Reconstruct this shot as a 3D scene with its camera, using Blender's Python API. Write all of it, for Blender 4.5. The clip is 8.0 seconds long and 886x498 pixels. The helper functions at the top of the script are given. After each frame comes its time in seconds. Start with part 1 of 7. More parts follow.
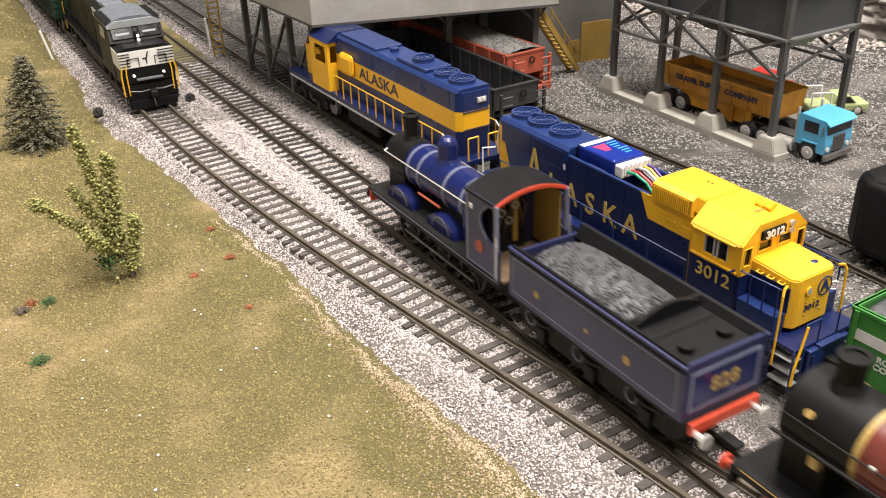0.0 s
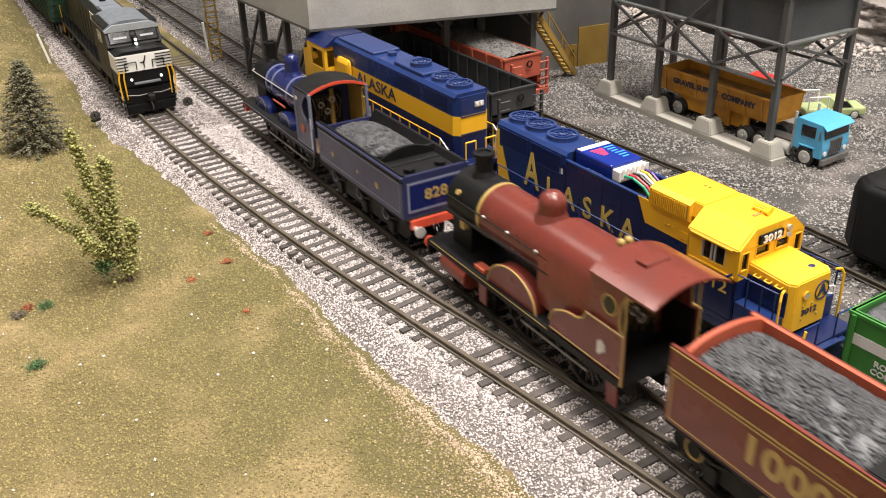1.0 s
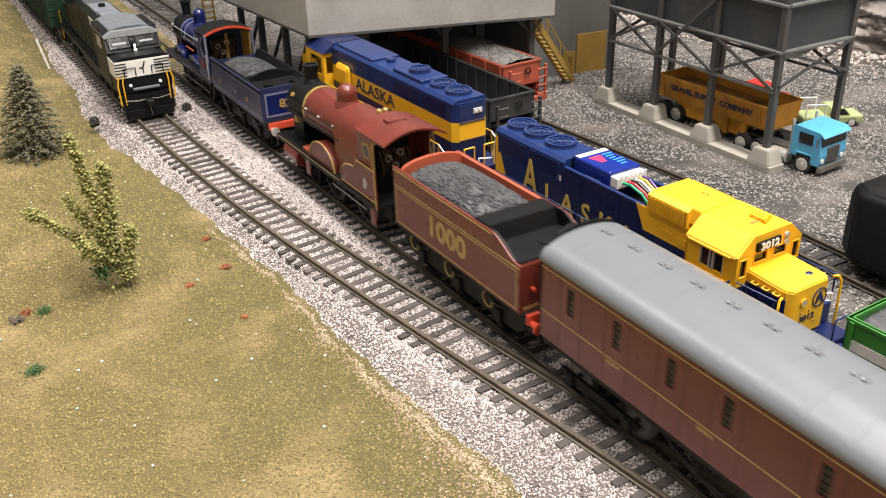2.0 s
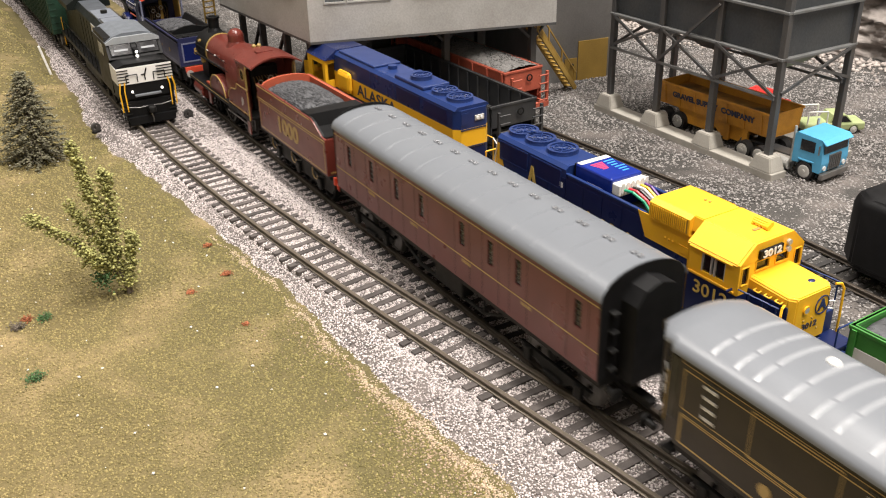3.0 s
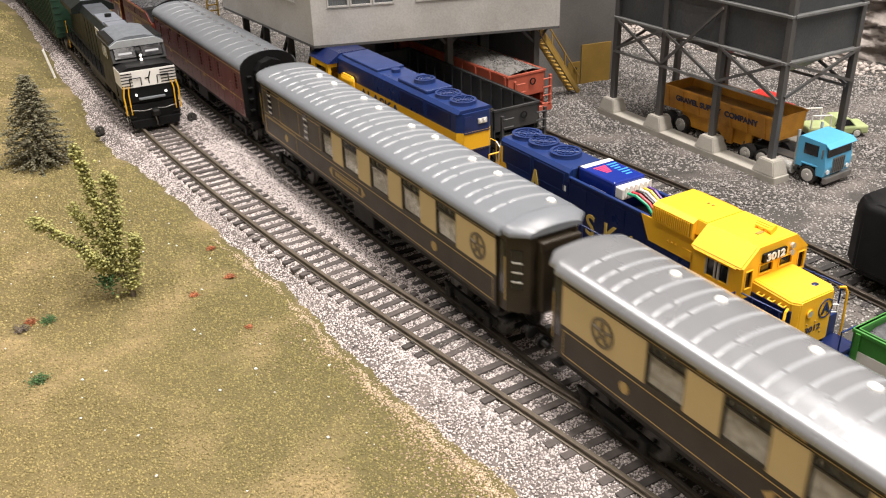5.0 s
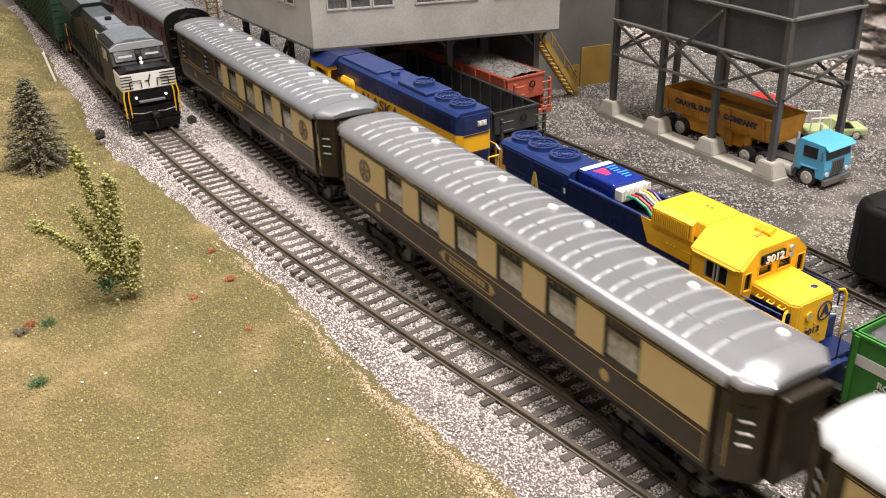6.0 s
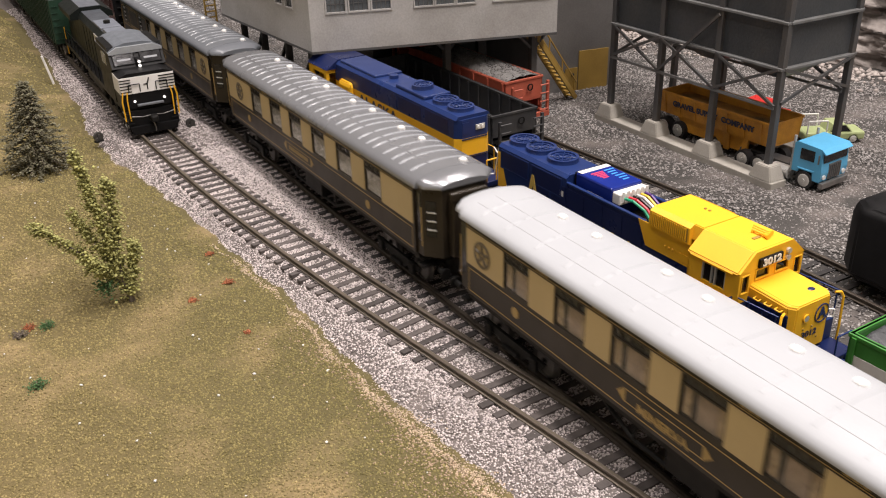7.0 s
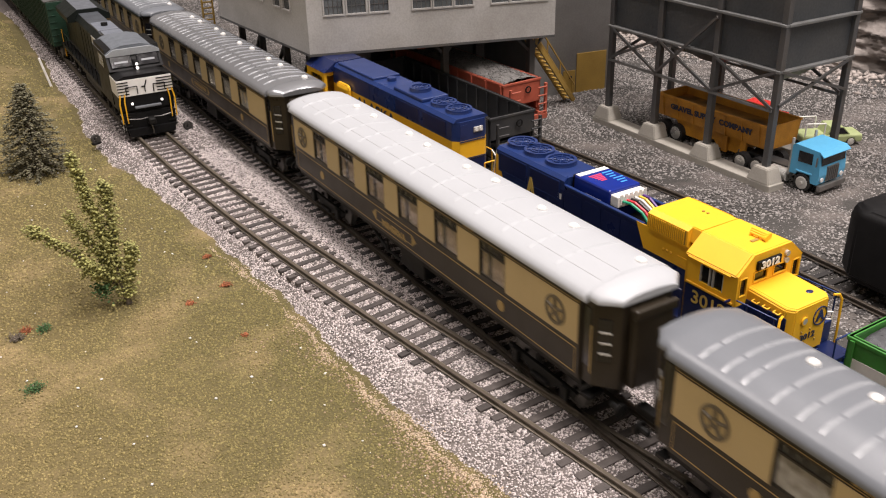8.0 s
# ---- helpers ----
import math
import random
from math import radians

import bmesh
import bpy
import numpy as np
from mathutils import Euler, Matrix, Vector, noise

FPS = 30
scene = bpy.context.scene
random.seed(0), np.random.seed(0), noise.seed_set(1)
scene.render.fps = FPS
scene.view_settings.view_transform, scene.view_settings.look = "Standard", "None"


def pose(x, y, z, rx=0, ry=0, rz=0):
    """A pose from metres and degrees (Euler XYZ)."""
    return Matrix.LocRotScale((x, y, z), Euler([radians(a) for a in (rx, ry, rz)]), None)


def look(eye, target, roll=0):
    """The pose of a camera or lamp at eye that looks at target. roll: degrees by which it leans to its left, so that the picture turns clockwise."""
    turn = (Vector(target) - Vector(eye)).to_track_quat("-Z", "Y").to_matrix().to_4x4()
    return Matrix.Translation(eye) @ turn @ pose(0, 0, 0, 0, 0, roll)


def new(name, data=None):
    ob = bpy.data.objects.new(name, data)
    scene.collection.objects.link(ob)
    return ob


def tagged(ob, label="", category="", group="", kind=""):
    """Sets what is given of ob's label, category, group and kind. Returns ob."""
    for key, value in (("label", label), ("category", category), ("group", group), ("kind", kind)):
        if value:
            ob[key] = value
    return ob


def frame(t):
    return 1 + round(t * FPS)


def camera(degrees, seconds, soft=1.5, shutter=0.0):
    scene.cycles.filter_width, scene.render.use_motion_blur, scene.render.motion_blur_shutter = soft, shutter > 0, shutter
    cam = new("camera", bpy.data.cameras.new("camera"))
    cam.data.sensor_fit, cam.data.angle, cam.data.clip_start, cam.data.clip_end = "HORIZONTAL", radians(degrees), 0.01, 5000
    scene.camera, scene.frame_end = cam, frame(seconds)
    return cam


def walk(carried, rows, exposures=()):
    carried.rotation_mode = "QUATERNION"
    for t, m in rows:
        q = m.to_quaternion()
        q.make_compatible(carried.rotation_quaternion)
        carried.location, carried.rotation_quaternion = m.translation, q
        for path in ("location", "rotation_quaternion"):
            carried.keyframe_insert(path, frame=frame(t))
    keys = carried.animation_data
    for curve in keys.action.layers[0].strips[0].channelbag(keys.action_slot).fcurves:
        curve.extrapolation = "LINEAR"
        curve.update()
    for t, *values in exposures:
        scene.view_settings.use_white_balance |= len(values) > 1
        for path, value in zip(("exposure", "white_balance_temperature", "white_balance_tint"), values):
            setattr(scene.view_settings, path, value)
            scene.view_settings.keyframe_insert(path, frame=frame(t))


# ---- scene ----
# All plan numbers below are millimetres on the layout: x across the tracks, y along them, z above the railheads.
LENS = 52.07
ROWS = [
    (0.0, look((-0.1828, -0.3130, 0.1966), (0.0374, 0.0685, -0.0399), -1.75)),
    (0.5, look((-0.1831, -0.3131, 0.1965), (0.0384, 0.0683, -0.0389), -1.66)),
    (1.0, look((-0.1826, -0.3129, 0.1967), (0.0392, 0.0688, -0.0380), -1.66)),
    (1.5, look((-0.1831, -0.3132, 0.1972), (0.0398, 0.0686, -0.0364), -1.53)),
    (3.0, look((-0.1828, -0.3125, 0.1972), (0.0412, 0.0715, -0.0317), -1.41)),
    (3.5, look((-0.1827, -0.3120, 0.1969), (0.0410, 0.0725, -0.0314), -1.44)),
    (4.0, look((-0.1826, -0.3122, 0.1968), (0.0405, 0.0729, -0.0310), -1.47)),
    (4.5, look((-0.1828, -0.3125, 0.1971), (0.0402, 0.0729, -0.0305), -1.44)),
    (6.0, look((-0.1830, -0.3131, 0.1972), (0.0404, 0.0730, -0.0285), -1.46)),
    (6.5, look((-0.1837, -0.3135, 0.1977), (0.0404, 0.0726, -0.0275), -1.44)),
    (7.0, look((-0.1836, -0.3138, 0.1976), (0.0412, 0.0724, -0.0267), -1.42)),
    (7.5, look((-0.1833, -0.3136, 0.1974), (0.0423, 0.0725, -0.0261), -1.36)),
    (8.0, look((-0.1833, -0.3133, 0.1974), (0.0428, 0.0728, -0.0257), -1.36)),
]
cam = camera(LENS, 8.0, soft=1.1, shutter=0.35)
walk(cam, ROWS, [(0.0, 0.93, 6500, 11), (4.7, 0.86, 6500, 12), (5.8, 0.86, 6500, 13), (6.5, 0.6, 6500, 14), (7.0, 0.42, 6500, 17), (7.4, 0.41, 6500, 17), (8.0, 0.42, 6500, 17)])

MM = 0.001
rng = np.random.default_rng(7)

# ---- room light: a dim room with rows of ceiling lamps ----
world = bpy.data.worlds.new("room_air")
scene.world = world
world.use_nodes = True
world.node_tree.nodes["Background"].inputs[0].default_value = (1.0, 0.95, 0.9, 1)
world.node_tree.nodes["Background"].inputs[1].default_value = 0.25


def ceiling_lamp(x, y, z, sx, sy, watts):
    data = bpy.data.lights.new("ceiling_lamp_light", "AREA")
    data.shape, data.size, data.size_y, data.energy, data.color = "RECTANGLE", sx, sy, watts, (1.0, 0.945, 0.875)
    ob = new("ceiling_lamp_light", data)
    ob.matrix_basis = pose(x, y, z)
    return ob


for lx, ly, lw in ((-0.75, -0.25, 6), (0.1, -0.8, 23), (0.15, -0.05, 14), (0.75, 0.15, 14), (-0.3, 0.9, 9)):
    ceiling_lamp(lx, ly, 1.72, 0.16, 0.9, lw)


# ---- materials ----
def material(name, color, rough=0.5, metal=0.0, var=0.12, size=6.0, fine=0.7, bump=0.15, tint=None, island=0.0, obj=0.0, coat=0.0, spec=0.5):
    """A procedural surface. size and fine: the coarse and fine grain in mm; tint: a second colour for coarse stains."""
    m = bpy.data.materials.new(name)
    m.use_nodes = True
    nt = m.node_tree
    n, l = nt.nodes, nt.links
    b = n["Principled BSDF"]
    b.inputs["Metallic"].default_value = metal
    b.inputs["Coat Weight"].default_value = coat
    b.inputs["Specular IOR Level"].default_value = spec
    tc = n.new("ShaderNodeTexCoord")
    big = n.new("ShaderNodeTexNoise")
    big.inputs["Scale"].default_value, big.inputs["Detail"].default_value = 1000.0 / size, 4
    small = n.new("ShaderNodeTexNoise")
    small.inputs["Scale"].default_value, small.inputs["Detail"].default_value = 1000.0 / fine, 3
    for s in (big, small):
        l.new(tc.outputs["Object"], s.inputs["Vector"])
    mix = n.new("ShaderNodeMix")
    mix.data_type = "RGBA"
    t = tint or [c * 0.6 for c in color]
    mix.inputs["A"].default_value, mix.inputs["B"].default_value = (*color, 1), (*t, 1)
    ramp = n.new("ShaderNodeMapRange")
    ramp.inputs["From Min"].default_value, ramp.inputs["From Max"].default_value = 0.4, 0.72
    ramp.inputs["To Max"].default_value = min(1.0, var * 3)
    l.new(big.outputs["Fac"], ramp.inputs["Value"])
    l.new(ramp.outputs["Result"], mix.inputs["Factor"])
    hsv = n.new("ShaderNodeHueSaturation")
    val = n.new("ShaderNodeMapRange")
    val.inputs["To Min"].default_value, val.inputs["To Max"].default_value = 1 - var, 1 + var
    l.new(small.outputs["Fac"], val.inputs["Value"])
    value = val.outputs["Result"]
    for amount, source in ((island, "ShaderNodeNewGeometry"), (obj, "ShaderNodeObjectInfo")):
        if amount:
            g = n.new(source)
            r = n.new("ShaderNodeMapRange")
            r.inputs["To Min"].default_value, r.inputs["To Max"].default_value = 1 - amount, 1 + amount
            l.new(g.outputs["Random Per Island" if island and source.endswith("Geometry") else "Random"], r.inputs["Value"])
            mul = n.new("ShaderNodeMath")
            mul.operation = "MULTIPLY"
            l.new(value, mul.inputs[0])
            l.new(r.outputs["Result"], mul.inputs[1])
            value = mul.outputs[0]
    l.new(value, hsv.inputs["Value"])
    l.new(mix.outputs["Result"], hsv.inputs["Color"])
    l.new(hsv.outputs["Color"], b.inputs["Base Color"])
    rr = n.new("ShaderNodeMapRange")
    rr.inputs["To Min"].default_value, rr.inputs["To Max"].default_value = max(0.03, rough - 0.1), min(1, rough + 0.1)
    l.new(big.outputs["Fac"], rr.inputs["Value"])
    l.new(rr.outputs["Result"], b.inputs["Roughness"])
    if bump:
        bp = n.new("ShaderNodeBump")
        bp.inputs["Strength"].default_value, bp.inputs["Distance"].default_value = bump, fine * MM * 0.5
        l.new(small.outputs["Fac"], bp.inputs["Height"])
        l.new(bp.outputs["Normal"], b.inputs["Normal"])
    return m


def glow(name, color, strength):
    m = material(name, color, 0.3, bump=0)
    b = m.node_tree.nodes["Principled BSDF"]
    b.inputs["Emission Color"].default_value, b.inputs["Emission Strength"].default_value = (*color, 1), strength
    return m


def glass(name, color, rough=0.05):
    m = bpy.data.materials.new(name)
    m.use_nodes = True
    b = m.node_tree.nodes["Principled BSDF"]
    b.inputs["Base Color"].default_value, b.inputs["Roughness"].default_value = (*color, 1), rough
    b.inputs["Transmission Weight"].default_value, b.inputs["IOR"].default_value = 0.95, 1.25
    return m


def zoned(name, a, b, lo, hi, axis="X", rough=0.9, grain=1.0, wob=25.0, stain=None, low=0.6, high=1.3):
    """Ground cover that passes from colour a to colour b between lo and hi along one axis, broken up by noise."""
    m = bpy.data.materials.new(name)
    m.use_nodes = True
    nt = m.node_tree
    n, l = nt.nodes, nt.links
    p = n["Principled BSDF"]
    p.inputs["Roughness"].default_value, p.inputs["Specular IOR Level"].default_value = rough, 0.2
    tc, sep, wide, fine, isl = (n.new("ShaderNode" + k) for k in ("TexCoord", "SeparateXYZ", "TexNoise", "TexNoise", "NewGeometry"))
    wide.inputs["Scale"].default_value, wide.inputs["Detail"].default_value = 1000 / 38.0, 5
    fine.inputs["Scale"].default_value, fine.inputs["Detail"].default_value = 1000 / grain, 2
    l.new(tc.outputs["Object"], sep.inputs[0])
    for s in (wide, fine):
        l.new(tc.outputs["Object"], s.inputs["Vector"])
    ma = n.new("ShaderNodeMath")
    ma.operation = "MULTIPLY_ADD"
    ma.inputs[1].default_value, ma.inputs[2].default_value = wob * MM * 2, -wob * MM
    l.new(wide.outputs["Fac"], ma.inputs[0])
    add = n.new("ShaderNodeMath")
    l.new(sep.outputs[axis], add.inputs[0])
    l.new(ma.outputs[0], add.inputs[1])
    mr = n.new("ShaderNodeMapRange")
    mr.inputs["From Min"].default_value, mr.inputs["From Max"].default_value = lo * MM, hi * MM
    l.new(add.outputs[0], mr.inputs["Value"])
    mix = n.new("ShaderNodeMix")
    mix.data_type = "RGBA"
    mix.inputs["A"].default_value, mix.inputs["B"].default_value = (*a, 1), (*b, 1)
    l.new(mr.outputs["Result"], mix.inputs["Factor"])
    st = n.new("ShaderNodeMix")
    st.data_type = "RGBA"
    st.inputs["B"].default_value = (*(stain or [c * 0.55 for c in b]), 1)
    w2 = n.new("ShaderNodeMapRange")
    w2.inputs["From Min"].default_value, w2.inputs["From Max"].default_value, w2.inputs["To Max"].default_value = 0.5, 0.72, 0.7
    l.new(wide.outputs["Fac"], w2.inputs["Value"])
    l.new(w2.outputs["Result"], st.inputs["Factor"])
    l.new(mix.outputs["Result"], st.inputs["A"])
    v = n.new("ShaderNodeMapRange")
    v.inputs["To Min"].default_value, v.inputs["To Max"].default_value = low, high
    l.new(isl.outputs["Random Per Island"], v.inputs["Value"])
    v2 = n.new("ShaderNodeMapRange")
    v2.inputs["From Min"].default_value, v2.inputs["From Max"].default_value = 0.3, 0.7
    v2.inputs["To Min"].default_value, v2.inputs["To Max"].default_value = 0.75, 1.2
    l.new(fine.outputs["Fac"], v2.inputs["Value"])
    mul = n.new("ShaderNodeMath")
    mul.operation = "MULTIPLY"
    l.new(v.outputs["Result"], mul.inputs[0])
    l.new(v2.outputs["Result"], mul.inputs[1])
    hsv = n.new("ShaderNodeHueSaturation")
    l.new(mul.outputs[0], hsv.inputs["Value"])
    l.new(st.outputs["Result"], hsv.inputs["Color"])
    l.new(hsv.outputs["Color"], p.inputs["Base Color"])
    bp = n.new("ShaderNodeBump")
    bp.inputs["Strength"].default_value, bp.inputs["Distance"].default_value = 0.6, grain * MM * 0.5
    l.new(fine.outputs["Fac"], bp.inputs["Height"])
    l.new(bp.outputs["Normal"], p.inputs["Normal"])
    return m


GRASS = zoned("grass_mat", (0.22, 0.168, 0.076), (0.15, 0.126, 0.055), -260, -80, grain=1.1, wob=70, stain=(0.42, 0.31, 0.16))
GRASS_TUFT = zoned("grass_tuft", (0.30, 0.235, 0.105), (0.225, 0.192, 0.078), -260, -80, grain=1.2, wob=70, stain=(0.34, 0.262, 0.132), low=0.6, high=1.2)
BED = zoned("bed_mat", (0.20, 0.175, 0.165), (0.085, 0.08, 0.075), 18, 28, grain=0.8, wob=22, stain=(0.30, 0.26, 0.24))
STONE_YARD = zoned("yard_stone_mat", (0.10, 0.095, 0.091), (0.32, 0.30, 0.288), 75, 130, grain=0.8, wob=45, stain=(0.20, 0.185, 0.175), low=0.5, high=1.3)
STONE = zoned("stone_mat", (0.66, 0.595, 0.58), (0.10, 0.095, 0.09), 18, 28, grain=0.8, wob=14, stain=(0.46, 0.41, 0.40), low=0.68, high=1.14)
CHIP = material("chip_mat", (0.17, 0.15, 0.15), 0.8, island=0.4, bump=0.3)
DRY = material("dry_earth", (0.37, 0.27, 0.185), 0.9, island=0.35, bump=0.3)
SAND = material("sand_mat", (0.50, 0.395, 0.285), 0.9, island=0.18, bump=0.3)
TIE_A = material("tie_brown", (0.078, 0.066, 0.061), 0.75, var=0.25, size=4, fine=0.5, obj=0.35, bump=0.4)
TIE_B = material("tie_black", (0.035, 0.031, 0.03), 0.7, var=0.25, size=4, fine=0.5, obj=0.3, bump=0.3)
RAIL_A = material("rail_brown", (0.15, 0.125, 0.095), 0.42, metal=0.35, var=0.25, size=12, fine=1.0, bump=0.1)
RAIL_B = material("rail_dark", (0.10, 0.082, 0.065), 0.4, metal=0.5, var=0.25, size=12, fine=1.0, bump=0.1)
BLACK = material("black_paint", (0.0075, 0.0075, 0.008), 0.48, var=0.3, bump=0.05, spec=0.18)
CHASSIS = material("chassis_black", (0.007, 0.0067, 0.0063), 0.6, var=0.4, bump=0.15, spec=0.3)
WHEEL_DARK = material("wheel_dark", (0.075, 0.07, 0.066), 0.4, metal=0.5, var=0.25)
STEEL = material("wheel_steel", (0.28, 0.27, 0.26), 0.38, metal=0.8, var=0.2)
ROOF_GREY = material("roof_grey", (0.150, 0.161, 0.178), 0.34, var=0.06, size=25, bump=0.04)
RIB_GREY = material("rib_grey", (0.28, 0.292, 0.31), 0.25, var=0.05, size=25, bump=0.0)
ROOF_SILVER = material("roof_silver", (0.27, 0.277, 0.292), 0.26, metal=0.5, var=0.06, size=25, bump=0.03)
SEAM_PALE = material("seam_pale", (0.42, 0.42, 0.43), 0.5)
ROOF_WHITE = material("roof_white", (0.39, 0.405, 0.425), 0.45, var=0.05, size=30, bump=0.03)
UMBER = material("umber", (0.029, 0.0225, 0.015), 0.32, var=0.18, size=10, bump=0.05, spec=0.3)
CREST = material("crest_brown", (0.15, 0.12, 0.075), 0.5, var=0.2, bump=0)
CREAM = material("cream", (0.51, 0.385, 0.185), 0.45, var=0.05, size=14, bump=0.02)
GOLD = material("gold_line", (0.40, 0.27, 0.085), 0.4, var=0.12, bump=0)
MAROON = material("maroon", (0.125, 0.030, 0.028), 0.3, var=0.15, size=14, bump=0.04)
CRIMSON = material("crimson_lake", (0.14, 0.028, 0.020), 0.3, var=0.15, size=9, bump=0.05)
WINDOW = glass("coach_glass", (0.75, 0.73, 0.68))
BLIND = material("blind", (0.66, 0.64, 0.60), 0.6, var=0.3, size=3.2, fine=0.8, bump=0.1, tint=(0.26, 0.24, 0.22))
CURTAIN = material("curtain_lit_tan", (0.66, 0.48, 0.28), 0.7, var=0.25, size=2.0, fine=0.8, bump=0.2, tint=(0.25, 0.17, 0.10))
FITTING = material("dull_brass", (0.16, 0.10, 0.045), 0.4, metal=0.4, var=0.3, size=3, bump=0.1)
PALE_ROSE = material("seat_lit_rose", (0.62, 0.46, 0.34), 0.7, var=0.25, size=3)
INSIDE = material("inside_dark", (0.20, 0.125, 0.075), 0.7, var=0.3)
SILVER = material("silver", (0.62, 0.61, 0.58), 0.3, metal=0.4)
RED = material("buffer_red", (0.62, 0.075, 0.035), 0.4)
CAL_BLUE = material("engine_blue", (0.009, 0.015, 0.088), 0.2, var=0.15, size=12, bump=0.03)
TENDER_BLUE = material("tender_blue", (0.026, 0.030, 0.085), 0.32, var=0.15, size=12, bump=0.03)
LINE_GREY = material("line_grey", (0.17, 0.18, 0.26), 0.4, bump=0)
COAL = material("coal", (0.06, 0.061, 0.066), 0.45, var=0.3, size=3, fine=0.7, island=0.3, bump=0.4)
RED_LEAD = material("red_lead", (0.42, 0.085, 0.04), 0.55, var=0.15)
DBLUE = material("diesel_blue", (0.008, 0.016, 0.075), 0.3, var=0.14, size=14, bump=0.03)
# paler blue for hood tops, upper sides, fans, rails and steps
DBLUE2 = material("diesel_paler_blue", (0.013, 0.031, 0.125), 0.3, var=0.14, size=14, bump=0.03)
DYELLOW = material("diesel_yellow", (0.86, 0.465, 0.020), 0.42, var=0.05, size=14, bump=0.02)
LETTER = material("letter_yellow", (0.62, 0.44, 0.10), 0.5, var=0.15, bump=0)
LETTER_DARK = material("letter_dark", (0.03, 0.035, 0.07), 0.5, bump=0)
WHITE = material("white_paint", (0.78, 0.77, 0.74), 0.4, var=0.06)
DARKGLASS = material("dark_glass", (0.012, 0.012, 0.014), 0.08, var=0.05, bump=0)
CLADDING = material("grey_cladding", (0.42, 0.41, 0.395), 0.5, var=0.22, size=30, fine=1.2, tint=(0.27, 0.255, 0.235))
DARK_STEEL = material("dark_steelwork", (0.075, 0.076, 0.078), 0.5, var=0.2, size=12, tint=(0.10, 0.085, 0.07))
CONCRETE = material("concrete", (0.36, 0.34, 0.30), 0.8, var=0.15, size=12, fine=0.8, bump=0.3)
OCHRE = material("ochre_paint", (0.36, 0.225, 0.045), 0.55, var=0.15, size=15)
TRUCK_YELLOW = material("truck_yellow", (0.60, 0.275, 0.026), 0.5, var=0.2, size=8, tint=(0.3, 0.12, 0.02))
STAINED = material("stained_bed", (0.42, 0.20, 0.035), 0.75, var=0.35, size=14, fine=1.0, bump=0.3, tint=(0.10, 0.065, 0.03))
TRUCK_BLUE = material("truck_blue", (0.095, 0.40, 0.66), 0.35, var=0.05)
TYRE = material("tyre", (0.018, 0.017, 0.017), 0.7)
HOPPER_RED = material("hopper_red", (0.42, 0.095, 0.055), 0.55, var=0.15)
HOPPER_BLACK = material("hopper_black", (0.03, 0.031, 0.034), 0.5, var=0.25, size=10, tint=(0.06, 0.058, 0.055))
GREEN = material("car_green", (0.045, 0.23, 0.035), 0.45, var=0.12)
DKGREEN = material("boxcar_green", (0.010, 0.038, 0.022), 0.5, var=0.2)
ROCK = material("rock_face", (0.38, 0.34, 0.315), 0.9, var=0.35, size=60, fine=6, bump=0.6, tint=(0.12, 0.105, 0.095))


# ---- mesh tools (millimetres) ----
def box(bm, x0, x1, y0, y1, z0, z1, bev=0.0):
    r = bmesh.ops.create_cube(bm, size=1, matrix=Matrix.LocRotScale(((x0 + x1) / 2, (y0 + y1) / 2, (z0 + z1) / 2), None, (abs(x1 - x0), abs(y1 - y0), abs(z1 - z0))))
    if bev:
        bmesh.ops.bevel(bm, geom=list({e for v in r["verts"] for e in v.link_edges}), offset=bev, segments=2, affect="EDGES", profile=0.5)
    return bm


def rod(bm, p, q, r0, r1=None, n=12):
    p, q = Vector(p), Vector(q)
    m = Matrix.Translation((p + q) / 2) @ (q - p).to_track_quat("Z", "Y").to_matrix().to_4x4()
    bmesh.ops.create_cone(bm, cap_ends=True, segments=n, radius1=r0, radius2=r0 if r1 is None else r1, depth=(q - p).length, matrix=m)
    return bm


def pipe(bm, pts, r, n=6):
    for p, q in zip(pts[:-1], pts[1:]):
        rod(bm, p, q, r, n=n)
    return bm


def ball(bm, c, rx, ry=None, rz=None, n=14):
    bmesh.ops.create_uvsphere(bm, u_segments=n, v_segments=max(6, n // 2), radius=1, matrix=Matrix.LocRotScale(c, None, (rx, ry or rx, rz or rx)))
    return bm


def prism(bm, pts, axis, a, b):
    """Extrude a polygon along an axis; pts are (x, z) for y, (y, z) for x, (x, y) for z."""
    put = {"y": lambda p, t: (p[0], t, p[1]), "x": lambda p, t: (t, p[0], p[1]), "z": lambda p, t: (p[0], p[1], t)}[axis]
    lo, hi = [bm.verts.new(put(p, a)) for p in pts], [bm.verts.new(put(p, b)) for p in pts]
    k = len(pts)
    fs = [bm.faces.new(lo), bm.faces.new(hi[::-1])] + [bm.faces.new((lo[i], lo[(i + 1) % k], hi[(i + 1) % k], hi[i])) for i in range(k)]
    bmesh.ops.recalc_face_normals(bm, faces=fs)
    return bm


def ring(bm, c, axis, r0, r1, w, n=24):
    """A flat ring (tyre, hoop) of inner and outer radius about an axis direction, width w."""
    q = Vector(axis).to_track_quat("Z", "Y").to_matrix()
    rows = []
    for rad, dz in ((r0, -w / 2), (r1, -w / 2), (r1, w / 2), (r0, w / 2)):
        rows.append([bm.verts.new(Vector(c) + q @ Vector((rad * math.cos(2 * math.pi * i / n), rad * math.sin(2 * math.pi * i / n), dz))) for i in range(n)])
    fs = []
    for k in range(4):
        a, b = rows[k], rows[(k + 1) % 4]
        fs += [bm.faces.new((a[i], a[(i + 1) % n], b[(i + 1) % n], b[i])) for i in range(n)]
    bmesh.ops.recalc_face_normals(bm, faces=fs)
    return bm


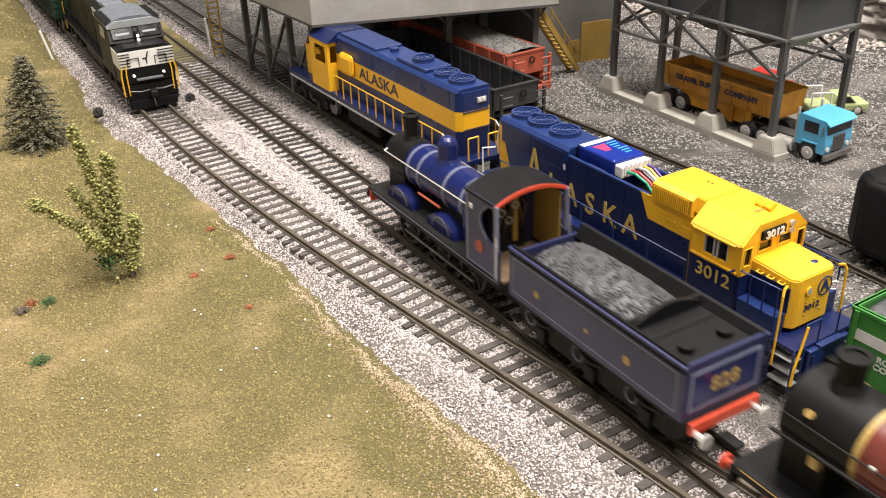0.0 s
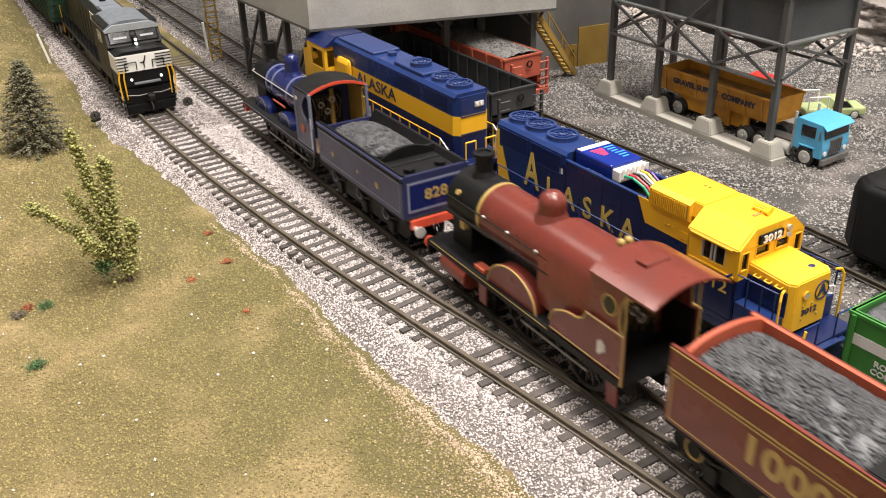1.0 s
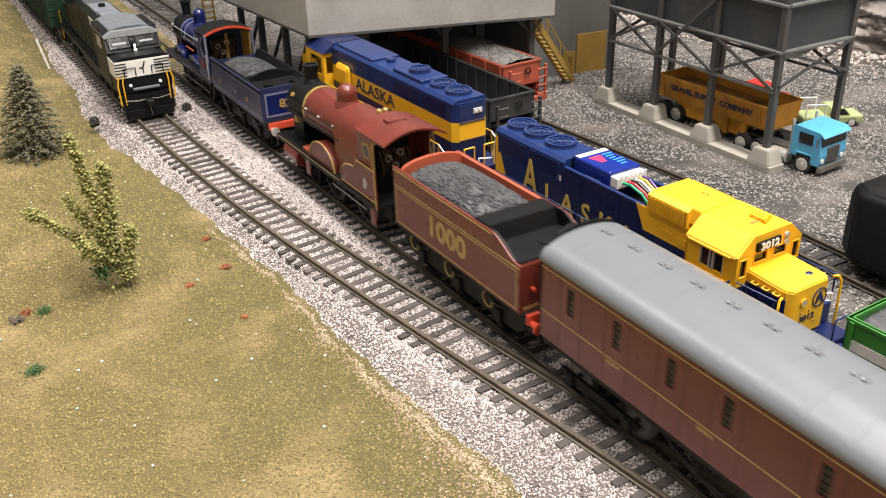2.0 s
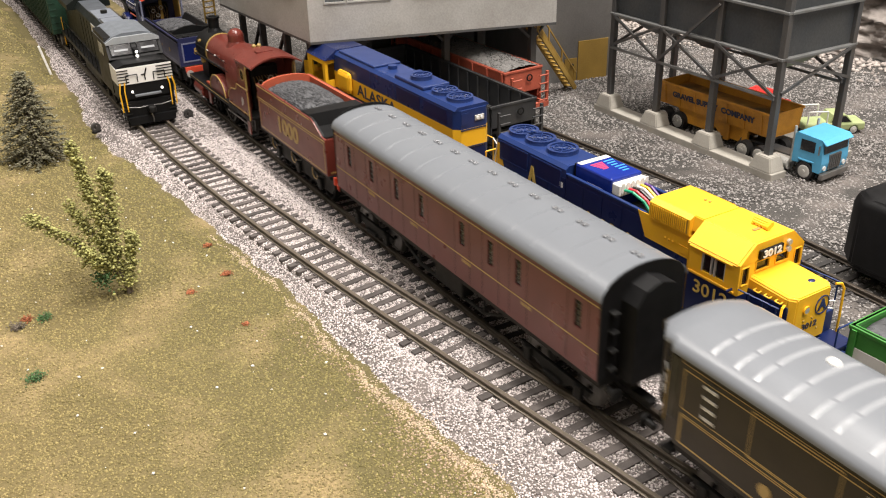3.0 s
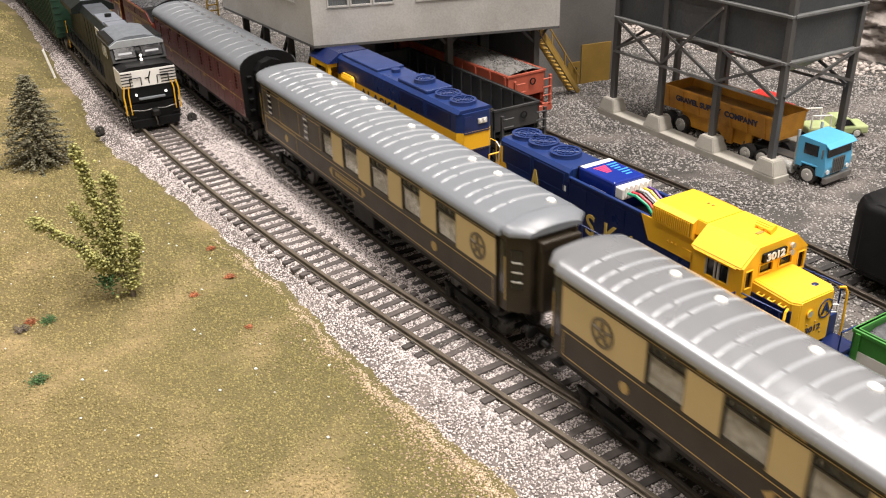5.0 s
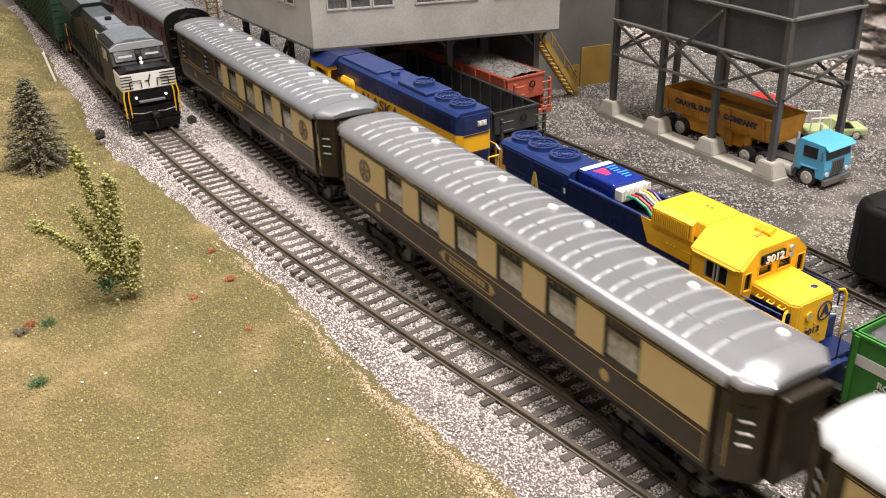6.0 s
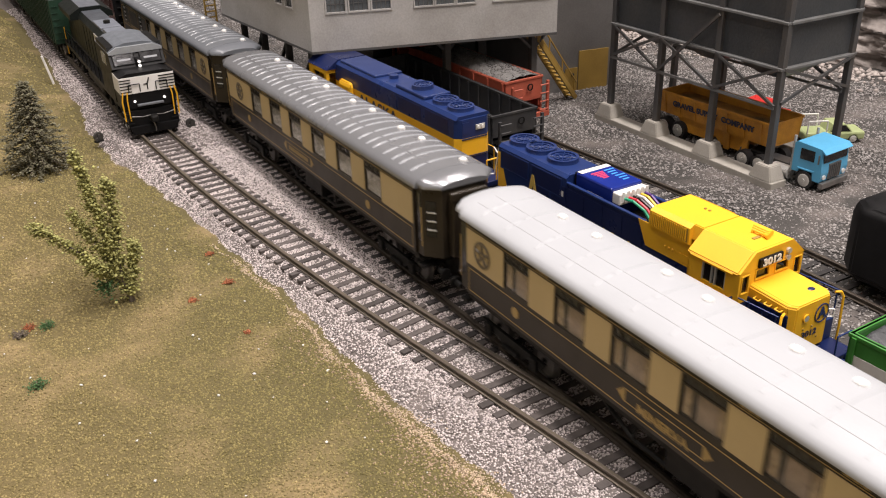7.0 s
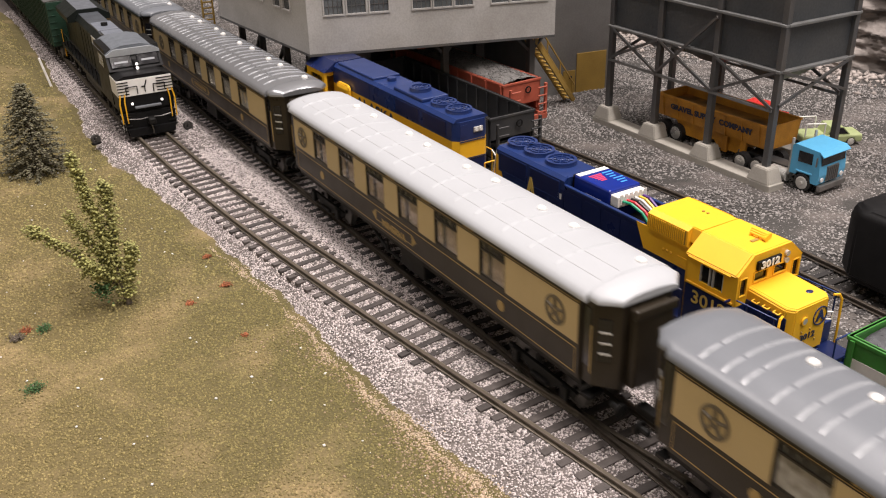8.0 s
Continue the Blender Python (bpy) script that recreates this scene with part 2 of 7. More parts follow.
def grid_wall(bm, put, s0, s1, z0, z1, holes, t=1.0):
    """One connected wall slab with openings; put(s, z, o) gives the place, o runs from 0 to t through the slab."""
    ss = sorted({s0, s1, *(h[0] for h in holes), *(h[1] for h in holes)})
    zs = sorted({z0, z1, *(h[2] for h in holes), *(h[3] for h in holes)})
    solid = lambda i, j: 0 <= i < len(ss) - 1 and 0 <= j < len(zs) - 1 and not any(h[0] < (ss[i] + ss[i + 1]) / 2 < h[1] and h[2] < (zs[j] + zs[j + 1]) / 2 < h[3] for h in holes)
    made = {}

    def v(i, j, o):
        if (i, j, o) not in made:
            made[i, j, o] = bm.verts.new(put(ss[i], zs[j], o * t))
        return made[i, j, o]
    fs = []
    for i in range(len(ss) - 1):
        for j in range(len(zs) - 1):
            if not solid(i, j):
                continue
            for o in (0, 1):
                fs.append(bm.faces.new((v(i, j, o), v(i + 1, j, o), v(i + 1, j + 1, o), v(i, j + 1, o))))
            for di, dj, a, b in ((-1, 0, (i, j), (i, j + 1)), (1, 0, (i + 1, j), (i + 1, j + 1)), (0, -1, (i, j), (i + 1, j)), (0, 1, (i, j + 1), (i + 1, j + 1))):
                if not solid(i + di, j + dj):
                    fs.append(bm.faces.new((v(*a, 0), v(*b, 0), v(*b, 1), v(*a, 1))))
    bmesh.ops.recalc_face_normals(bm, faces=fs)
    return bm


def shapely(bm):
    for f in bm.faces:
        f.smooth = True


def as_mesh(name, bm, mat, smooth=False):
    me = bpy.data.meshes.new(name)
    if smooth:
        shapely(bm)
    bm.transform(Matrix.Diagonal((MM, MM, MM, 1)))
    bm.to_mesh(me)
    bm.free()
    me.materials.append(mat)
    if smooth:
        me.set_sharp_from_angle(angle=radians(38))
    return me


def part(name, bm, mat, parent=None, label="", smooth=False, at=None):
    ob = new(name, as_mesh(name, bm, mat, smooth))
    if parent is not None:
        ob.parent = parent
    if at is not None:
        ob.matrix_basis = at
    return tagged(ob, label)


def same(name, me, parent, at, label=""):
    ob = new(name, me)
    ob.parent, ob.matrix_basis = parent, at
    return tagged(ob, label)


def mm(x, y, z, rx=0, ry=0, rz=0):
    return pose(x * MM, y * MM, z * MM, rx, ry, rz)


def thing(name, label, category, at=None, group="", kind=""):
    ob = new(name)
    ob.empty_display_size = 0.01
    ob.matrix_basis = at or Matrix()
    return tagged(ob, label, category, group, kind)


def bmx():
    return bmesh.new()


def lettering(text, size, mat, parent, at, stretch=1.0, label="", bold=0.0, thick=0.1):
    """Words in the built-in font as a thin mesh; at: origin in mm, x reading direction, z out of the surface."""
    c = bpy.data.curves.new("lettering", "FONT")
    c.body, c.size, c.extrude, c.offset, c.align_x, c.align_y = text, size * MM, thick * MM, bold * MM, "CENTER", "CENTER"
    c.resolution_u = 3
    tmp = new("lettering", c)
    bpy.context.view_layer.update()
    me = bpy.data.meshes.new_from_object(tmp.evaluated_get(bpy.context.evaluated_depsgraph_get()))
    bpy.data.objects.remove(tmp)
    me.transform(Matrix.Diagonal((stretch, 1, 1, 1)))
    me.materials.clear()
    me.materials.append(mat)
    ob = new("lettering", me)
    ob.parent, ob.matrix_basis = parent, at
    return tagged(ob, label)


def face_left(x, y, z):
    """Frame of a surface that faces -x."""
    return Matrix(((0, 0, -1, x * MM), (-1, 0, 0, y * MM), (0, 1, 0, z * MM), (0, 0, 0, 1)))


def face_right(x, y, z):
    return Matrix(((0, 0, 1, x * MM), (1, 0, 0, y * MM), (0, 1, 0, z * MM), (0, 0, 0, 1)))


def face_front(x, y, z):
    """Frame of a surface that faces -y."""
    return Matrix(((1, 0, 0, x * MM), (0, 0, -1, y * MM), (0, 1, 0, z * MM), (0, 0, 0, 1)))


def face_rear(x, y, z):
    return Matrix(((-1, 0, 0, x * MM), (0, 0, 1, y * MM), (0, 1, 0, z * MM), (0, 0, 0, 1)))


def scatter(name, pts, sizes, mat, label, category, flat=0.7):
    """Many small angular grains as one mesh: pts (n, 3) and sizes (n,) in mm."""
    n = len(pts)
    base = np.array([(1, 0, 0), (-1, 0, 0), (0, 1, 0), (0, -1, 0), (0, 0, 1), (0, 0, -1)], float)
    tri = np.array([(0, 2, 4), (2, 1, 4), (1, 3, 4), (3, 0, 4), (2, 0, 5), (1, 2, 5), (3, 1, 5), (0, 3, 5)])
    v = base[None] * rng.uniform(0.55, 1.25, (n, 6, 1)) * sizes[:, None, None]
    a = rng.uniform(0, 2 * np.pi, n)
    ca, sa = np.cos(a)[:, None], np.sin(a)[:, None]
    x, y = v[..., 0] * ca - v[..., 1] * sa, v[..., 0] * sa + v[..., 1] * ca
    tilt = rng.uniform(-0.6, 0.6, n)[:, None]
    z = v[..., 2] * flat
    x, z = x * np.cos(tilt) - z * np.sin(tilt), x * np.sin(tilt) + z * np.cos(tilt)
    v = (np.stack((x, y, z), -1) + pts[:, None, :]) * MM
    f = (tri[None] + (np.arange(n) * 6)[:, None, None]).reshape(-1, 3)
    me = bpy.data.meshes.new(name)
    me.vertices.add(n * 6)
    me.vertices.foreach_set("co", v.reshape(-1).astype(np.float32))
    me.loops.add(len(f) * 3)
    me.loops.foreach_set("vertex_index", f.reshape(-1).astype(np.int32))
    me.polygons.add(len(f))
    me.polygons.foreach_set("loop_start", np.arange(0, len(f) * 3, 3, dtype=np.int32))
    me.update(calc_edges=True)
    me.materials.append(mat)
    return tagged(new(name, me), label, category, kind="stuff")


def sheet(name, fx, fy, fz, mat):
    """A grid surface; fx: n x-values, fy: y-values (or f(y) start of x), fz(x, y) heights, in mm."""
    X, Y = fx, fy
    Z = fz(X, Y)
    h, w = X.shape
    me = bpy.data.meshes.new(name)
    idx = np.arange(h * w).reshape(h, w)
    q = np.stack((idx[:-1, :-1], idx[:-1, 1:], idx[1:, 1:], idx[1:, :-1]), -1).reshape(-1, 4)
    me.from_pydata((np.stack((X, Y, Z), -1).reshape(-1, 3) * MM).tolist(), [], q.tolist())
    me.materials.append(mat)
    me.update()
    me.polygons.foreach_set("use_smooth", np.ones(len(me.polygons), bool))
    return new(name, me)


# ---- the ground of the layout ----
def waves(x, y, s=1.0):
    return np.sin(x / (23 * s) + 1.3) * np.cos(y / (31 * s) + 0.4) + 0.5 * np.sin(x / (9.1 * s) + y / (12.7 * s))


EDGE_Y = np.array([-500, -240, -132, -86, -17, 50, 112, 190, 270, 360, 450, 900, 2000.0])
EDGE_X = np.array([-50, -52, -56, -59, -64, -68, -73, -82, -91, -92, -90, -92, -95.0])


def edge(y):
    return np.interp(y, EDGE_Y, EDGE_X) + 1.3 * np.sin(y / 27.0) + 0.8 * np.sin(y / 6.3 + 1) + 0.5 * np.sin(y / 2.3)


def grass_z(x, y):
    mound = 46 * np.exp(-((x + 215) / 85.0) ** 2 - ((y - 690) / 130.0) ** 2) + 24 * np.exp(-((x + 136) / 30.0) ** 2 - ((y - 575) / 60.0) ** 2)
    return -8.2 + 1.2 * waves(x, y, 1.6) * np.clip((-60 - x) / 40.0, 0, 1) + mound


def fall(y):
    """The main line's gentle fall beyond the turnout."""
    return -0.012 * np.clip(np.asarray(y, float) + 40, 0, 640)


def bed_z(x, y):
    d = x - edge(y)
    rise = np.clip(d / 15.0, 0, 1)
    return -9.3 + 6.0 * rise * rise * (3 - 2 * rise) + 0.25 * waves(x, y, 0.4) + fall(y) * np.clip((25 - np.abs(x)) / 8.0, 0, 1)


gx = np.concatenate((np.linspace(-1500, -420, 8), np.arange(-400, -40, 7), np.linspace(-30, 1500, 8)))
gy = np.concatenate((np.linspace(-1500, -340, 8), np.arange(-320, 900, 9), np.linspace(930, 2500, 10)))
ground = tagged(sheet("ground", *np.meshgrid(gx, gy), grass_z, GRASS), "dry olive and straw coloured model grass ground", "ground", kind="structure")
dx = np.concatenate((np.arange(0, 24, 2.0), np.arange(24, 200, 5), np.linspace(210, 1500, 12)))
by = np.concatenate((np.linspace(-1500, -340, 8), np.arange(-320, 800, 5.0), np.linspace(830, 2500, 10)))
BY = np.repeat(by[:, None], len(dx), 1)
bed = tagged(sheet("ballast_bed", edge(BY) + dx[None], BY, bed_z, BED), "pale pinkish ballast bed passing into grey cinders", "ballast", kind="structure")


def strewn(n, x0, x1, y0, y1, keep=None):
    x, y = rng.uniform(x0, x1, n), rng.uniform(y0, y1, n)
    if keep is not None:
        k = keep(x, y)
        x, y = x[k], y[k]
    return x, y


# ballast grains, denser where the camera is near
for n, y0, y1, s in ((62000, -230, 20, 0.54), (52000, 20, 240, 0.55), (52000, 240, 800, 0.6)):
    x, y = strewn(n, -100, 40, y0, y1, lambda x, y: x > edge(y) + 1)
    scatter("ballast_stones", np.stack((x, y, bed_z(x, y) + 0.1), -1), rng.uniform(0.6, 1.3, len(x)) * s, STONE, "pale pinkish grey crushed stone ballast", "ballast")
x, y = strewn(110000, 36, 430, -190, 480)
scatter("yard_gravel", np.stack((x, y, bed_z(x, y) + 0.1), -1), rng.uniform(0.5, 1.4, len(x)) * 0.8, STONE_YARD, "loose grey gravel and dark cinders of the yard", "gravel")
x, y = strewn(26000, 30, 430, 480, 900)
scatter("yard_gravel", np.stack((x, y, bed_z(x, y) + 0.1), -1), rng.uniform(0.7, 1.8, len(x)), STONE_YARD, "loose grey gravel and dark cinders behind the shed", "gravel")
x, y = strewn(4500, -75, 25, -230, 260, lambda x, y: x > edge(y) + 2)
scatter("ballast_chips", np.stack((x, y, bed_z(x, y) + 0.35), -1), rng.uniform(0.3, 0.75, len(x)), CHIP, "scattered dark grey chips among the ballast", "ballast")
# turf grains and the sandy rim of the bed
for n, x0, x1, y0, y1, s in ((78000, -240, -45, -240, 60, 0.5), (44000, -300, -60, 60, 330, 0.66), (14000, -330, -80, 330, 760, 1.0)):
    x, y = strewn(n, x0, x1, y0, y1, lambda x, y: x < edge(y) + 1)
    scatter("grass_turf", np.stack((x, y, grass_z(x, y)), -1), rng.uniform(0.5, 1.5, len(x)) * s, GRASS_TUFT, "fine olive and straw ground foam turf", "grass", flat=0.9)
x, y = strewn(42000, -85, -40, -230, 110)
d = x - edge(y)
k = np.abs(rng.normal(0, 1, len(x))) * (1.2 + 1.5 * np.clip(-y / 90, 0, 1.3) + 1.1 * np.sin(y / 19.0) * np.sin(y / 7.0)) > np.abs(d + 0.5)
scatter("sand_rim", np.stack((x[k], y[k], np.maximum(grass_z(x[k], y[k]), bed_z(x[k], y[k])) + 0.2), -1), rng.uniform(0.3, 0.6, k.sum()), SAND, "pale sandy grit along the edge of the ballast", "sand")
x, y = strewn(26000, -95, -45, -235, 40)
d = edge(y) - x
k = (d > 0) & (rng.uniform(0, 1, len(x)) < np.exp(-d / (9 + 6 * np.sin(y / 31.0))) * np.clip((20 - y) / 70, 0, 1))
scatter("dry_turf", np.stack((x[k], y[k], grass_z(x[k], y[k]) + 0.1), -1), rng.uniform(0.3, 0.7, k.sum()), DRY, "bare buff earth and dry turf beside the ballast", "earth")
x, y = strewn(170, -230, -50, -220, 300, lambda x, y: x < edge(y) - 2)
scatter("turf_pebbles", np.stack((x, y, grass_z(x, y) + 0.4), -1), rng.uniform(0.3, 0.9, len(x)), WHITE, "stray white ballast chips lying in the turf", "pebbles")


# ---- tracks ----
def line_a(y):
    y = np.clip(np.asarray(y, float), -330, 330)
    return -1.11334779e-09 * y**4 + 5.35679449e-07 * y**3 + 1.53179354e-04 * y**2 - 0.139938174 * y - 34.4313209


def line_b(y):
    return 0.0 * np.asarray(y, float)


def line_c(y):
    return np.interp(y, [-400, -150, 0, 60, 130, 220, 900], [67, 60.5, 57, 51, 44, 41, 38])


def line_d(y):
    return np.interp(y, [-400, -110, 0, 60, 170, 900], [150, 150, 152, 148, 140, 130])


RAIL_SHAPE = ((-1.3, -2.5), (1.3, -2.5), (1.3, -2.1), (0.35, -1.8), (0.35, -0.9), (0.85, -0.6), (0.85, -0.1), (0.7, 0), (-0.7, 0), (-0.85, -0.1), (-0.85, -0.6), (-0.35, -0.9), (-0.35, -1.8), (-1.3, -2.1))


def rail(line, off, y0, y1, mat, parent, step=12.0):
    ys = np.linspace(y0, y1, int((y1 - y0) / step) + 2)
    xs = np.array([float(line(t)) for t in ys])
    g = np.gradient(xs, ys)
    bm = bmx()
    rows = []
    for x, y, s in zip(xs, ys, g):
        nx, ny = 1 / math.hypot(1, s), -s / math.hypot(1, s)
        drop = float(fall(y)) if line is line_b else 0.0
        rows.append([bm.verts.new((x + nx * (off + a), y + ny * (off + a), b + drop)) for a, b in RAIL_SHAPE])
    k = len(RAIL_SHAPE)
    for a, b in zip(rows[:-1], rows[1:]):
        for i in range(k):
            bm.faces.new((a[i], a[(i + 1) % k], b[(i + 1) % k], b[i]))
    bm.faces.new(rows[0])
    bm.faces.new(rows[-1][::-1])
    bmesh.ops.recalc_face_normals(bm, faces=bm.faces[:])
    return part("rail", bm, mat, parent)


def tie_mesh(length, mat, wide=3.0):
    bm = bmx()
    box(bm, -length / 2, length / 2, -wide / 2, wide / 2, -4.6, -2.5, 0.22)
    for s in (-1, 1):
        for e in (-1, 1):
            box(bm, s * 9 + e * 1.9 - 0.5, s * 9 + e * 1.9 + 0.5, -0.7, 0.7, -2.6, -1.9)
    return as_mesh("tie", bm, mat)


def track(name, label, line, y0, y1, t0, mat, tie_mat, pitch=7.9):
    t = thing(name, label, "railway track", kind="structure")
    for s in (-1, 1):
        rail(line, 9 * s, y0, y1, mat, t)
    me = tie_mesh(31, tie_mat)
    y = t0
    while y < min(y1, t0 + 290 * pitch):
        a = math.degrees(math.atan2(float(line(y + 2) - line(y - 2)), 4))
        same("tie", me, t, mm(float(line(y)) + random.uniform(-0.5, 0.5), y + random.uniform(-0.3, 0.3), random.uniform(-0.15, 0.1) + (float(fall(y)) if line is line_b else 0.0), 0, 0, -a + random.uniform(-0.8, 0.8)))
        y += pitch
    return t


track_a = track("siding_track", "weathered brown model track with grey-brown ties", line_a, -330, 900, -53, RAIL_A, TIE_A)
track_b = track("main_track", "dark model main line track with black ties", line_b, -330, 900, -58, RAIL_B, TIE_B)
track_c = track("yard_track", "yard track sunk in dark cinders", line_c, -330, 900, -330, RAIL_B, TIE_B)
track_d = track("loading_track", "dull yard track half buried in grey gravel", line_d, -330, 600, -330, RAIL_B, TIE_B)
turnout = thing("turnout_timber", "long grey-brown turnout ties under two joining tracks", "turnout ties", kind="structure")
y = -69.0
while y > -330:
    x0, x1 = float(line_a(y)) - 15.5, 15.5
    bm = box(bmx(), -(x1 - x0) / 2, (x1 - x0) / 2, -1.6, 1.6, -4.6, -2.52, 0.22)
    part("tie", bm, TIE_A, turnout, at=mm((x0 + x1) / 2, y, 0, 0, 0, 2.0 + random.uniform(-0.6, 0.6)))
    y -= 8.1


# ---- the running train ----
SPEED = 170.0
STARTS = []      # (vehicle, y at the start)
WHEELS = []      # (wheelset, y, z, radius)


def wheelset(parent, y, r, spokes=0, gauge=8.2, mat=None):
    t = new("wheelset")
    t.parent = parent
    t.empty_display_size = 0.005
    bm = bmx()
    for s in (-1, 1):
        ring(bm, (s * gauge, 0, 0), (1, 0, 0), r * 0.86, r, 2.0, 28)
        ring(bm, (s * (gauge - 1.2), 0, 0), (1, 0, 0), r * 0.86, r + 0.9, 0.6, 28)
        if spokes:
            for i in range(spokes):
                a = 2 * math.pi * i / spokes
                rod(bm, (s * gauge, 0, 0), (s * gauge, r * 0.9 * math.cos(a), r * 0.9 * math.sin(a)), 0.55, 0.4, 6)
            rod(bm, (s * (gauge - 1), 0, 0), (s * (gauge + 1.1), 0, 0), r * 0.22, n=14)
        else:
            rod(bm, (s * gauge - 0.5, 0, 0), (s * gauge + 0.5, 0, 0), r * 0.88, n=24)
    part("wheel", bm, mat or STEEL, t)
    part("axle", rod(bmx(), (-gauge - 1.5, 0, 0), (gauge + 1.5, 0, 0), 1.0, n=8), CHASSIS, t)
    t.matrix_basis = mm(0, y, r)
    WHEELS.append((t, y, r))
    return t


def arc(w, z0, z1, n=14):
    """A roof's cross-section points from -w to w, rising from z0 to z1 in the middle."""
    pts = []
    for i in range(n + 1):
        a = math.pi * i / n
        x = -w * math.cos(a)
        pts.append((x, z0 + (z1 - z0) * math.sin(a)))
    return pts


def buffers(parent, y, sgn, z=15, mat=None, gap=12.5):
    for s in (-1, 1):
        bm = bmx()
        rod(bm, (s * gap, y, z), (s * gap, y + sgn * 4, z), 1.2, n=10)
        rod(bm, (s * gap, y + sgn * 4, z), (s * gap, y + sgn * 4.8, z), 2.6, n=16)
        part("buffer", bm, mat or CHASSIS, parent)


def bogie(parent, y, base=30):
    b = new("bogie")
    b.parent, b.matrix_basis, b.empty_display_size = parent, mm(0, y, 0), 0.005
    for s in (-1, 1):
        bm = bmx()
        prism(bm, ((-base / 2 - 6, 9), (base / 2 + 6, 9), (base / 2 + 4, 6), (base / 2 - 5, 6), (base / 2 - 9, 3.2), (-base / 2 + 9, 3.2), (-base / 2 + 5, 6), (-base / 2 - 4, 6)), "x", s * 12, s * 13.4)
        for e in (-1, 1):
            box(bm, s * 13, s * 15, e * base / 2 - 2, e * base / 2 + 2, 4, 9.5, 0.4)
        box(bm, s * 13, s * 14.8, -5, 5, 3.6, 5.4, 0.4)
        part("side_frame", bm, CHASSIS, b)
    for e in (-1, 1):
        wheelset(b, e * base / 2, 6.6)
    return b


def underframe(parent, half, z=20.0):
    bm = bmx()
    box(bm, -16.2, 16.2, -half, half, z - 3.2, z)
    box(bm, -12, 12, -half + 4, half - 4, z - 7, z - 3)
    part("solebar", bm, CHASSIS, parent)
    for s in (-1, 1):
        bm = bmx()
        pipe(bm, [(s * 13, -48, z - 3), (s * 13, -26, 7.5), (s * 13, 26, 7.5), (s * 13, 48, z - 3)], 0.8)
        pipe(bm, [(s * 13, -26, 7.5), (s * 13, -26, z - 3)], 0.7)
        pipe(bm, [(s * 13, 26, 7.5), (s * 13, 26, z - 3)], 0.7)
        part("truss", bm, CHASSIS, parent)
        part("battery_box", box(bmx(), s * 9, s * 15, -12, 10, 8, z - 3, 0.6), CHASSIS, parent)


def roof_rib(w, z0, z1, a, b, y, half, high):
    """A half-round strip over the arched roof from x = a * w to b * w."""
    bm = bmx()
    n = max(4, int((b - a) * 9))
    rows = []
    for i in range(n + 1):
        c = a + (b - a) * i / n
        k = math.sqrt(1 - c * c)
        nx, nz = c / w, k / (z1 - z0)
        q = math.hypot(nx, nz)
        taper = 0.25 if i in (0, n) else 1.0
        rows.append([bm.verts.new((c * w + nx / q * e * taper, y + d * half, z0 + (z1 - z0) * k + nz / q * e * taper)) for d, e in ((-1, -0.12), (-0.6, high * 0.75), (0, high), (0.6, high * 0.75), (1, -0.12))])
    for p, q in zip(rows[:-1], rows[1:]):
        for i in range(4):
            bm.faces.new((p[i], p[i + 1], q[i + 1], q[i]))
    bmesh.ops.recalc_face_normals(bm, faces=bm.faces[:])
    return bm


def roof(parent, mat, rib_mat, y0, y1, w, z0, z1, ribs, lamps, lines=(), vents_mat=None, cut=0.0):
    bm = bmx()
    pts = arc(w, z0, z1) + [(w, z0 - 0.9), (-w, z0 - 0.9)]
    prism(bm, pts, "y", y0 + cut, y1 - cut)
    if cut:
        for ye, sgn in ((y0, 1), (y1, -1)):
            rows = []
            for off, ww, drop in ((cut, 0.93, 0.15), (cut - 4.5, 0.93, 0.3), (0.8, 0.66, 2.0), (0, 0.63, 2.6)):
                sec = arc(w * ww, z0 + 0.9, z1 - drop) + [(w * ww, z0), (-w * ww, z0)]
                rows.append([bm.verts.new((x, ye + sgn * off, z)) for x, z in sec])
            fs = [bm.faces.new(rows[-1]), bm.faces.new(rows[0][::-1])]
            for ra, rb in zip(rows[:-1], rows[1:]):
                fs += [bm.faces.new((ra[i], ra[(i + 1) % len(ra)], rb[(i + 1) % len(ra)], rb[i])) for i in range(len(ra))]
            bmesh.ops.recalc_face_normals(bm, faces=fs)
    r = part("roof", bm, mat, parent, smooth=True)
    spans = ((-0.80, -0.385), (-0.33, 0.80)) if lines else ((-0.93, 0.93),)
    for y in ribs:
        for a, b in spans:
            part("rib", roof_rib(w, z0, z1, a, b, y, *((0.8, 0.32) if lines else (0.55, 0.2))), rib_mat, r, smooth=True)
    for x in lines:
        zz = z0 + (z1 - z0) * math.sin(math.acos(min(0.98, abs(x) / w)))
        if rib_mat is not ROOF_WHITE:
            continue
        part("seam", box(bmx(), x - 0.07, x + 0.07, y0 + 12, y1 - 12, zz - 0.6, zz + 0.08), SEAM_PALE, r)
    for x, y in lamps:
        zz = z0 + (z1 - z0) * math.sin(math.acos(min(0.98, abs(x) / w)))
        bm = bmx()
        rod(bm, (x, y, zz - 0.5), (x, y, zz + 0.7), 1.9, 1.7, 12)
        ball(bm, (x, y, zz + 0.7), 1.6, 1.6, 0.8, 10)
        part("roof_vent", bm, vents_mat or rib_mat, r, smooth=True)
    return r


def side_wall(parent, mat, s, w, half, z0, z1, windows, t=1.0):
    """A side wall pierced by windows (ya, yb, za, zb)."""
    return part("side_wall", grid_wall(bmx(), lambda y, z, o: (s * (w - o), y, z), -half, half, z0, z1, windows, t), mat, parent)


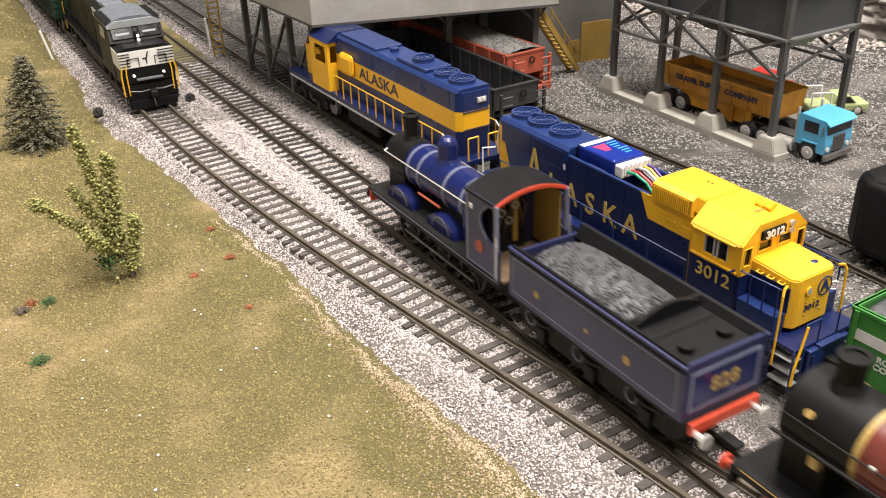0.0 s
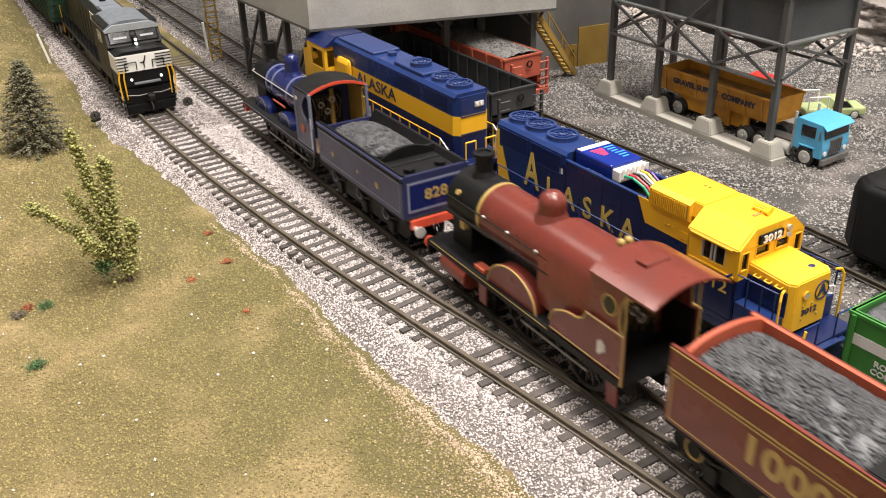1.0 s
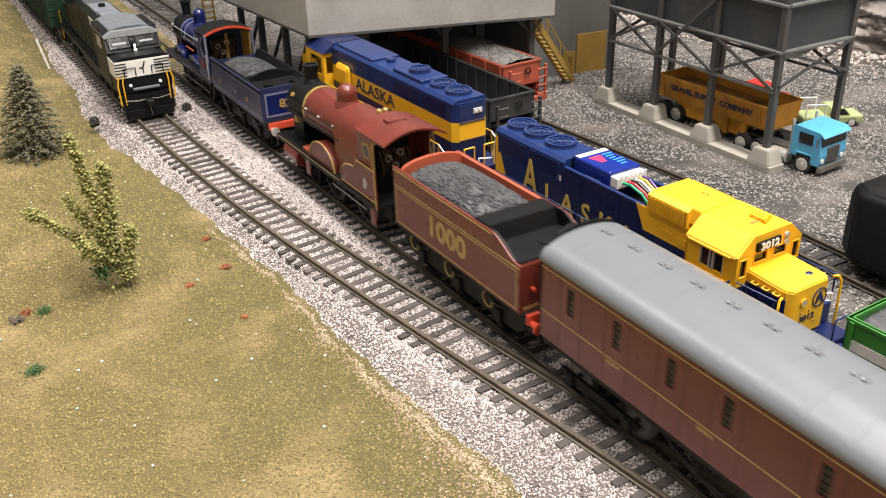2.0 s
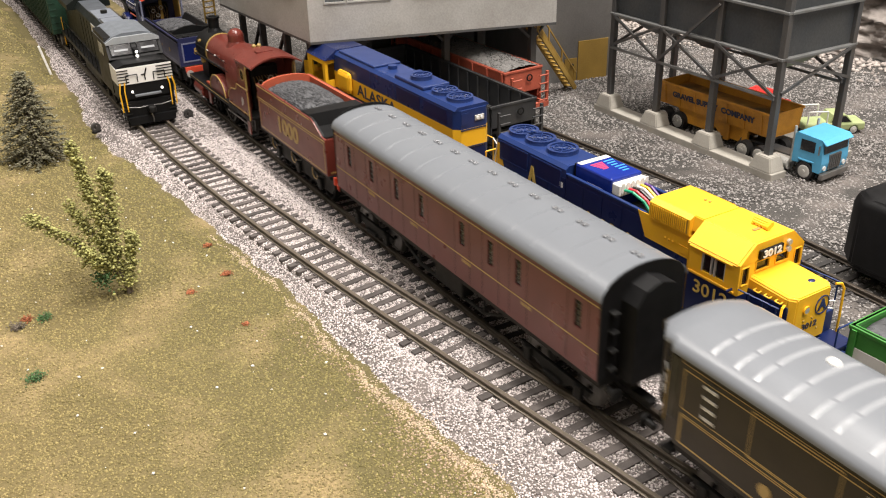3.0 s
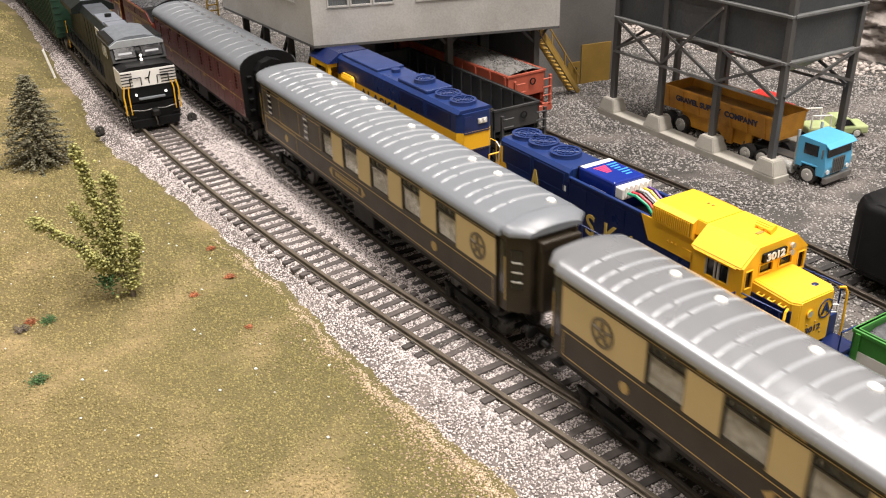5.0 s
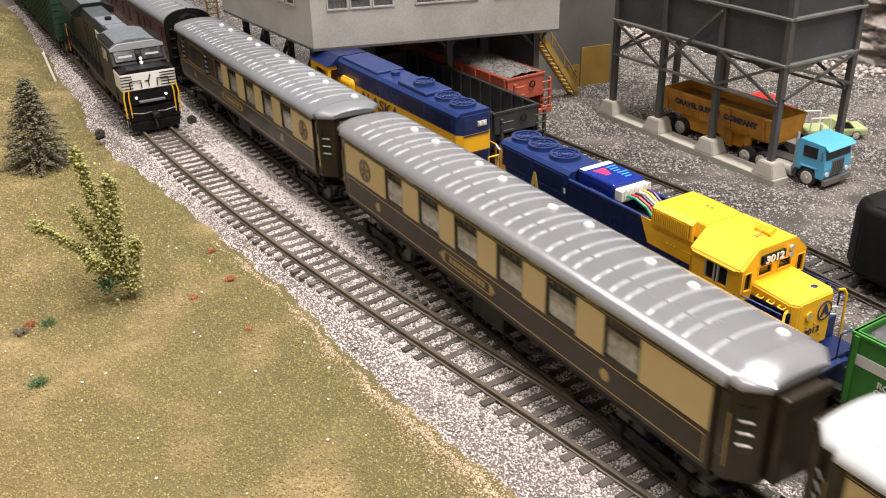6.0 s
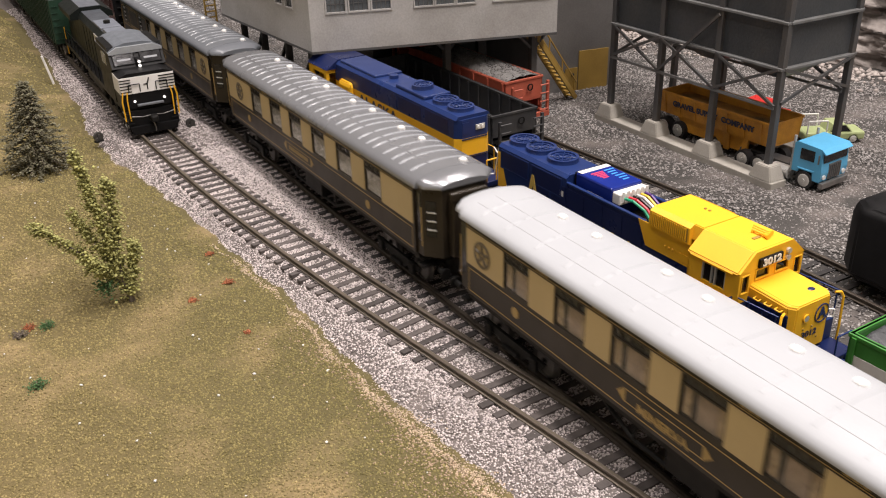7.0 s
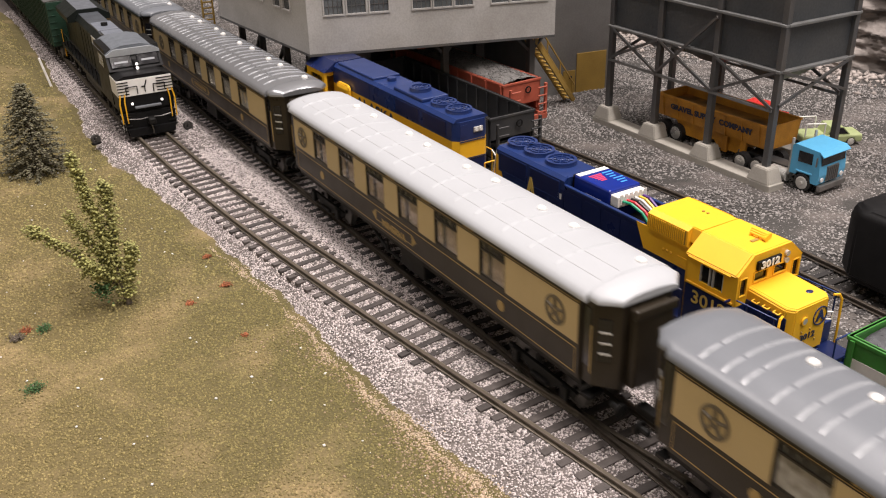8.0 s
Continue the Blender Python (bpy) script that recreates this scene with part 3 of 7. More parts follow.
def end_and_floor(parent, mat, half, z0, z1, w):
    for s in (-1, 1):
        part("bulkhead", box(bmx(), -w + 1, w - 1, *sorted((s * (half - 1), s * half)), z0, z1), mat, parent)
    part("floor", box(bmx(), -w + 1, w - 1, -half + 1, half - 1, z0, z0 + 1), INSIDE, parent)


def gold_frame(parent, x, y0, y1, z0, z1, mat=None, th=0.3, name="gold_lining"):
    """A thin lined rectangle on a side wall at x."""
    o = 0.12 if x > 0 else -0.12
    bm = bmx()
    for a, b, c, d in ((y0, y1, z0, z0 + th), (y0, y1, z1 - th, z1), (y0, y0 + th, z0 + th, z1 - th), (y1 - th, y1, z0 + th, z1 - th)):
        box(bm, *sorted((x, x + o)), a, b, c, d)
    return part(name, bm, mat or GOLD, parent)


def crest(parent, x, y, z, mat=None):
    bm = bmx()
    sgn = -1 if x < 0 else 1
    ring(bm, (x + sgn * 0.1, y, z), (1, 0, 0), 4.3, 5.5, 0.3, 28)
    ring(bm, (x + sgn * 0.1, y, z), (1, 0, 0), 0.7, 1.9, 0.3, 14)
    for i in range(5):
        a = 2 * math.pi * i / 5 + 0.3
        rod(bm, (x + sgn * 0.1, y + 1.5 * math.cos(a), z + 1.5 * math.sin(a)), (x + sgn * 0.1, y + 4.4 * math.cos(a), z + 4.4 * math.sin(a)), 0.65, n=6)
    part("crest", bm, mat or CREST, parent, "dull brown heraldic crest shape")


def end_vestibule(parent, body_half, sgn, z0, z1):
    """The recessed end of a parlour car: angled walls, a door with bars and a gangway."""
    y0, y1 = sgn * body_half, sgn * (body_half + 12)
    bm = bmx()
    pts = [(-16.5, y0), (-16.5, y0 + sgn * 5), (-10.5, y1), (10.5, y1), (16.5, y0 + sgn * 5), (16.5, y0)]
    prism(bm, pts, "z", z0, z1 + 1.5)
    v = part("vestibule", bm, UMBER, parent)
    for s in (-1, 1):
        bm = box(bmx(), s * 16.4, s * 16.75, *sorted((y0 + sgn * 1.0, y0 + sgn * 4.3)), z0 + 7, z1 - 3)
        part("door_glass", bm, DARKGLASS, v)
        bm = bmx()
        for i in range(3):
            zc = z0 + 13 + i * 4.0
            a = Vector((s * 15.2, y0 + sgn * 6.9, zc))
            b = Vector((s * 12.6, y1 - sgn * 2.0, zc))
            rod(bm, a, b, 0.42, n=6)
        part("window_bar", bm, SILVER, v)
        bm = bmx()
        pipe(bm, [(s * 16.9, y0 + sgn * 4.9, z0 + 5), (s * 16.9, y0 + sgn * 4.9, z1 - 9)], 0.22)
        part("handrail", bm, GOLD, v)
        a = Vector((s * 16.2, y0 + sgn * 5.6, z0 + 8))
        bm = bmx()
        prism(bm, [(s * 15.3, y0 + sgn * 6.4), (s * 12.4, y1 - sgn * 2.2), (s * 12.7, y1 - sgn * 1.9), (s * 15.6, y0 + sgn * 6.7)], "z", z0 + 10, z1 - 6)
        part("end_window", bm, DARKGLASS, v)
        bm = box(bmx(), s * 10, s * 17, *sorted((y0 + sgn * 0.5, y0 + sgn * 5)), z0 - 6, z0 - 4.6)
        part("footstep", bm, CHASSIS, v)
    bm = bmx()
    box(bm, -8, 8, *sorted((y1, y1 + sgn * 4.5)), z0 + 1, z1 - 2, 0.8)
    box(bm, -9, 9, *sorted((y1 + sgn * 3, y1 + sgn * 5)), z1 - 5, z1 - 1, 0.8)
    part("gangway", bm, UMBER, parent)
    buffers(parent, y1, sgn, 15)
    part("coupling", box(bmx(), -2, 2, *sorted((y1, y1 + sgn * 9)), 8, 11, 0.5), CHASSIS, parent)


def seats(parent, half, z0):
    bm = bmx()
    y = -half + 12
    while y < half - 12:
        for s in (-1, 1):
            box(bm, s * 6 - 3, s * 6 + 3, y, y + 2, z0 + 1, z0 + 14, 0.5)
            box(bm, s * 6 - 3, s * 6 + 3, y - 5, y, z0 + 1, z0 + 7, 0.5)
        y += 14
    part("seating", bm, INSIDE, parent)


def parlour_car(label, start, length, edges, roof_mat, rib_mat, ribs, seams, brake=False, blinds=True, badge=None, title=""):
    """A brown and cream parlour car. edges: limits along the car of panel, window, panel, ... from the front end to the rear."""
    c = thing("parlour_car", label, "railway coach", mm(0, start, 0), "coaches of the running train")
    z0, z1, half, w = 20.0, 52.0, length / 2 - 12, 17.6
    za, zb = 33.8, 48.4
    wins, panels = [], []
    for i in range(len(edges) - 1):
        (panels if i % 2 == 0 else wins).append((edges[i + 1], edges[i]))
    for s in (-1, 1):
        side_wall(c, UMBER, s, w, half, z0, z1, [(a + 0.6, b - 0.6, za + 0.2, zb - 0.2) for a, b in wins])
    end_and_floor(c, UMBER, half, z0, z1, w)
    for s in (-1, 1):
        x = s * w
        for a, b in panels:
            if brake and b > 100:
                gold_frame(c, x, a + 2, b - 2, za, zb - 1)
                continue
            if brake and a > 20:
                continue
            part("cream_panel", box(bmx(), *sorted((x, x + s * 0.25)), a, b, za - 0.3, zb, 0), CREAM, c)
        for a, b in wins:
            bm = bmx()
            box(bm, *sorted((s * (w - 0.75), s * (w - 0.45))), a + 0.3, b - 0.3, za, zb)
            g = part("window", bm, WINDOW, c)
            g.visible_shadow = False
            bm = bmx()
            box(bm, *sorted((s * (w - 0.4), s * (w + 0.15))), a + 0.6, b - 0.6, zb - 3.6, zb - 3.0)
            for k in range(1, 4):
                yy = a + (b - a) * k / 4
                box(bm, *sorted((s * (w - 0.4), s * (w + 0.1))), yy - 0.25, yy + 0.25, zb - 3.2, zb - 0.3)
            part("toplight_frame", bm, UMBER, c)
            if blinds:
                part("blind", box(bmx(), *sorted((s * (w - 1.6), s * (w - 1.2))), a + 0.7, b - 0.7, za + 0.3, zb - 4.4), BLIND, c)
            else:
                # the warm interior light is put into these pale curtain and seat colours
                for ca, cb in ((a + 0.6, a + (b - a) * 0.22), (b - (b - a) * 0.2, b - 0.6)):
                    part("curtain", box(bmx(), *sorted((s * (w - 2.0), s * (w - 1.4))), ca, cb, za + 0.3, zb - 3.8), CURTAIN, c)
                part("seat_back", box(bmx(), *sorted((s * (w - 4.4), s * (w - 2.6))), a + (b - a) * 0.30, b - (b - a) * 0.26, za - 5, zb - 5.6, 0.8), PALE_ROSE, c, "rose seat back coloured pale to pass for a lit interior")
            # black sheet set close behind the toplight
            part("toplight_backing", box(bmx(), *sorted((s * (w - 1.6), s * (w - 1.2))), a + 0.7, b - 0.7, zb - 3.6, zb - 0.2), CHASSIS, c)
            bm = bmx()
            ball(bm, (s * (w - 4), (a + b) / 2 - 1, za + 2), 0.9, 0.9, 1.6, 8)
            rod(bm, (s * (w - 4), (a + b) / 2 - 1, za - 4), (s * (w - 4), (a + b) / 2 - 1, za + 1), 0.4, n=6)
            part("table_lamp", bm, CREAM if not blinds else BLIND, c)
        gold_frame(c, x, -half + 2, half - 2, z0 + 1.6, z0 + 11.6)
        gold_frame(c, x, -half + 1, half - 1, z1 - 3.0, z1 - 0.4, th=0.22)
        bm = bmx()
        mid = (edges[0] + edges[-1]) / 2 + 10
        for e in (-1, 1):
            bm2 = bmx()
            prism(bm2, [(mid + e * 17, z0 + 4.0), (mid + e * 20.5, z0 + 6.7), (mid + e * 17, z0 + 9.4)], "x", *sorted((x, x + s * 0.14)))
            part("cartouche_end", bm2, GOLD, c)
        gold_frame(c, x, mid - 17, mid + 17, z0 + 4.2, z0 + 9.2)
        if title:
            lettering(title, 4.6, GOLD, c, face_left(x - 0.1, mid, z0 + 4.9) if s < 0 else face_right(x + 0.1, mid, z0 + 4.9), 1.15, "gold painted coach name", bold=0.1)
        for k in range(9 if not title else 0):
            box(bm, *sorted((x, x + s * 0.15)), mid - 13 + k * 3.0, mid - 11.2 + k * 3.0, z0 + 5.6, z0 + 7.9)
        if not title:
            part("name_bars", bm, GOLD, c, "gold bars of a coach name")
        bm = bmx()
        for a, b in panels[1:-1]:
            for k in range(3):
                box(bm, *sorted((x, x + s * 0.13)), (a + b) / 2 - 3.5 + k * 2.6, (a + b) / 2 - 2 + k * 2.6, z1 - 2.3, z1 - 1.1)
        tagged(part("board_bars", bm, GOLD, c), kind="stuff")
        for yy in (half * 0.72, -half * 0.62):
            bm = bmx()
            rod(bm, (x, yy, z0 + 6.6), (x + s * 0.25, yy, z0 + 6.6), 2.2, n=10)
            part("emblem", bm, GOLD, c, "small gold emblem")
        for a, b in badge or ():
            crest(c, s * (w + 0.3), b, za + 7)
        if brake:
            for yy in (half * 0.90, half * 0.47):
                bm = box(bmx(), *sorted((x - s * 0.1, x + s * 0.12)), yy - 2.6, yy + 2.6, za, zb)
                d = part("guard_window", bm, DARKGLASS, c)
                bm = bmx()
                for k in range(4):
                    box(bm, *sorted((x, x + s * 0.35)), yy - 2.4, yy + 2.4, za + 1.4 + k * 3.4, za + 2.3 + k * 3.4)
                part("window_bar", bm, SILVER, c)
            gold_frame(c, x, half * 0.60, half * 0.98, z0 + 1.8, za - 1.5)
            gold_frame(c, x, half * 0.55, half * 0.78, za - 0.5, zb)
    seats(c, half, z0)
    for sgn in (-1, 1):
        end_vestibule(c, half, sgn, z0, z1)
    roof(c, roof_mat, rib_mat, -length / 2 - 1, length / 2 + 1, 18.6, z1, 57.4, ribs, ROOF_LAMPS(length), seams, cut=10, vents_mat=WHITE)
    underframe(c, half)
    for sgn in (-1, 1):
        bogie(c, sgn * (length / 2 - 38))
    STARTS.append((c, start))
    return c


def ROOF_LAMPS(length):
    n = int(length // 27)
    return [(6.5 if i % 3 else 8.0, -length / 2 + 16 + i * 26.5 + (4 if i % 2 else -3)) for i in range(n)]


def brake_coach(start):
    c = thing("brake_coach", "maroon full brake coach with a grey ribbed roof", "railway coach", mm(0, start, 0), "coaches of the running train")
    half, z0, z1, w = 100.0, 20.0, 51.0, 17.6
    ys = [84, 61, 37, 15, -17, -37, -55, -89]
    for s in (-1, 1):
        side_wall(c, MAROON, s, w, half, z0, z1, [(y - 1.8, y + 1.8, 35.4, 45.6) for y in ys])
    end_and_floor(c, MAROON, half, z0, z1, w)
    for s in (-1, 1):
        x = s * w
        for y in ys:
            g = part("window", box(bmx(), *sorted((s * (w - 0.8), s * (w - 0.5))), y - 2, y + 2, 35.2, 45.8), DARKGLASS, c)
            bm = bmx()
            for k in range(4):
                box(bm, *sorted((s * (w - 0.5), s * (w - 0.2))), y - 1.8, y + 1.8, 37 + 2.3 * k, 37.3 + 2.3 * k)
            part("window_bar", bm, UMBER, c)
            for e in (-1, 1):
                bm = box(bmx(), *sorted((x - s * 0.3, x + s * 0.05)), y + e * 5.5 - 0.12, y + e * 5.5 + 0.12, z0 + 1, z1 - 2)
                part("door_seam", bm, CHASSIS, c)
        for z in (30.6, 47.6):
            part("gold_line", box(bmx(), *sorted((x, x + s * 0.15)), -half, half, z, z + 0.45), GOLD, c)
        bm = bmx()
        for yy in (62, 22, -20, -60):
            for k in range(4):
                box(bm, *sorted((x, x + s * 0.15)), yy - 3 + 1.6 * k, yy - 2 + 1.6 * k, 28.6, 29.9)
        part("lettering_bars", bm, GOLD, c, "small gold bars of lettering")
    roof(c, ROOF_GREY, ROOF_GREY, -half - 0.5, half + 0.5, 18.4, z1, 58.0, [half - 10 - i * 13.8 for i in range(14)], [], ())
    for i in range(14):
        y = 92 - i * 14.2
        for e in (-1.5, 1.5):
            part("roof_vent", box(bmx(), 2.2, 4.2, y + e - 0.75, y + e + 0.75, 57.4, 58.7, 0.25), ROOF_SILVER, c, "small pale roof vent")
    for sgn in (-1, 1):
        y = sgn * half
        bm = bmx()
        prism(bm, arc(17.9, z1 - 1, 59.6) + [(17.6, z0), (-17.6, z0)], "y", *sorted((y, y + sgn * 0.6)))
        e = part("end_wall", bm, BLACK, c)
        bm = bmx()
        ring_pts = [(-9.5, z0), (-9.5, 49), (-6, 54), (0, 56), (6, 54), (9.5, 49), (9.5, z0)]
        prism(bm, ring_pts, "y", *sorted((y, y + sgn * 8)))
        part("gangway", bm, BLACK, c)
        bm = bmx()
        for k in range(4):
            for s in (-1, 1):
                box(bm, s * 13 - 1.5, s * 13 + 1.5, *sorted((y, y + sgn * 3)), 24 + 7 * k, 25 + 7 * k, 0.3)
        part("end_step", bm, CHASSIS, e)
        buffers(c, y, sgn, 15)
        part("coupling", box(bmx(), -2, 2, *sorted((y, y + sgn * 9)), 8, 11, 0.5), CHASSIS, c)
    underframe(c, half)
    for sgn in (-1, 1):
        bogie(c, sgn * 72)
    STARTS.append((c, start))
    return c


def coal_heap(parent, w, y0, y1, z0, z1, n, lump=1.0, mat=None):
    bm = bmx()
    nx, ny = 10, 18
    rows = []
    for j in range(ny + 1):
        v = j / ny
        rows.append([bm.verts.new((-w + 2 * w * i / nx, y0 + (y1 - y0) * v, z0 + (z1 - z0) * (math.sin(math.pi * i / nx) * math.sin(math.pi * (0.12 + 0.76 * v))) ** 0.6 + random.uniform(-0.5, 0.5))) for i in range(nx + 1)])
    for a, b in zip(rows[:-1], rows[1:]):
        for i in range(nx):
            bm.faces.new((a[i], a[i + 1], b[i + 1], b[i]))
    part("coal_bed", bm, mat or COAL, parent)
    x, y = rng.uniform(-w, w, n), rng.uniform(y0, y1, n)
    z = z0 + (z1 - z0) * np.clip(np.cos(x / w * np.pi / 2) * np.sin(np.pi * (0.12 + 0.76 * (y - y0) / (y1 - y0))), 0, 1) ** 0.6
    ob = scatter("coal", np.stack((x, y, z), -1), rng.uniform(0.4, 1.0, n) * lump, mat or COAL, "heap of grey-black coal", "")
    ob.parent = parent
    return ob


def engine_wheels(parent, ys, r, spokes, mat):
    for y in ys:
        wheelset(parent, y, r, spokes, mat=mat)
    for s in (-1, 1):
        bm = box(bmx(), s * 9.8, s * 10.6, min(ys) - 2, max(ys) + 2, r - 4.6, r - 3.2, 0.3)
        part("coupling_rod", bm, STEEL, parent)


def cab_fittings(parent, y, z0, w):
    """Pipes, wheels and dials on the backhead of a boiler, facing -y."""
    bm = bmx()
    for i in range(9):
        x = -w + 2 * w * (i + 0.5) / 9
        pipe(bm, [(x, y, z0 + 4 + (i * 7 % 5)), (x + 0.8, y - 1.4, z0 + 10 + (i * 5 % 7)), (x - 0.6, y - 0.5, z0 + 18)], 0.35)
    tagged(part("cab_pipes", bm, FITTING, parent), kind="stuff")
    bm = bmx()
    for x, z in ((-3.5, z0 + 14), (3, z0 + 16), (0, z0 + 10)):
        ring(bm, (x, y - 1.2, z), (0, 1, 0), 1.2, 1.7, 0.5, 14)
    part("cab_valve", bm, SILVER, parent)


def shallow(w, z0, z1, n=12):
    """A flat arch from -w to w."""
    return [(-w + 2 * w * i / n, z0 + (z1 - z0) * (1 - (2 * i / n - 1) ** 2)) for i in range(n + 1)]


def blue_engine(start):
    e = thing("steam_engine", "dark blue six-coupled steam engine with grey boiler bands", "steam locomotive", mm(0, start, 0), "engines of the running train")
    part("running_plate", box(bmx(), -16.5, 16.5, -53, 54, 19.6, 21.2, 0.3), CHASSIS, e)
    for s in (-1, 1):
        bm = bmx()
        box(bm, *sorted((s * 16.5, s * 16.8)), -53, 54, 18.4, 21.0)
        part("valance", bm, BLACK, e)
        part("valance_line", box(bmx(), *sorted((s * 16.8, s * 16.95)), -52, 53, 20.4, 20.7), LINE_GREY, e)
        part("frame", box(bmx(), *sorted((s * 6, s * 7)), -50, 52, 7, 20), CHASSIS, e)
    bm = rod(bmx(), (0, -31, 36.8), (0, 34, 36.8), 9.7, n=32)
    part("boiler", bm, CAL_BLUE, e, smooth=True)
    part("smokebox", rod(bmx(), (0, 34, 36.8), (0, 52, 36.8), 10.1, n=32), BLACK, e, smooth=True)
    part("smokebox_saddle", box(bmx(), -8.6, 8.6, 36, 51, 20, 34), BLACK, e)
    bm = rod(bmx(), (0, 52, 36.8), (0, 53.2, 36.8), 8.4, 6.6, 24)
    rod(bm, (0, 53, 36.8), (0, 54.5, 36.8), 0.8, n=8)
    part("smokebox_door", bm, BLACK, e)
    bm = box(bmx(), -9.2, 9.2, -31, -14, 21, 34, 1)
    part("firebox", bm, CAL_BLUE, e)
    for y in (31, 22, 0, -14, -29):
        part("boiler_band", ring(bmx(), (0, y, 36.8), (0, 1, 0), 9.6, 9.95, 1.5, 36), LINE_GREY, e, "pale grey lined boiler band")
    bm = rod(bmx(), (0, 43, 45.4), (0, 43, 48), 4.6, 3.3, 20)
    rod(bm, (0, 43, 48), (0, 43, 57), 3.2, 3.4, 20)
    ring(bm, (0, 43, 57), (0, 0, 1), 2.5, 4.1, 1.5, 20)
    part("chimney", bm, BLACK, e, smooth=True)
    bm = rod(bmx(), (0, 11, 44.6), (0, 11, 47.6), 5.8, 4.4, 20)
    rod(bm, (0, 11, 47.6), (0, 11, 53.4), 4.4, n=20)
    ball(bm, (0, 11, 53.4), 4.4, 4.4, 4.0, 20)
    part("dome", bm, CAL_BLUE, e, smooth=True)
    bm = rod(bmx(), (0, -24, 46), (0, -24, 50), 1.2, n=10)
    rod(bm, (0, -24, 50), (0, -24, 51.5), 1.8, 1.3, 10)
    part("safety_valve", bm, GOLD, e)
    for s in (-1, 1):
        part("handrail", pipe(bmx(), [(s * 10.8, -31, 40.5), (s * 10.8, 50, 40.5), (0, 53.5, 43.5)], 0.3), SILVER, e)
        for k, (ya, yb) in enumerate(((20, 46), (-16, 10))):
            bm = bmx()
            pts = [(ya, 21)] + [((ya + yb) / 2 - 11.5 * math.cos(math.pi * i / 12), 21 + 7.6 * math.sin(math.pi * i / 12)) for i in range(13)]
            prism(bm, pts[1:], "x", *sorted((s * 8.5, s * 13.2)))
            sp = part("splasher", bm, CAL_BLUE, e, smooth=True)
            bm = bmx()
            cy = (ya + yb) / 2
            ring(bm, (s * 13.3, cy, 21), (1, 0, 0), 6.6, 7.1, 0.2, 40)
            bmesh.ops.delete(bm, geom=[v for v in bm.verts if v.co.z < 21.2], context="VERTS")
            part("splasher_line", bm, LINE_GREY, sp)
    part("boiler_pipe", pipe(bmx(), [(-10.2, 2, 30), (-10.2, 20, 30)], 0.6), RED_LEAD, e)
    cab = new("cab")
    cab.parent = e
    for s in (-1, 1):
        x = sorted((s * 15.4, s * 16.4))
        bm = bmx()
        curve = [(-43.5 + 4.6 * math.sin(math.pi * i / 10) ** 1.0, 36.5 + 13.0 * i / 10) for i in range(11)]
        prism(bm, [(-29, 21), (-29, 52.4), (-50, 52.4), (-50, 50.4)] + curve[::-1] + [(-47, 35), (-52, 34), (-52, 21)], "x", *x)
        side = part("cab_side", bm, TENDER_BLUE, cab)
        part("cab_pillar", box(bmx(), *sorted((s * 15.6, s * 16.9)), -51.6, -49.4, 21, 52.2, 0.4), LINE_GREY, cab, "pale grey edged cab pillar")
        part("lining", pipe(bmx(), [(s * 16.5, a - 0.5, b) for a, b in curve], 0.32), LINE_GREY, cab)
        part("lining", box(bmx(), *sorted((s * 16.4, s * 16.6)), -31.2, -30.0, 22, 51), LINE_GREY, cab)
        part("lining", box(bmx(), *sorted((s * 16.4, s * 16.6)), -49.5, -31.2, 22, 22.5), LINE_GREY, cab)
        part("lamp_bracket", box(bmx(), *sorted((s * 16.4, s * 17.0)), -34.6, -32.6, 45.4, 47.4, 0.2), WHITE, cab)
        part("cab_grab_rail", pipe(bmx(), [(s * 17.3, -51.8, 23), (s * 17.3, -51.8, 40)], 0.28), SILVER, cab)
        bm = bmx()
        ring(bm, (s * 16.55, -39, 31), (1, 0, 0), 0.4, 2.5, 0.5, 18)
        part("number_plate", bm, RED_LEAD, cab, "oval red number plate")
    bm = bmx()
    box(bm, -15.4, 15.4, -31.5, -30, 21, 52.4)
    part("cab_front", bm, TENDER_BLUE, cab)
    part("backhead", box(bmx(), -9.5, 9.5, -34, -31.5, 21, 46, 1.5), BLACK, cab)
    part("cab_lining", box(bmx(), 14.6, 15.3, -48.5, -31.6, 23, 50), OCHRE, cab, "varnished ochre cab lining")
    part("boiler_column", box(bmx(), 2.0, 4.4, -35.4, -34, 26, 48, 0.5), OCHRE, cab)
    cab_fittings(cab, -34, 26, 8)
    bm = bmx()
    prism(bm, shallow(16.6, 52.2, 56.2) + [(x, z - 1.0) for x, z in shallow(16.6, 52.2, 56.2)[::-1]], "y", -50.4, -29)
    part("cab_roof", bm, BLACK, cab, "matt black curved cab roof", smooth=True)
    bm = bmx()
    prism(bm, [(x, z + 0.1) for x, z in shallow(16.7, 52.2, 56.2)] + [(x, z - 1.4) for x, z in shallow(16.7, 52.2, 56.2)[::-1]], "y", -50.9, -50.4)
    part("roof_edge", bm, RED, cab, "vermilion edge of the cab roof")
    part("cab_floor", box(bmx(), -15.4, 15.4, -54, -31, 20.5, 21.6), INSIDE, cab)
    part("front_deck", box(bmx(), -16.5, 16.5, 54, 59, 19.6, 21.2, 0.3), CHASSIS, e)
    part("buffer_beam", box(bmx(), -15.5, 15.5, 58.4, 59.6, 13, 19.4), RED, e)
    buffers(e, 59.6, 1, 15)
    engine_wheels(e, (33, 6, -22), 10.0, 12, WHEEL_DARK)
    STARTS.append((e, start))
    return e


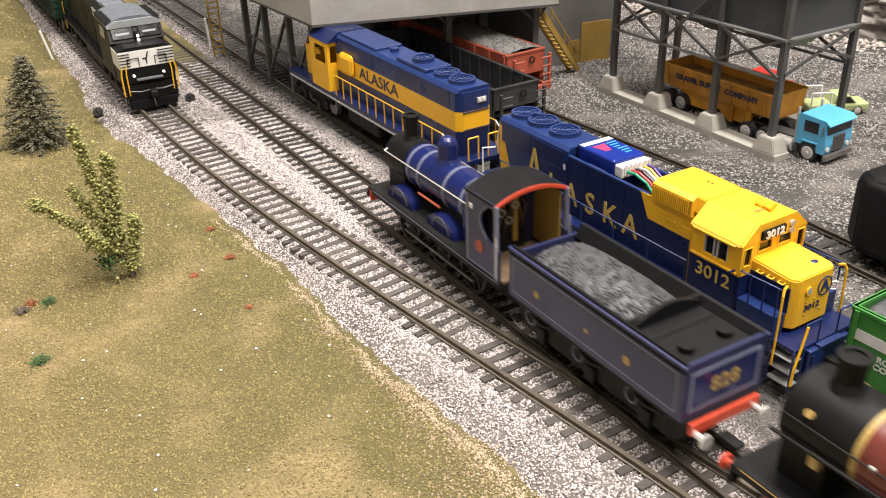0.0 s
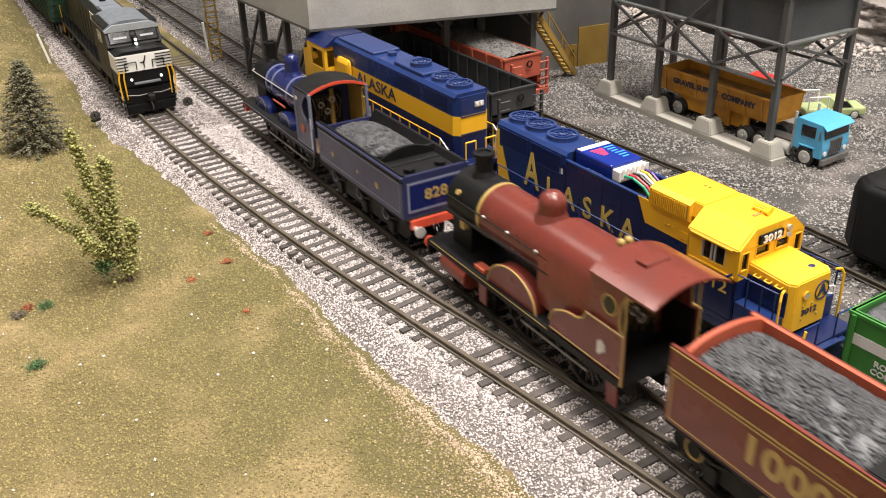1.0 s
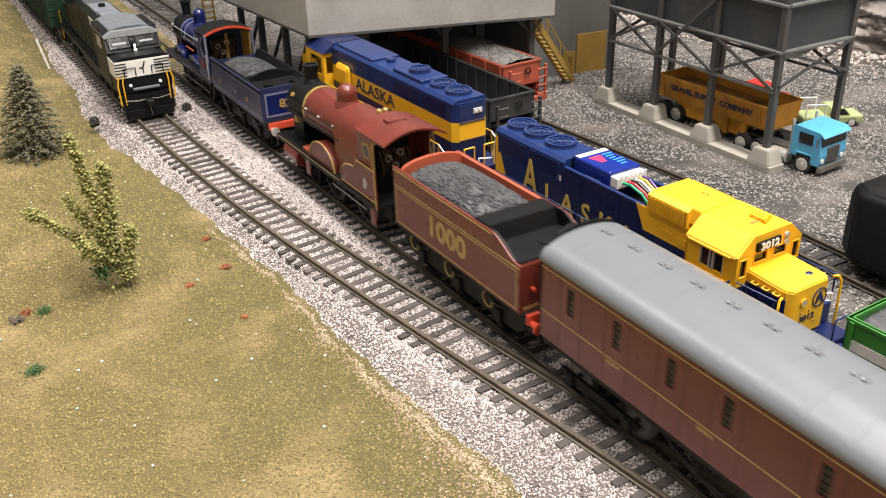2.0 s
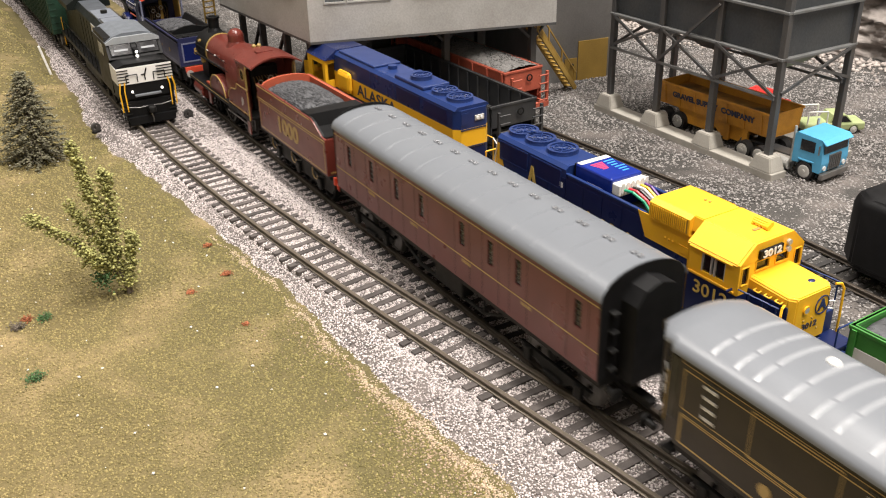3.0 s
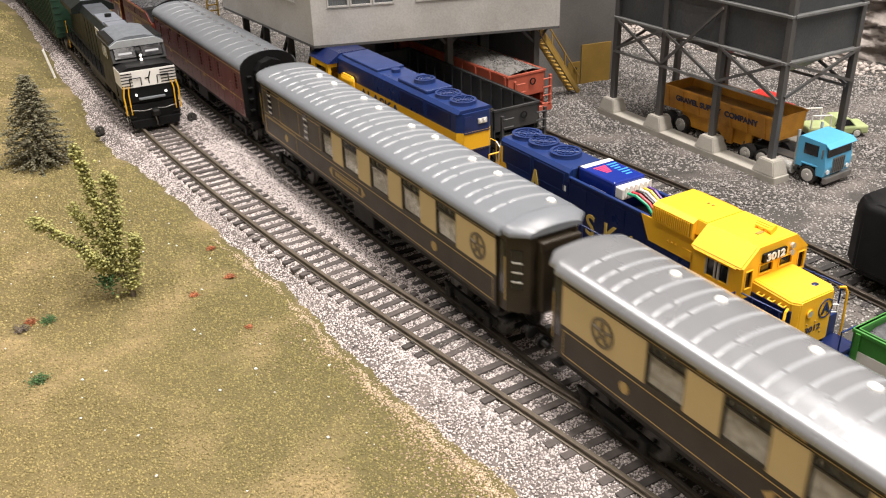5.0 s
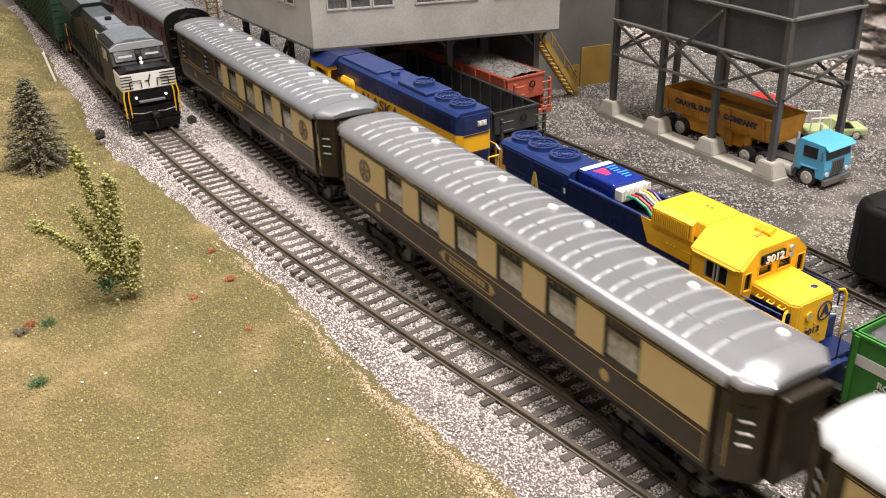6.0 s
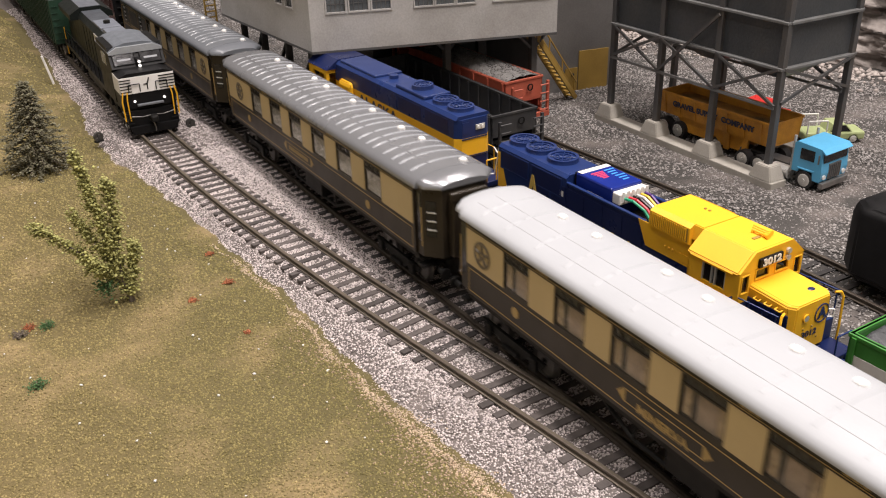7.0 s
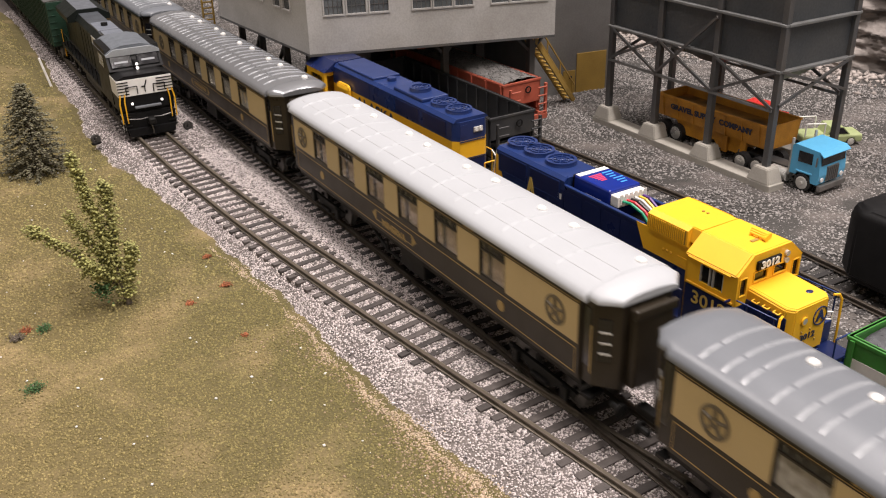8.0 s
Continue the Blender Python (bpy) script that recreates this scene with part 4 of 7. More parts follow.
def tender(name, label, start, length, mat, line_mat, digits, digits_mat, plain_top):
    t = thing(name, label, "tender", mm(0, start, 0), "engines of the running train")
    h, z0, z1 = length / 2, 20.5, 40.6 if plain_top else 47.0
    bm = bmx()
    for s in (-1, 1):
        if plain_top:
            box(bm, *sorted((s * 15.8, s * 17)), -h, h, z0, z1)
        else:
            prism(bm, [(-h, z0), (h, z0), (h, z1), (-h + 17, z1), (-h + 14, z1 - 1), (-h + 4, z1 - 6.2), (-h, z1 - 7)], "x", *sorted((s * 15.8, s * 17)))
    box(bm, -15.8, 15.8, -h, -h + 1.2, z0, z1 - (0 if plain_top else 7))
    box(bm, -15.8, 15.8, h - 1.2, h, z0, z1 - 3)
    part("tank", bm, mat, t)
    part("deck", box(bmx(), -15.8, 15.8, -h + 1, h - 1, z1 - 9, z1 - 6), BLACK, t)
    if plain_top:
        for s in (-1, 1):
            part("inner_side", prism(bmx(), [(s * 16.6, z1 + 0.05), (s * 16.4, z1 + 0.7), (s * 15.2, z1 + 0.5), (s * 12.2, z1 - 4), (s * 12.2, z1 - 7), (s * 15.8, z1 - 7)], "y", -h + 0.6, h - 1.2), BLACK, t, "black flared inner coping")
    part("frame", box(bmx(), -16.2, 16.2, -h - 1, h + 1, 18.4, 20.5, 0.3), CHASSIS, t)
    for s in (-1, 1):
        x = s * 17
        if plain_top:
            gold_frame(t, x, -h + 2.5, h - 2.5, z0 + 2.2, z1 - 3.5, line_mat, 0.5, "lining")
            part("top_rail", box(bmx(), *sorted((s * 16, s * 17.6)), -h - 0.4, h, z1 - 0.9, z1, 0.3), TENDER_BLUE, t)
            part("top_rail", box(bmx(), *sorted((s * 16.2, s * 17.5)), -h - 0.4, h, z1 - 2.6, z1 - 2.0, 0.2), BLACK, t)
            for yy, sz in ((h * 0.62, 1.5), (0, 0.9), (-h * 0.45, 1.7)):
                part("crest", rod(bmx(), (x, yy, z0 + 8), (x + s * 0.2, yy, z0 + 8), sz, n=8), GOLD, t)
        else:
            gold_frame(t, x, -h + 1.5, h - 1.5, z0 + 1.0, z1 - 9, line_mat, 0.55, "lining")
            part("side_line", box(bmx(), *sorted((x, x + s * 0.2)), -h, h, z1 - 8.2, z1 - 7.6), line_mat, t)
            part("top_line", box(bmx(), *sorted((x, x + s * 0.2)), -h + 18, h, z1 - 1.2, z1 - 0.7), line_mat, t)
        bm = bmx()
        prism(bm, [(-h + 1, 18.4), (h - 1, 18.4), (h - 1, 12), (h - 6, 8), (-h + 6, 8), (-h + 1, 12)], "x", *sorted((s * 12.2, s * 13.2)))
        part("outside_frame", bm, CHASSIS, t)
        for y in (h * 0.62, 0, -h * 0.62):
            part("axlebox", box(bmx(), *sorted((s * 13.2, s * 15)), y - 2.4, y + 2.4, 7, 13, 0.5), CHASSIS, t)
            bm = bmx()
            pipe(bm, [(s * 14, y - 7, 16.5), (s * 14, y, 14.2), (s * 14, y + 7, 16.5)], 0.8)
            part("spring", bm, CHASSIS, t)
            ring(bm := bmx(), (s * 13.4, y + 8, 13.3), (1, 0, 0), 2.5 if plain_top else 3.1, 3.0 if plain_top else 3.7, 0.4, 20)
            part("frame_slot", bm, LINE_GREY if plain_top else GOLD, t)
        part("footstep", box(bmx(), *sorted((s * 13, s * 16)), h - 4, h, 9, 10, 0.2), CHASSIS, t)
    coal_heap(t, 14.5, -h * 0.38, h * 0.86, z1 - (6.5 if plain_top else 4.5), z1 + (1.2 if plain_top else 2.6), 2600, 0.8 if plain_top else 1.1)
    if plain_top:
        bm = bmx()
        box(bm, -15.5, 15.5, -h * 0.42, -h * 0.38, z1 - 7, z1 + 1.0, 0.3)
        prism(bm, [(-15.5, z1 - 2)] + [(-15.5 + 31 * i / 10, z1 - 1 + 4.2 * math.sin(math.pi * i / 10)) for i in range(11)] + [(15.5, z1 - 2)], "y", -h * 0.44, -h * 0.40)
        part("coal_plate", bm, BLACK, t)
        part("tool_box", box(bmx(), -13, 13, -h * 0.60, -h * 0.52, z1 - 6.5, z1 - 1.5, 0.5), BLACK, t)
        part("tank_top", box(bmx(), -15.7, 15.7, -h + 1, -h * 0.44, z1 - 3.4, z1 - 2.2), BLACK, t)
        for s in (-1, 1):
            part("filler", rod(bmx(), (s * 8, -h * 0.8, z1 - 2.3), (s * 8, -h * 0.8, z1 - 0.4), 2.6, n=16), BLACK, t)
    else:
        bm = bmx()
        prism(bm, [(-h + 1, z1 - 8), (-h * 0.60, z1 - 7), (-h * 0.55, z1 + 0.6), (-h * 0.34, z1 + 0.4), (-h * 0.34, z1 - 10), (-h + 1, z1 - 10)], "x", -15.7, 15.7)
        part("tank_top", bm, BLACK, t)
        part("filler", rod(bmx(), (3, -h * 0.8, z1 - 8), (3, -h * 0.8, z1 - 5.6), 3.6, n=18), BLACK, t)
        for s in (-1, 1):
            bm = bmx()
            prism(bm, [(-h + 1, z1 - 7), (-h + 4, z1 - 6.0), (-h + 14, z1 - 0.8), (-h + 17, z1 + 0.2), (-h * 0.34, z1 + 0.2), (-h * 0.34, z1 - 8)], "x", *sorted((s * 15.2, s * 16.2)))
            part("coping", bm, BLACK, t)
        part("coal_rail", box(bmx(), 14.2, 15.7, -h * 0.34, h - 1, z1 - 6, z1 + 0.4), RED_LEAD, t, "orange-red inner face of the coal space")
        part("front_plate", prism(bmx(), [(-15.7, z1 - 8)] + [(-15.7 * math.cos(math.pi * i / 14), z1 - 1 + 4.5 * math.sin(math.pi * i / 14)) for i in range(15)] + [(15.7, z1 - 8)], "y", h - 6, h - 4.4), RED_LEAD, t, "orange-red rounded front plate of the coal space")
    if digits and plain_top:
        part("rear_panel", box(bmx(), -13.5, 13.5, -h - 0.3, -h, z0 + 3.5, z1 - 4.5), CAL_BLUE, t)
        for a, b, c, d in ((-14.5, 14.5, z0 + 2.4, z0 + 3.5), (-14.5, 14.5, z1 - 4.5, z1 - 3.6), (-14.5, -13.5, z0 + 3.5, z1 - 4.5), (13.5, 14.5, z0 + 3.5, z1 - 4.5)):
            part("rear_lining", box(bmx(), a, b, -h - 0.35, -h, c, d), LINE_GREY, t)
        lettering(digits, 7, digits_mat, t, face_front(0, -h - 0.4, z0 + 9.5), 1.15, "shaded gold numerals", bold=0.15)
    elif digits:
        for s, at in ((-1, face_left(-17.15, 3.5, z0 + 10.2)), (1, face_right(17.15, 3.5, z0 + 10.2))):
            lettering(digits, 12.5, digits_mat, t, at, 1.22, "large gold numerals", bold=0.45)
        part("rear_line", box(bmx(), -15, 15, -h - 0.2, -h, z0 + 1, z0 + 1.8), line_mat, t)
        for s in (-1, 1):
            part("lamp_iron", rod(bmx(), (s * 11, -h, z0 + 9), (s * 11, -h - 1.6, z0 + 9), 0.8, n=8), RED, t)
    part("buffer_beam", box(bmx(), -14.5, 14.5, -h - 2.4, -h - 1, 15.6, 19.8, 0.2), RED, t, "bright red buffer beam")
    buffers(t, -h - 2.4, -1, 16, SILVER if plain_top else RED)
    part("coupling", box(bmx(), -2, 2, -h - 10, -h - 2, 9, 11, 0.4), CHASSIS, t)
    part("drawbar", box(bmx(), -2.5, 2.5, h, h + 8, 11, 15, 0.4), CHASSIS, t)
    for y in (h * 0.62, 0, -h * 0.62):
        wheelset(t, y, 8.0, 10, mat=CHASSIS)
    STARTS.append((t, start))
    return t


def red_engine(start):
    """Crimson four-coupled engine: local y = train y + 250."""
    e = thing("steam_engine", "crimson lake four-coupled steam engine with a black smokebox", "steam locomotive", mm(0, start, 0), "engines of the running train")
    D = 248.0
    bm = box(bmx(), -16.5, 16.5, D - 290, D - 184, 19.2, 20.6, 0.3)
    part("running_plate", bm, BLACK, e)
    for s in (-1, 1):
        part("valance", box(bmx(), *sorted((s * 16.5, s * 16.9)), D - 306, D - 184, 17.8, 20.5), BLACK, e)
        part("valance_line", box(bmx(), *sorted((s * 16.9, s * 17.05)), D - 268, D - 186, 19.9, 20.2), GOLD, e)
        part("frame", box(bmx(), *sorted((s * 6, s * 7)), D - 304, D - 186, 8, 20), CHASSIS, e)
    zc, rr = 40.5, 11.6
    part("boiler", rod(bmx(), (0, D - 262, zc), (0, D - 214, zc), rr, n=36), CRIMSON, e, smooth=True)
    part("smokebox", rod(bmx(), (0, D - 214, zc), (0, D - 192, zc), rr + 0.3, n=36), BLACK, e, smooth=True)
    part("smokebox_saddle", box(bmx(), -9, 9, D - 206, D - 192, 20, 36), BLACK, e)
    bm = rod(bmx(), (0, D - 192, zc), (0, D - 190.6, zc), 9.5, 7.5, 24)
    rod(bm, (0, D - 191, zc), (0, D - 189, zc), 0.9, n=8)
    part("smokebox_door", bm, BLACK, e)
    part("boiler_band", ring(bmx(), (0, D - 214.6, zc), (0, 1, 0), rr, rr + 0.35, 1.6, 40), GOLD, e, "brass band round the boiler")
    bm = bmx()
    sec = [(-12.8, 24), (-12.8, 46)] + [(-12.8 + 25.6 * i / 10, 46 + 8 * math.sin(math.pi * i / 10) ** 0.6) for i in range(1, 10)] + [(12.8, 46), (12.8, 24)]
    prism(bm, sec, "y", D - 290, D - 256)
    part("firebox", bm, CRIMSON, e, smooth=True)
    bm = rod(bmx(), (0, D - 202, 51), (0, D - 202, 54), 5.2, 3.7, 20)
    rod(bm, (0, D - 202, 54), (0, D - 202, 61), 3.6, 3.9, 20)
    ring(bm, (0, D - 202, 61), (0, 0, 1), 2.9, 4.5, 1.3, 20)
    part("chimney", bm, BLACK, e, smooth=True)
    bm = rod(bmx(), (0, D - 247, 50), (0, D - 247, 53.5), 6.8, 5.2, 22)
    rod(bm, (0, D - 247, 53.5), (0, D - 247, 57), 5.2, n=22)
    ball(bm, (0, D - 247, 57), 5.2, 5.2, 4.8, 22)
    part("dome", bm, CRIMSON, e, smooth=True)
    bm = bmx()
    for x in (-1.6, 1.6):
        rod(bm, (x, D - 286, 53), (x, D - 286, 57.5), 1.1, n=10)
        ball(bm, (x, D - 286, 58), 1.4)
    part("safety_valve", bm, GOLD, e, "brass safety valves", smooth=True)
    for s in (-1, 1):
        part("handrail", pipe(bmx(), [(s * 12.6, D - 262, 43.5), (s * 12.6, D - 193, 43.5)], 0.3), BLACK, e)
        for yy in (-220, -236, -254):
            part("rail_knob", ball(bmx(), (s * 12.2, D + yy, 43.5), 0.7), SILVER, e)
        bm = bmx()
        cy = D - 243.5
        prism(bm, [(cy - 15.6 * math.cos(math.pi * i / 16), 20.4 + 11.8 * math.sin(math.pi * i / 16)) for i in range(17)], "x", *sorted((s * 10, s * 15.5)))
        sp = part("splasher", bm, CRIMSON, e, smooth=True)
        bm = bmx()
        pts = [(cy - 15.6 * math.cos(math.pi * i / 16), 20.4 + 11.8 * math.sin(math.pi * i / 16)) for i in range(17)]
        pipe(bm, [(s * 15.6, a, b) for a, b in pts], 0.4)
        part("splasher_beading", bm, GOLD, sp)
        bm = bmx()
        cy2 = D - 286
        pts = [(D - 306.5, 18.6), (D - 306.5, 37.4), (D - 288, 37.4), (D - 286.5, 34.6)] + [(D - 283.5 + 15 * math.sin(math.pi / 2 * i / 8), 24.4 + 8.4 * math.cos(math.pi / 2 * i / 8)) for i in range(9)] + [(D - 268.5, 20.4), (D - 268.5, 18.6)]
        prism(bm, pts, "x", *sorted((s * 15.3, s * 16.3)))
        cs = part("cab_side", bm, CRIMSON, e)
        bm = pipe(bmx(), [(s * 16.4, a, b) for a, b in pts[:13]], 0.4)
        pipe(bm, [(s * 16.4, D - 306, 21.6), (s * 16.4, D - 269, 21.6)], 0.3)
        part("beading", bm, GOLD, cs)
        bm = bmx()
        for k in range(3):
            box(bm, *sorted((s * 16.3, s * 16.5)), D - 298 + k * 1.3, D - 296.9 + k * 1.3, 27 - k, 31 - abs(k - 1))
        part("crest", bm, SILVER, cs)
        bm = rod(bmx(), (s * 13.2, D - 196, 14.6), (s * 13.2, D - 214, 14), 5.2, n=24)
        part("cylinder", bm, CRIMSON, e, smooth=True)
        part("cylinder_cover", rod(bmx(), (s * 13.2, D - 195, 14.6), (s * 13.2, D - 196.3, 14.6), 4.4, n=20), STEEL, e)
        part("slide_bar", box(bmx(), *sorted((s * 12.4, s * 13.6)), D - 232, D - 212, 14.4, 15.6), STEEL, e)
        part("footstep", box(bmx(), *sorted((s * 12, s * 16.5)), D - 306, D - 299, 8, 9.2, 0.3), CHASSIS, e)
        part("step_plate", box(bmx(), *sorted((s * 15.8, s * 16.4)), D - 305, D - 300, 9, 19), CRIMSON, e)
        part("step_plate", box(bmx(), *sorted((s * 15.8, s * 16.4)), D - 228, D - 223, 9, 19), CRIMSON, e)
        part("cab_pillar", pipe(bmx(), [(s * 15.8, D - 306, 37), (s * 15.8, D - 306, 52.6)], 0.4), GOLD, e)
        bm = bmx()
        edge_pts = [(D - 309, 53.4), (D - 308, 51.4), (D - 305, 50.0), (D - 303.4, 47), (D - 303, 42), (D - 303.6, 38), (D - 305, 36.6)]
        prism(bm, [(D - 288, 36.6), (D - 288, 53.4)] + edge_pts, "x", *sorted((s * 14.6, s * 15.4)))
        part("cab_edge_beading", pipe(bmx(), [(s * 15.5, a, b) for a, b in edge_pts], 0.4), GOLD, e)
        part("cab_window", rod(bmx(), (s * 15.3, D - 298, 45), (s * 15.6, D - 298, 45), 3.2, n=20), DARKGLASS, e)
        part("cab_side_upper", bm, CRIMSON, e)
        part("cab_window_beading", ring(bmx(), (s * 15.5, D - 298, 45), (1, 0, 0), 3.1, 3.7, 0.5, 24), GOLD, e)
        part("sand_pipe", pipe(bmx(), [(s * 9, D - 232, 22), (s * 9.5, D - 236, 6)], 0.5), CHASSIS, e)
    part("cab_front", box(bmx(), -15.3, 15.3, D - 291, D - 289.6, 20, 53), CRIMSON, e)
    part("backhead", box(bmx(), -9, 9, D - 295, D - 291, 20, 48, 1.5), BLACK, e)
    for s in (-1, 1):
        part("cab_inner_side", box(bmx(), *sorted((s * 14.7, s * 15.2)), D - 305.6, D - 291, 20, 37), CHASSIS, e)
    part("cab_floor", box(bmx(), -15.3, 15.3, D - 308, D - 290, 19, 20.4), CHASSIS, e)
    cab_fittings(e, D - 295.5, 24, 8)
    bm = bmx()
    prism(bm, shallow(16.2, 53.2, 58) + [(x, z - 0.9) for x, z in shallow(16.2, 53.2, 58)[::-1]], "y", D - 318, D - 288)
    part("cab_roof", bm, CRIMSON, e, "crimson curved cab roof", smooth=True)
    part("roof_hatch", box(bmx(), -6, 4, D - 303, D - 298, 57.2, 58.6, 0.3), CRIMSON, e)
    for s in (-1, 1):
        part("washout_cap", rod(bmx(), (s * 10.6, D - 200, 46), (s * 11.4, D - 200, 46.5), 1.2, n=10), GOLD, e)
        part("snifting_valve", box(bmx(), *sorted((s * 10, s * 12.6)), D - 206, D - 203, 32, 36, 0.4), GOLD, e)
        part("ejector_pipe", pipe(bmx(), [(s * 12.4, D - 262, 38), (s * 12.4, D - 190, 36)], 0.6), BLACK, e)
    part("sand_box", box(bmx(), -15, -11, D - 224, D - 217, 20.6, 22.6, 0.4), RED_LEAD, e)
    part("front_platform", box(bmx(), -16.5, 16.5, D - 192, D - 183.6, 18, 20.6, 0.3), BLACK, e)
    part("buffer_beam", box(bmx(), -16.5, 16.5, D - 183.6, D - 182.2, 12.5, 19.5), BLACK, e)
    buffers(e, D - 182.2, 1, 15, RED)
    engine_wheels(e, (D - 245, D - 281), 12.4, 16, WHEEL_DARK)
    b = new("bogie")
    b.parent, b.matrix_basis = e, mm(0, D - 206, 0)
    part("bogie_frame", box(bmx(), -7, 7, -17, 17, 6, 10, 0.5), CHASSIS, b)
    for y in (-12, 12):
        wheelset(b, y, 6.2, 10, mat=CHASSIS)
    STARTS.append((e, start))
    return e


blue_engine(-13)
tender("tender", "dark blue six-wheeled tender full of coal", -117.8, 90, TENDER_BLUE, LINE_GREY, "828", GOLD, True)
red_engine(-248)
tender("tender", "crimson six-wheeled tender with large gold numerals", -374.5, 95, CRIMSON, GOLD, "1000", GOLD, False)
brake_coach(-536)
RIBS = [-113 + 8.4 * i + (1.6 if i % 3 == 1 else 0) for i in range(28)]
parlour_car("umber brake parlour car with a grey ribbed roof", -793, 268, [122, 37, 24, 12, -5, -18, -36, -48.5, -65, -78, -94, -122], ROOF_GREY, RIB_GREY, RIBS, (-6.0,), brake=True, badge=((0, -110),))
parlour_car("umber and cream parlour car with a silver ribbed roof", -1074, 264, [119, 78, 61.5, 47.5, 30.5, 18.5, 1.5, -11.5, -28.5, -42, -59, -73, -90, -119], ROOF_SILVER, RIB_GREY, RIBS[::-1], (-6.0,), badge=((0, 98),))
parlour_car("umber and cream parlour car with a clean white roof", -1356, 266, [120, 95, 79, 64.5, 47.5, 35, 17, 4.5, -13.5, -27, -45, -60.5, -78, -120], ROOF_WHITE, ROOF_WHITE, RIBS[1::2], (-11.0, -3.0), blinds=False, badge=((0, 109), (0, -108)), title="MINERVA")
parlour_car("umber and cream parlour car with a grey ribbed roof", -1639, 264, [119, 83, 65, 50, 32, 19, 2, -12, -29, -42, -60, -75, -92, -119], ROOF_GREY, RIB_GREY, RIBS, (-6.0,), badge=((0, 103),))


# ---- diesel engines standing in the yard; their fronts face -y unless turned ----
def truck_frame(parent, y, axles=2, pitch=31.0):
    b = new("truck")
    b.parent, b.matrix_basis, b.empty_display_size = parent, mm(0, y, 0), 0.005
    half = pitch * (axles - 1) / 2
    for s in (-1, 1):
        bm = bmx()
        prism(bm, [(-half - 8, 11), (half + 8, 11), (half + 7, 8), (half - 4, 8), (half - 8, 4.5), (-half + 8, 4.5), (-half + 4, 8), (-half - 7, 8)], "x", *sorted((s * 11.5, s * 13)))
        for i in range(axles):
            yy = -half + i * pitch
            box(bm, *sorted((s * 12.8, s * 14.6)), yy - 2.6, yy + 2.6, 3.8, 9, 0.4)
        pipe(bm, [(s * 13.6, -6, 6), (s * 13.6, 6, 6)], 1.0)
        part("side_frame", bm, CHASSIS, b)
    for i in range(axles):
        yy = -half + i * pitch
        bm = bmx()
        for s in (-1, 1):
            rod(bm, (s * 7.6, yy, 5.9), (s * 9.4, yy, 5.9), 5.9, n=24)
            rod(bm, (s * 7.0, yy, 5.9), (s * 7.6, yy, 5.9), 6.6, n=24)
        part("wheel_pair", bm, STEEL, b)
    return b


def handrail_run(parent, x, ys, z0, z1, mat, name="handrail"):
    for y in ys:
        part("stanchion", rod(bmx(), (x, y, z0), (x, y, z1), 0.36, n=6), mat, parent)
    part(name, pipe(bmx(), [(x, ys[0], z1), (x, ys[-1], z1)], 0.3), mat, parent)


def steps(parent, x, y, z0, z1, mat, edge_mat):
    s = 1 if x > 0 else -1
    bm = bmx()
    box(bm, *sorted((x, x + s * 0.6)), y - 5, y - 4.4, z0, z1)
    box(bm, *sorted((x, x + s * 0.6)), y + 4.4, y + 5, z0, z1)
    box(bm, *sorted((x - s * 5, x - s * 4.4)), y - 5, y + 5, z0, z1)
    part("step_well", bm, mat, parent)
    for i in range(3):
        z = z0 + (z1 - z0) * (i + 0.3) / 3.2
        part("step", box(bmx(), *sorted((x - s * 5, x + s * 0.4)), y - 4.6, y + 4.6, z, z + 0.5), edge_mat, parent)


def radiator_fan(parent, x, y, z, r, mat):
    bm = rod(bmx(), (x, y, z), (x, y, z + 1.6), r, r * 0.96, 28)
    ring(bm, (x, y, z + 1.9), (0, 0, 1), r * 0.8, r * 0.97, 0.9, 28)
    ring(bm, (x, y, z + 1.9), (0, 0, 1), r * 0.5, r * 0.58, 0.6, 24)
    ring(bm, (x, y, z + 1.9), (0, 0, 1), r * 0.2, r * 0.28, 0.6, 16)
    for i in range(4):
        a = math.pi * i / 4
        rod(bm, (x - r * 0.9 * math.cos(a), y - r * 0.9 * math.sin(a), z + 1.9), (x + r * 0.9 * math.cos(a), y + r * 0.9 * math.sin(a), z + 1.9), 0.25, n=5)
    part("radiator_fan", bm, mat, parent)


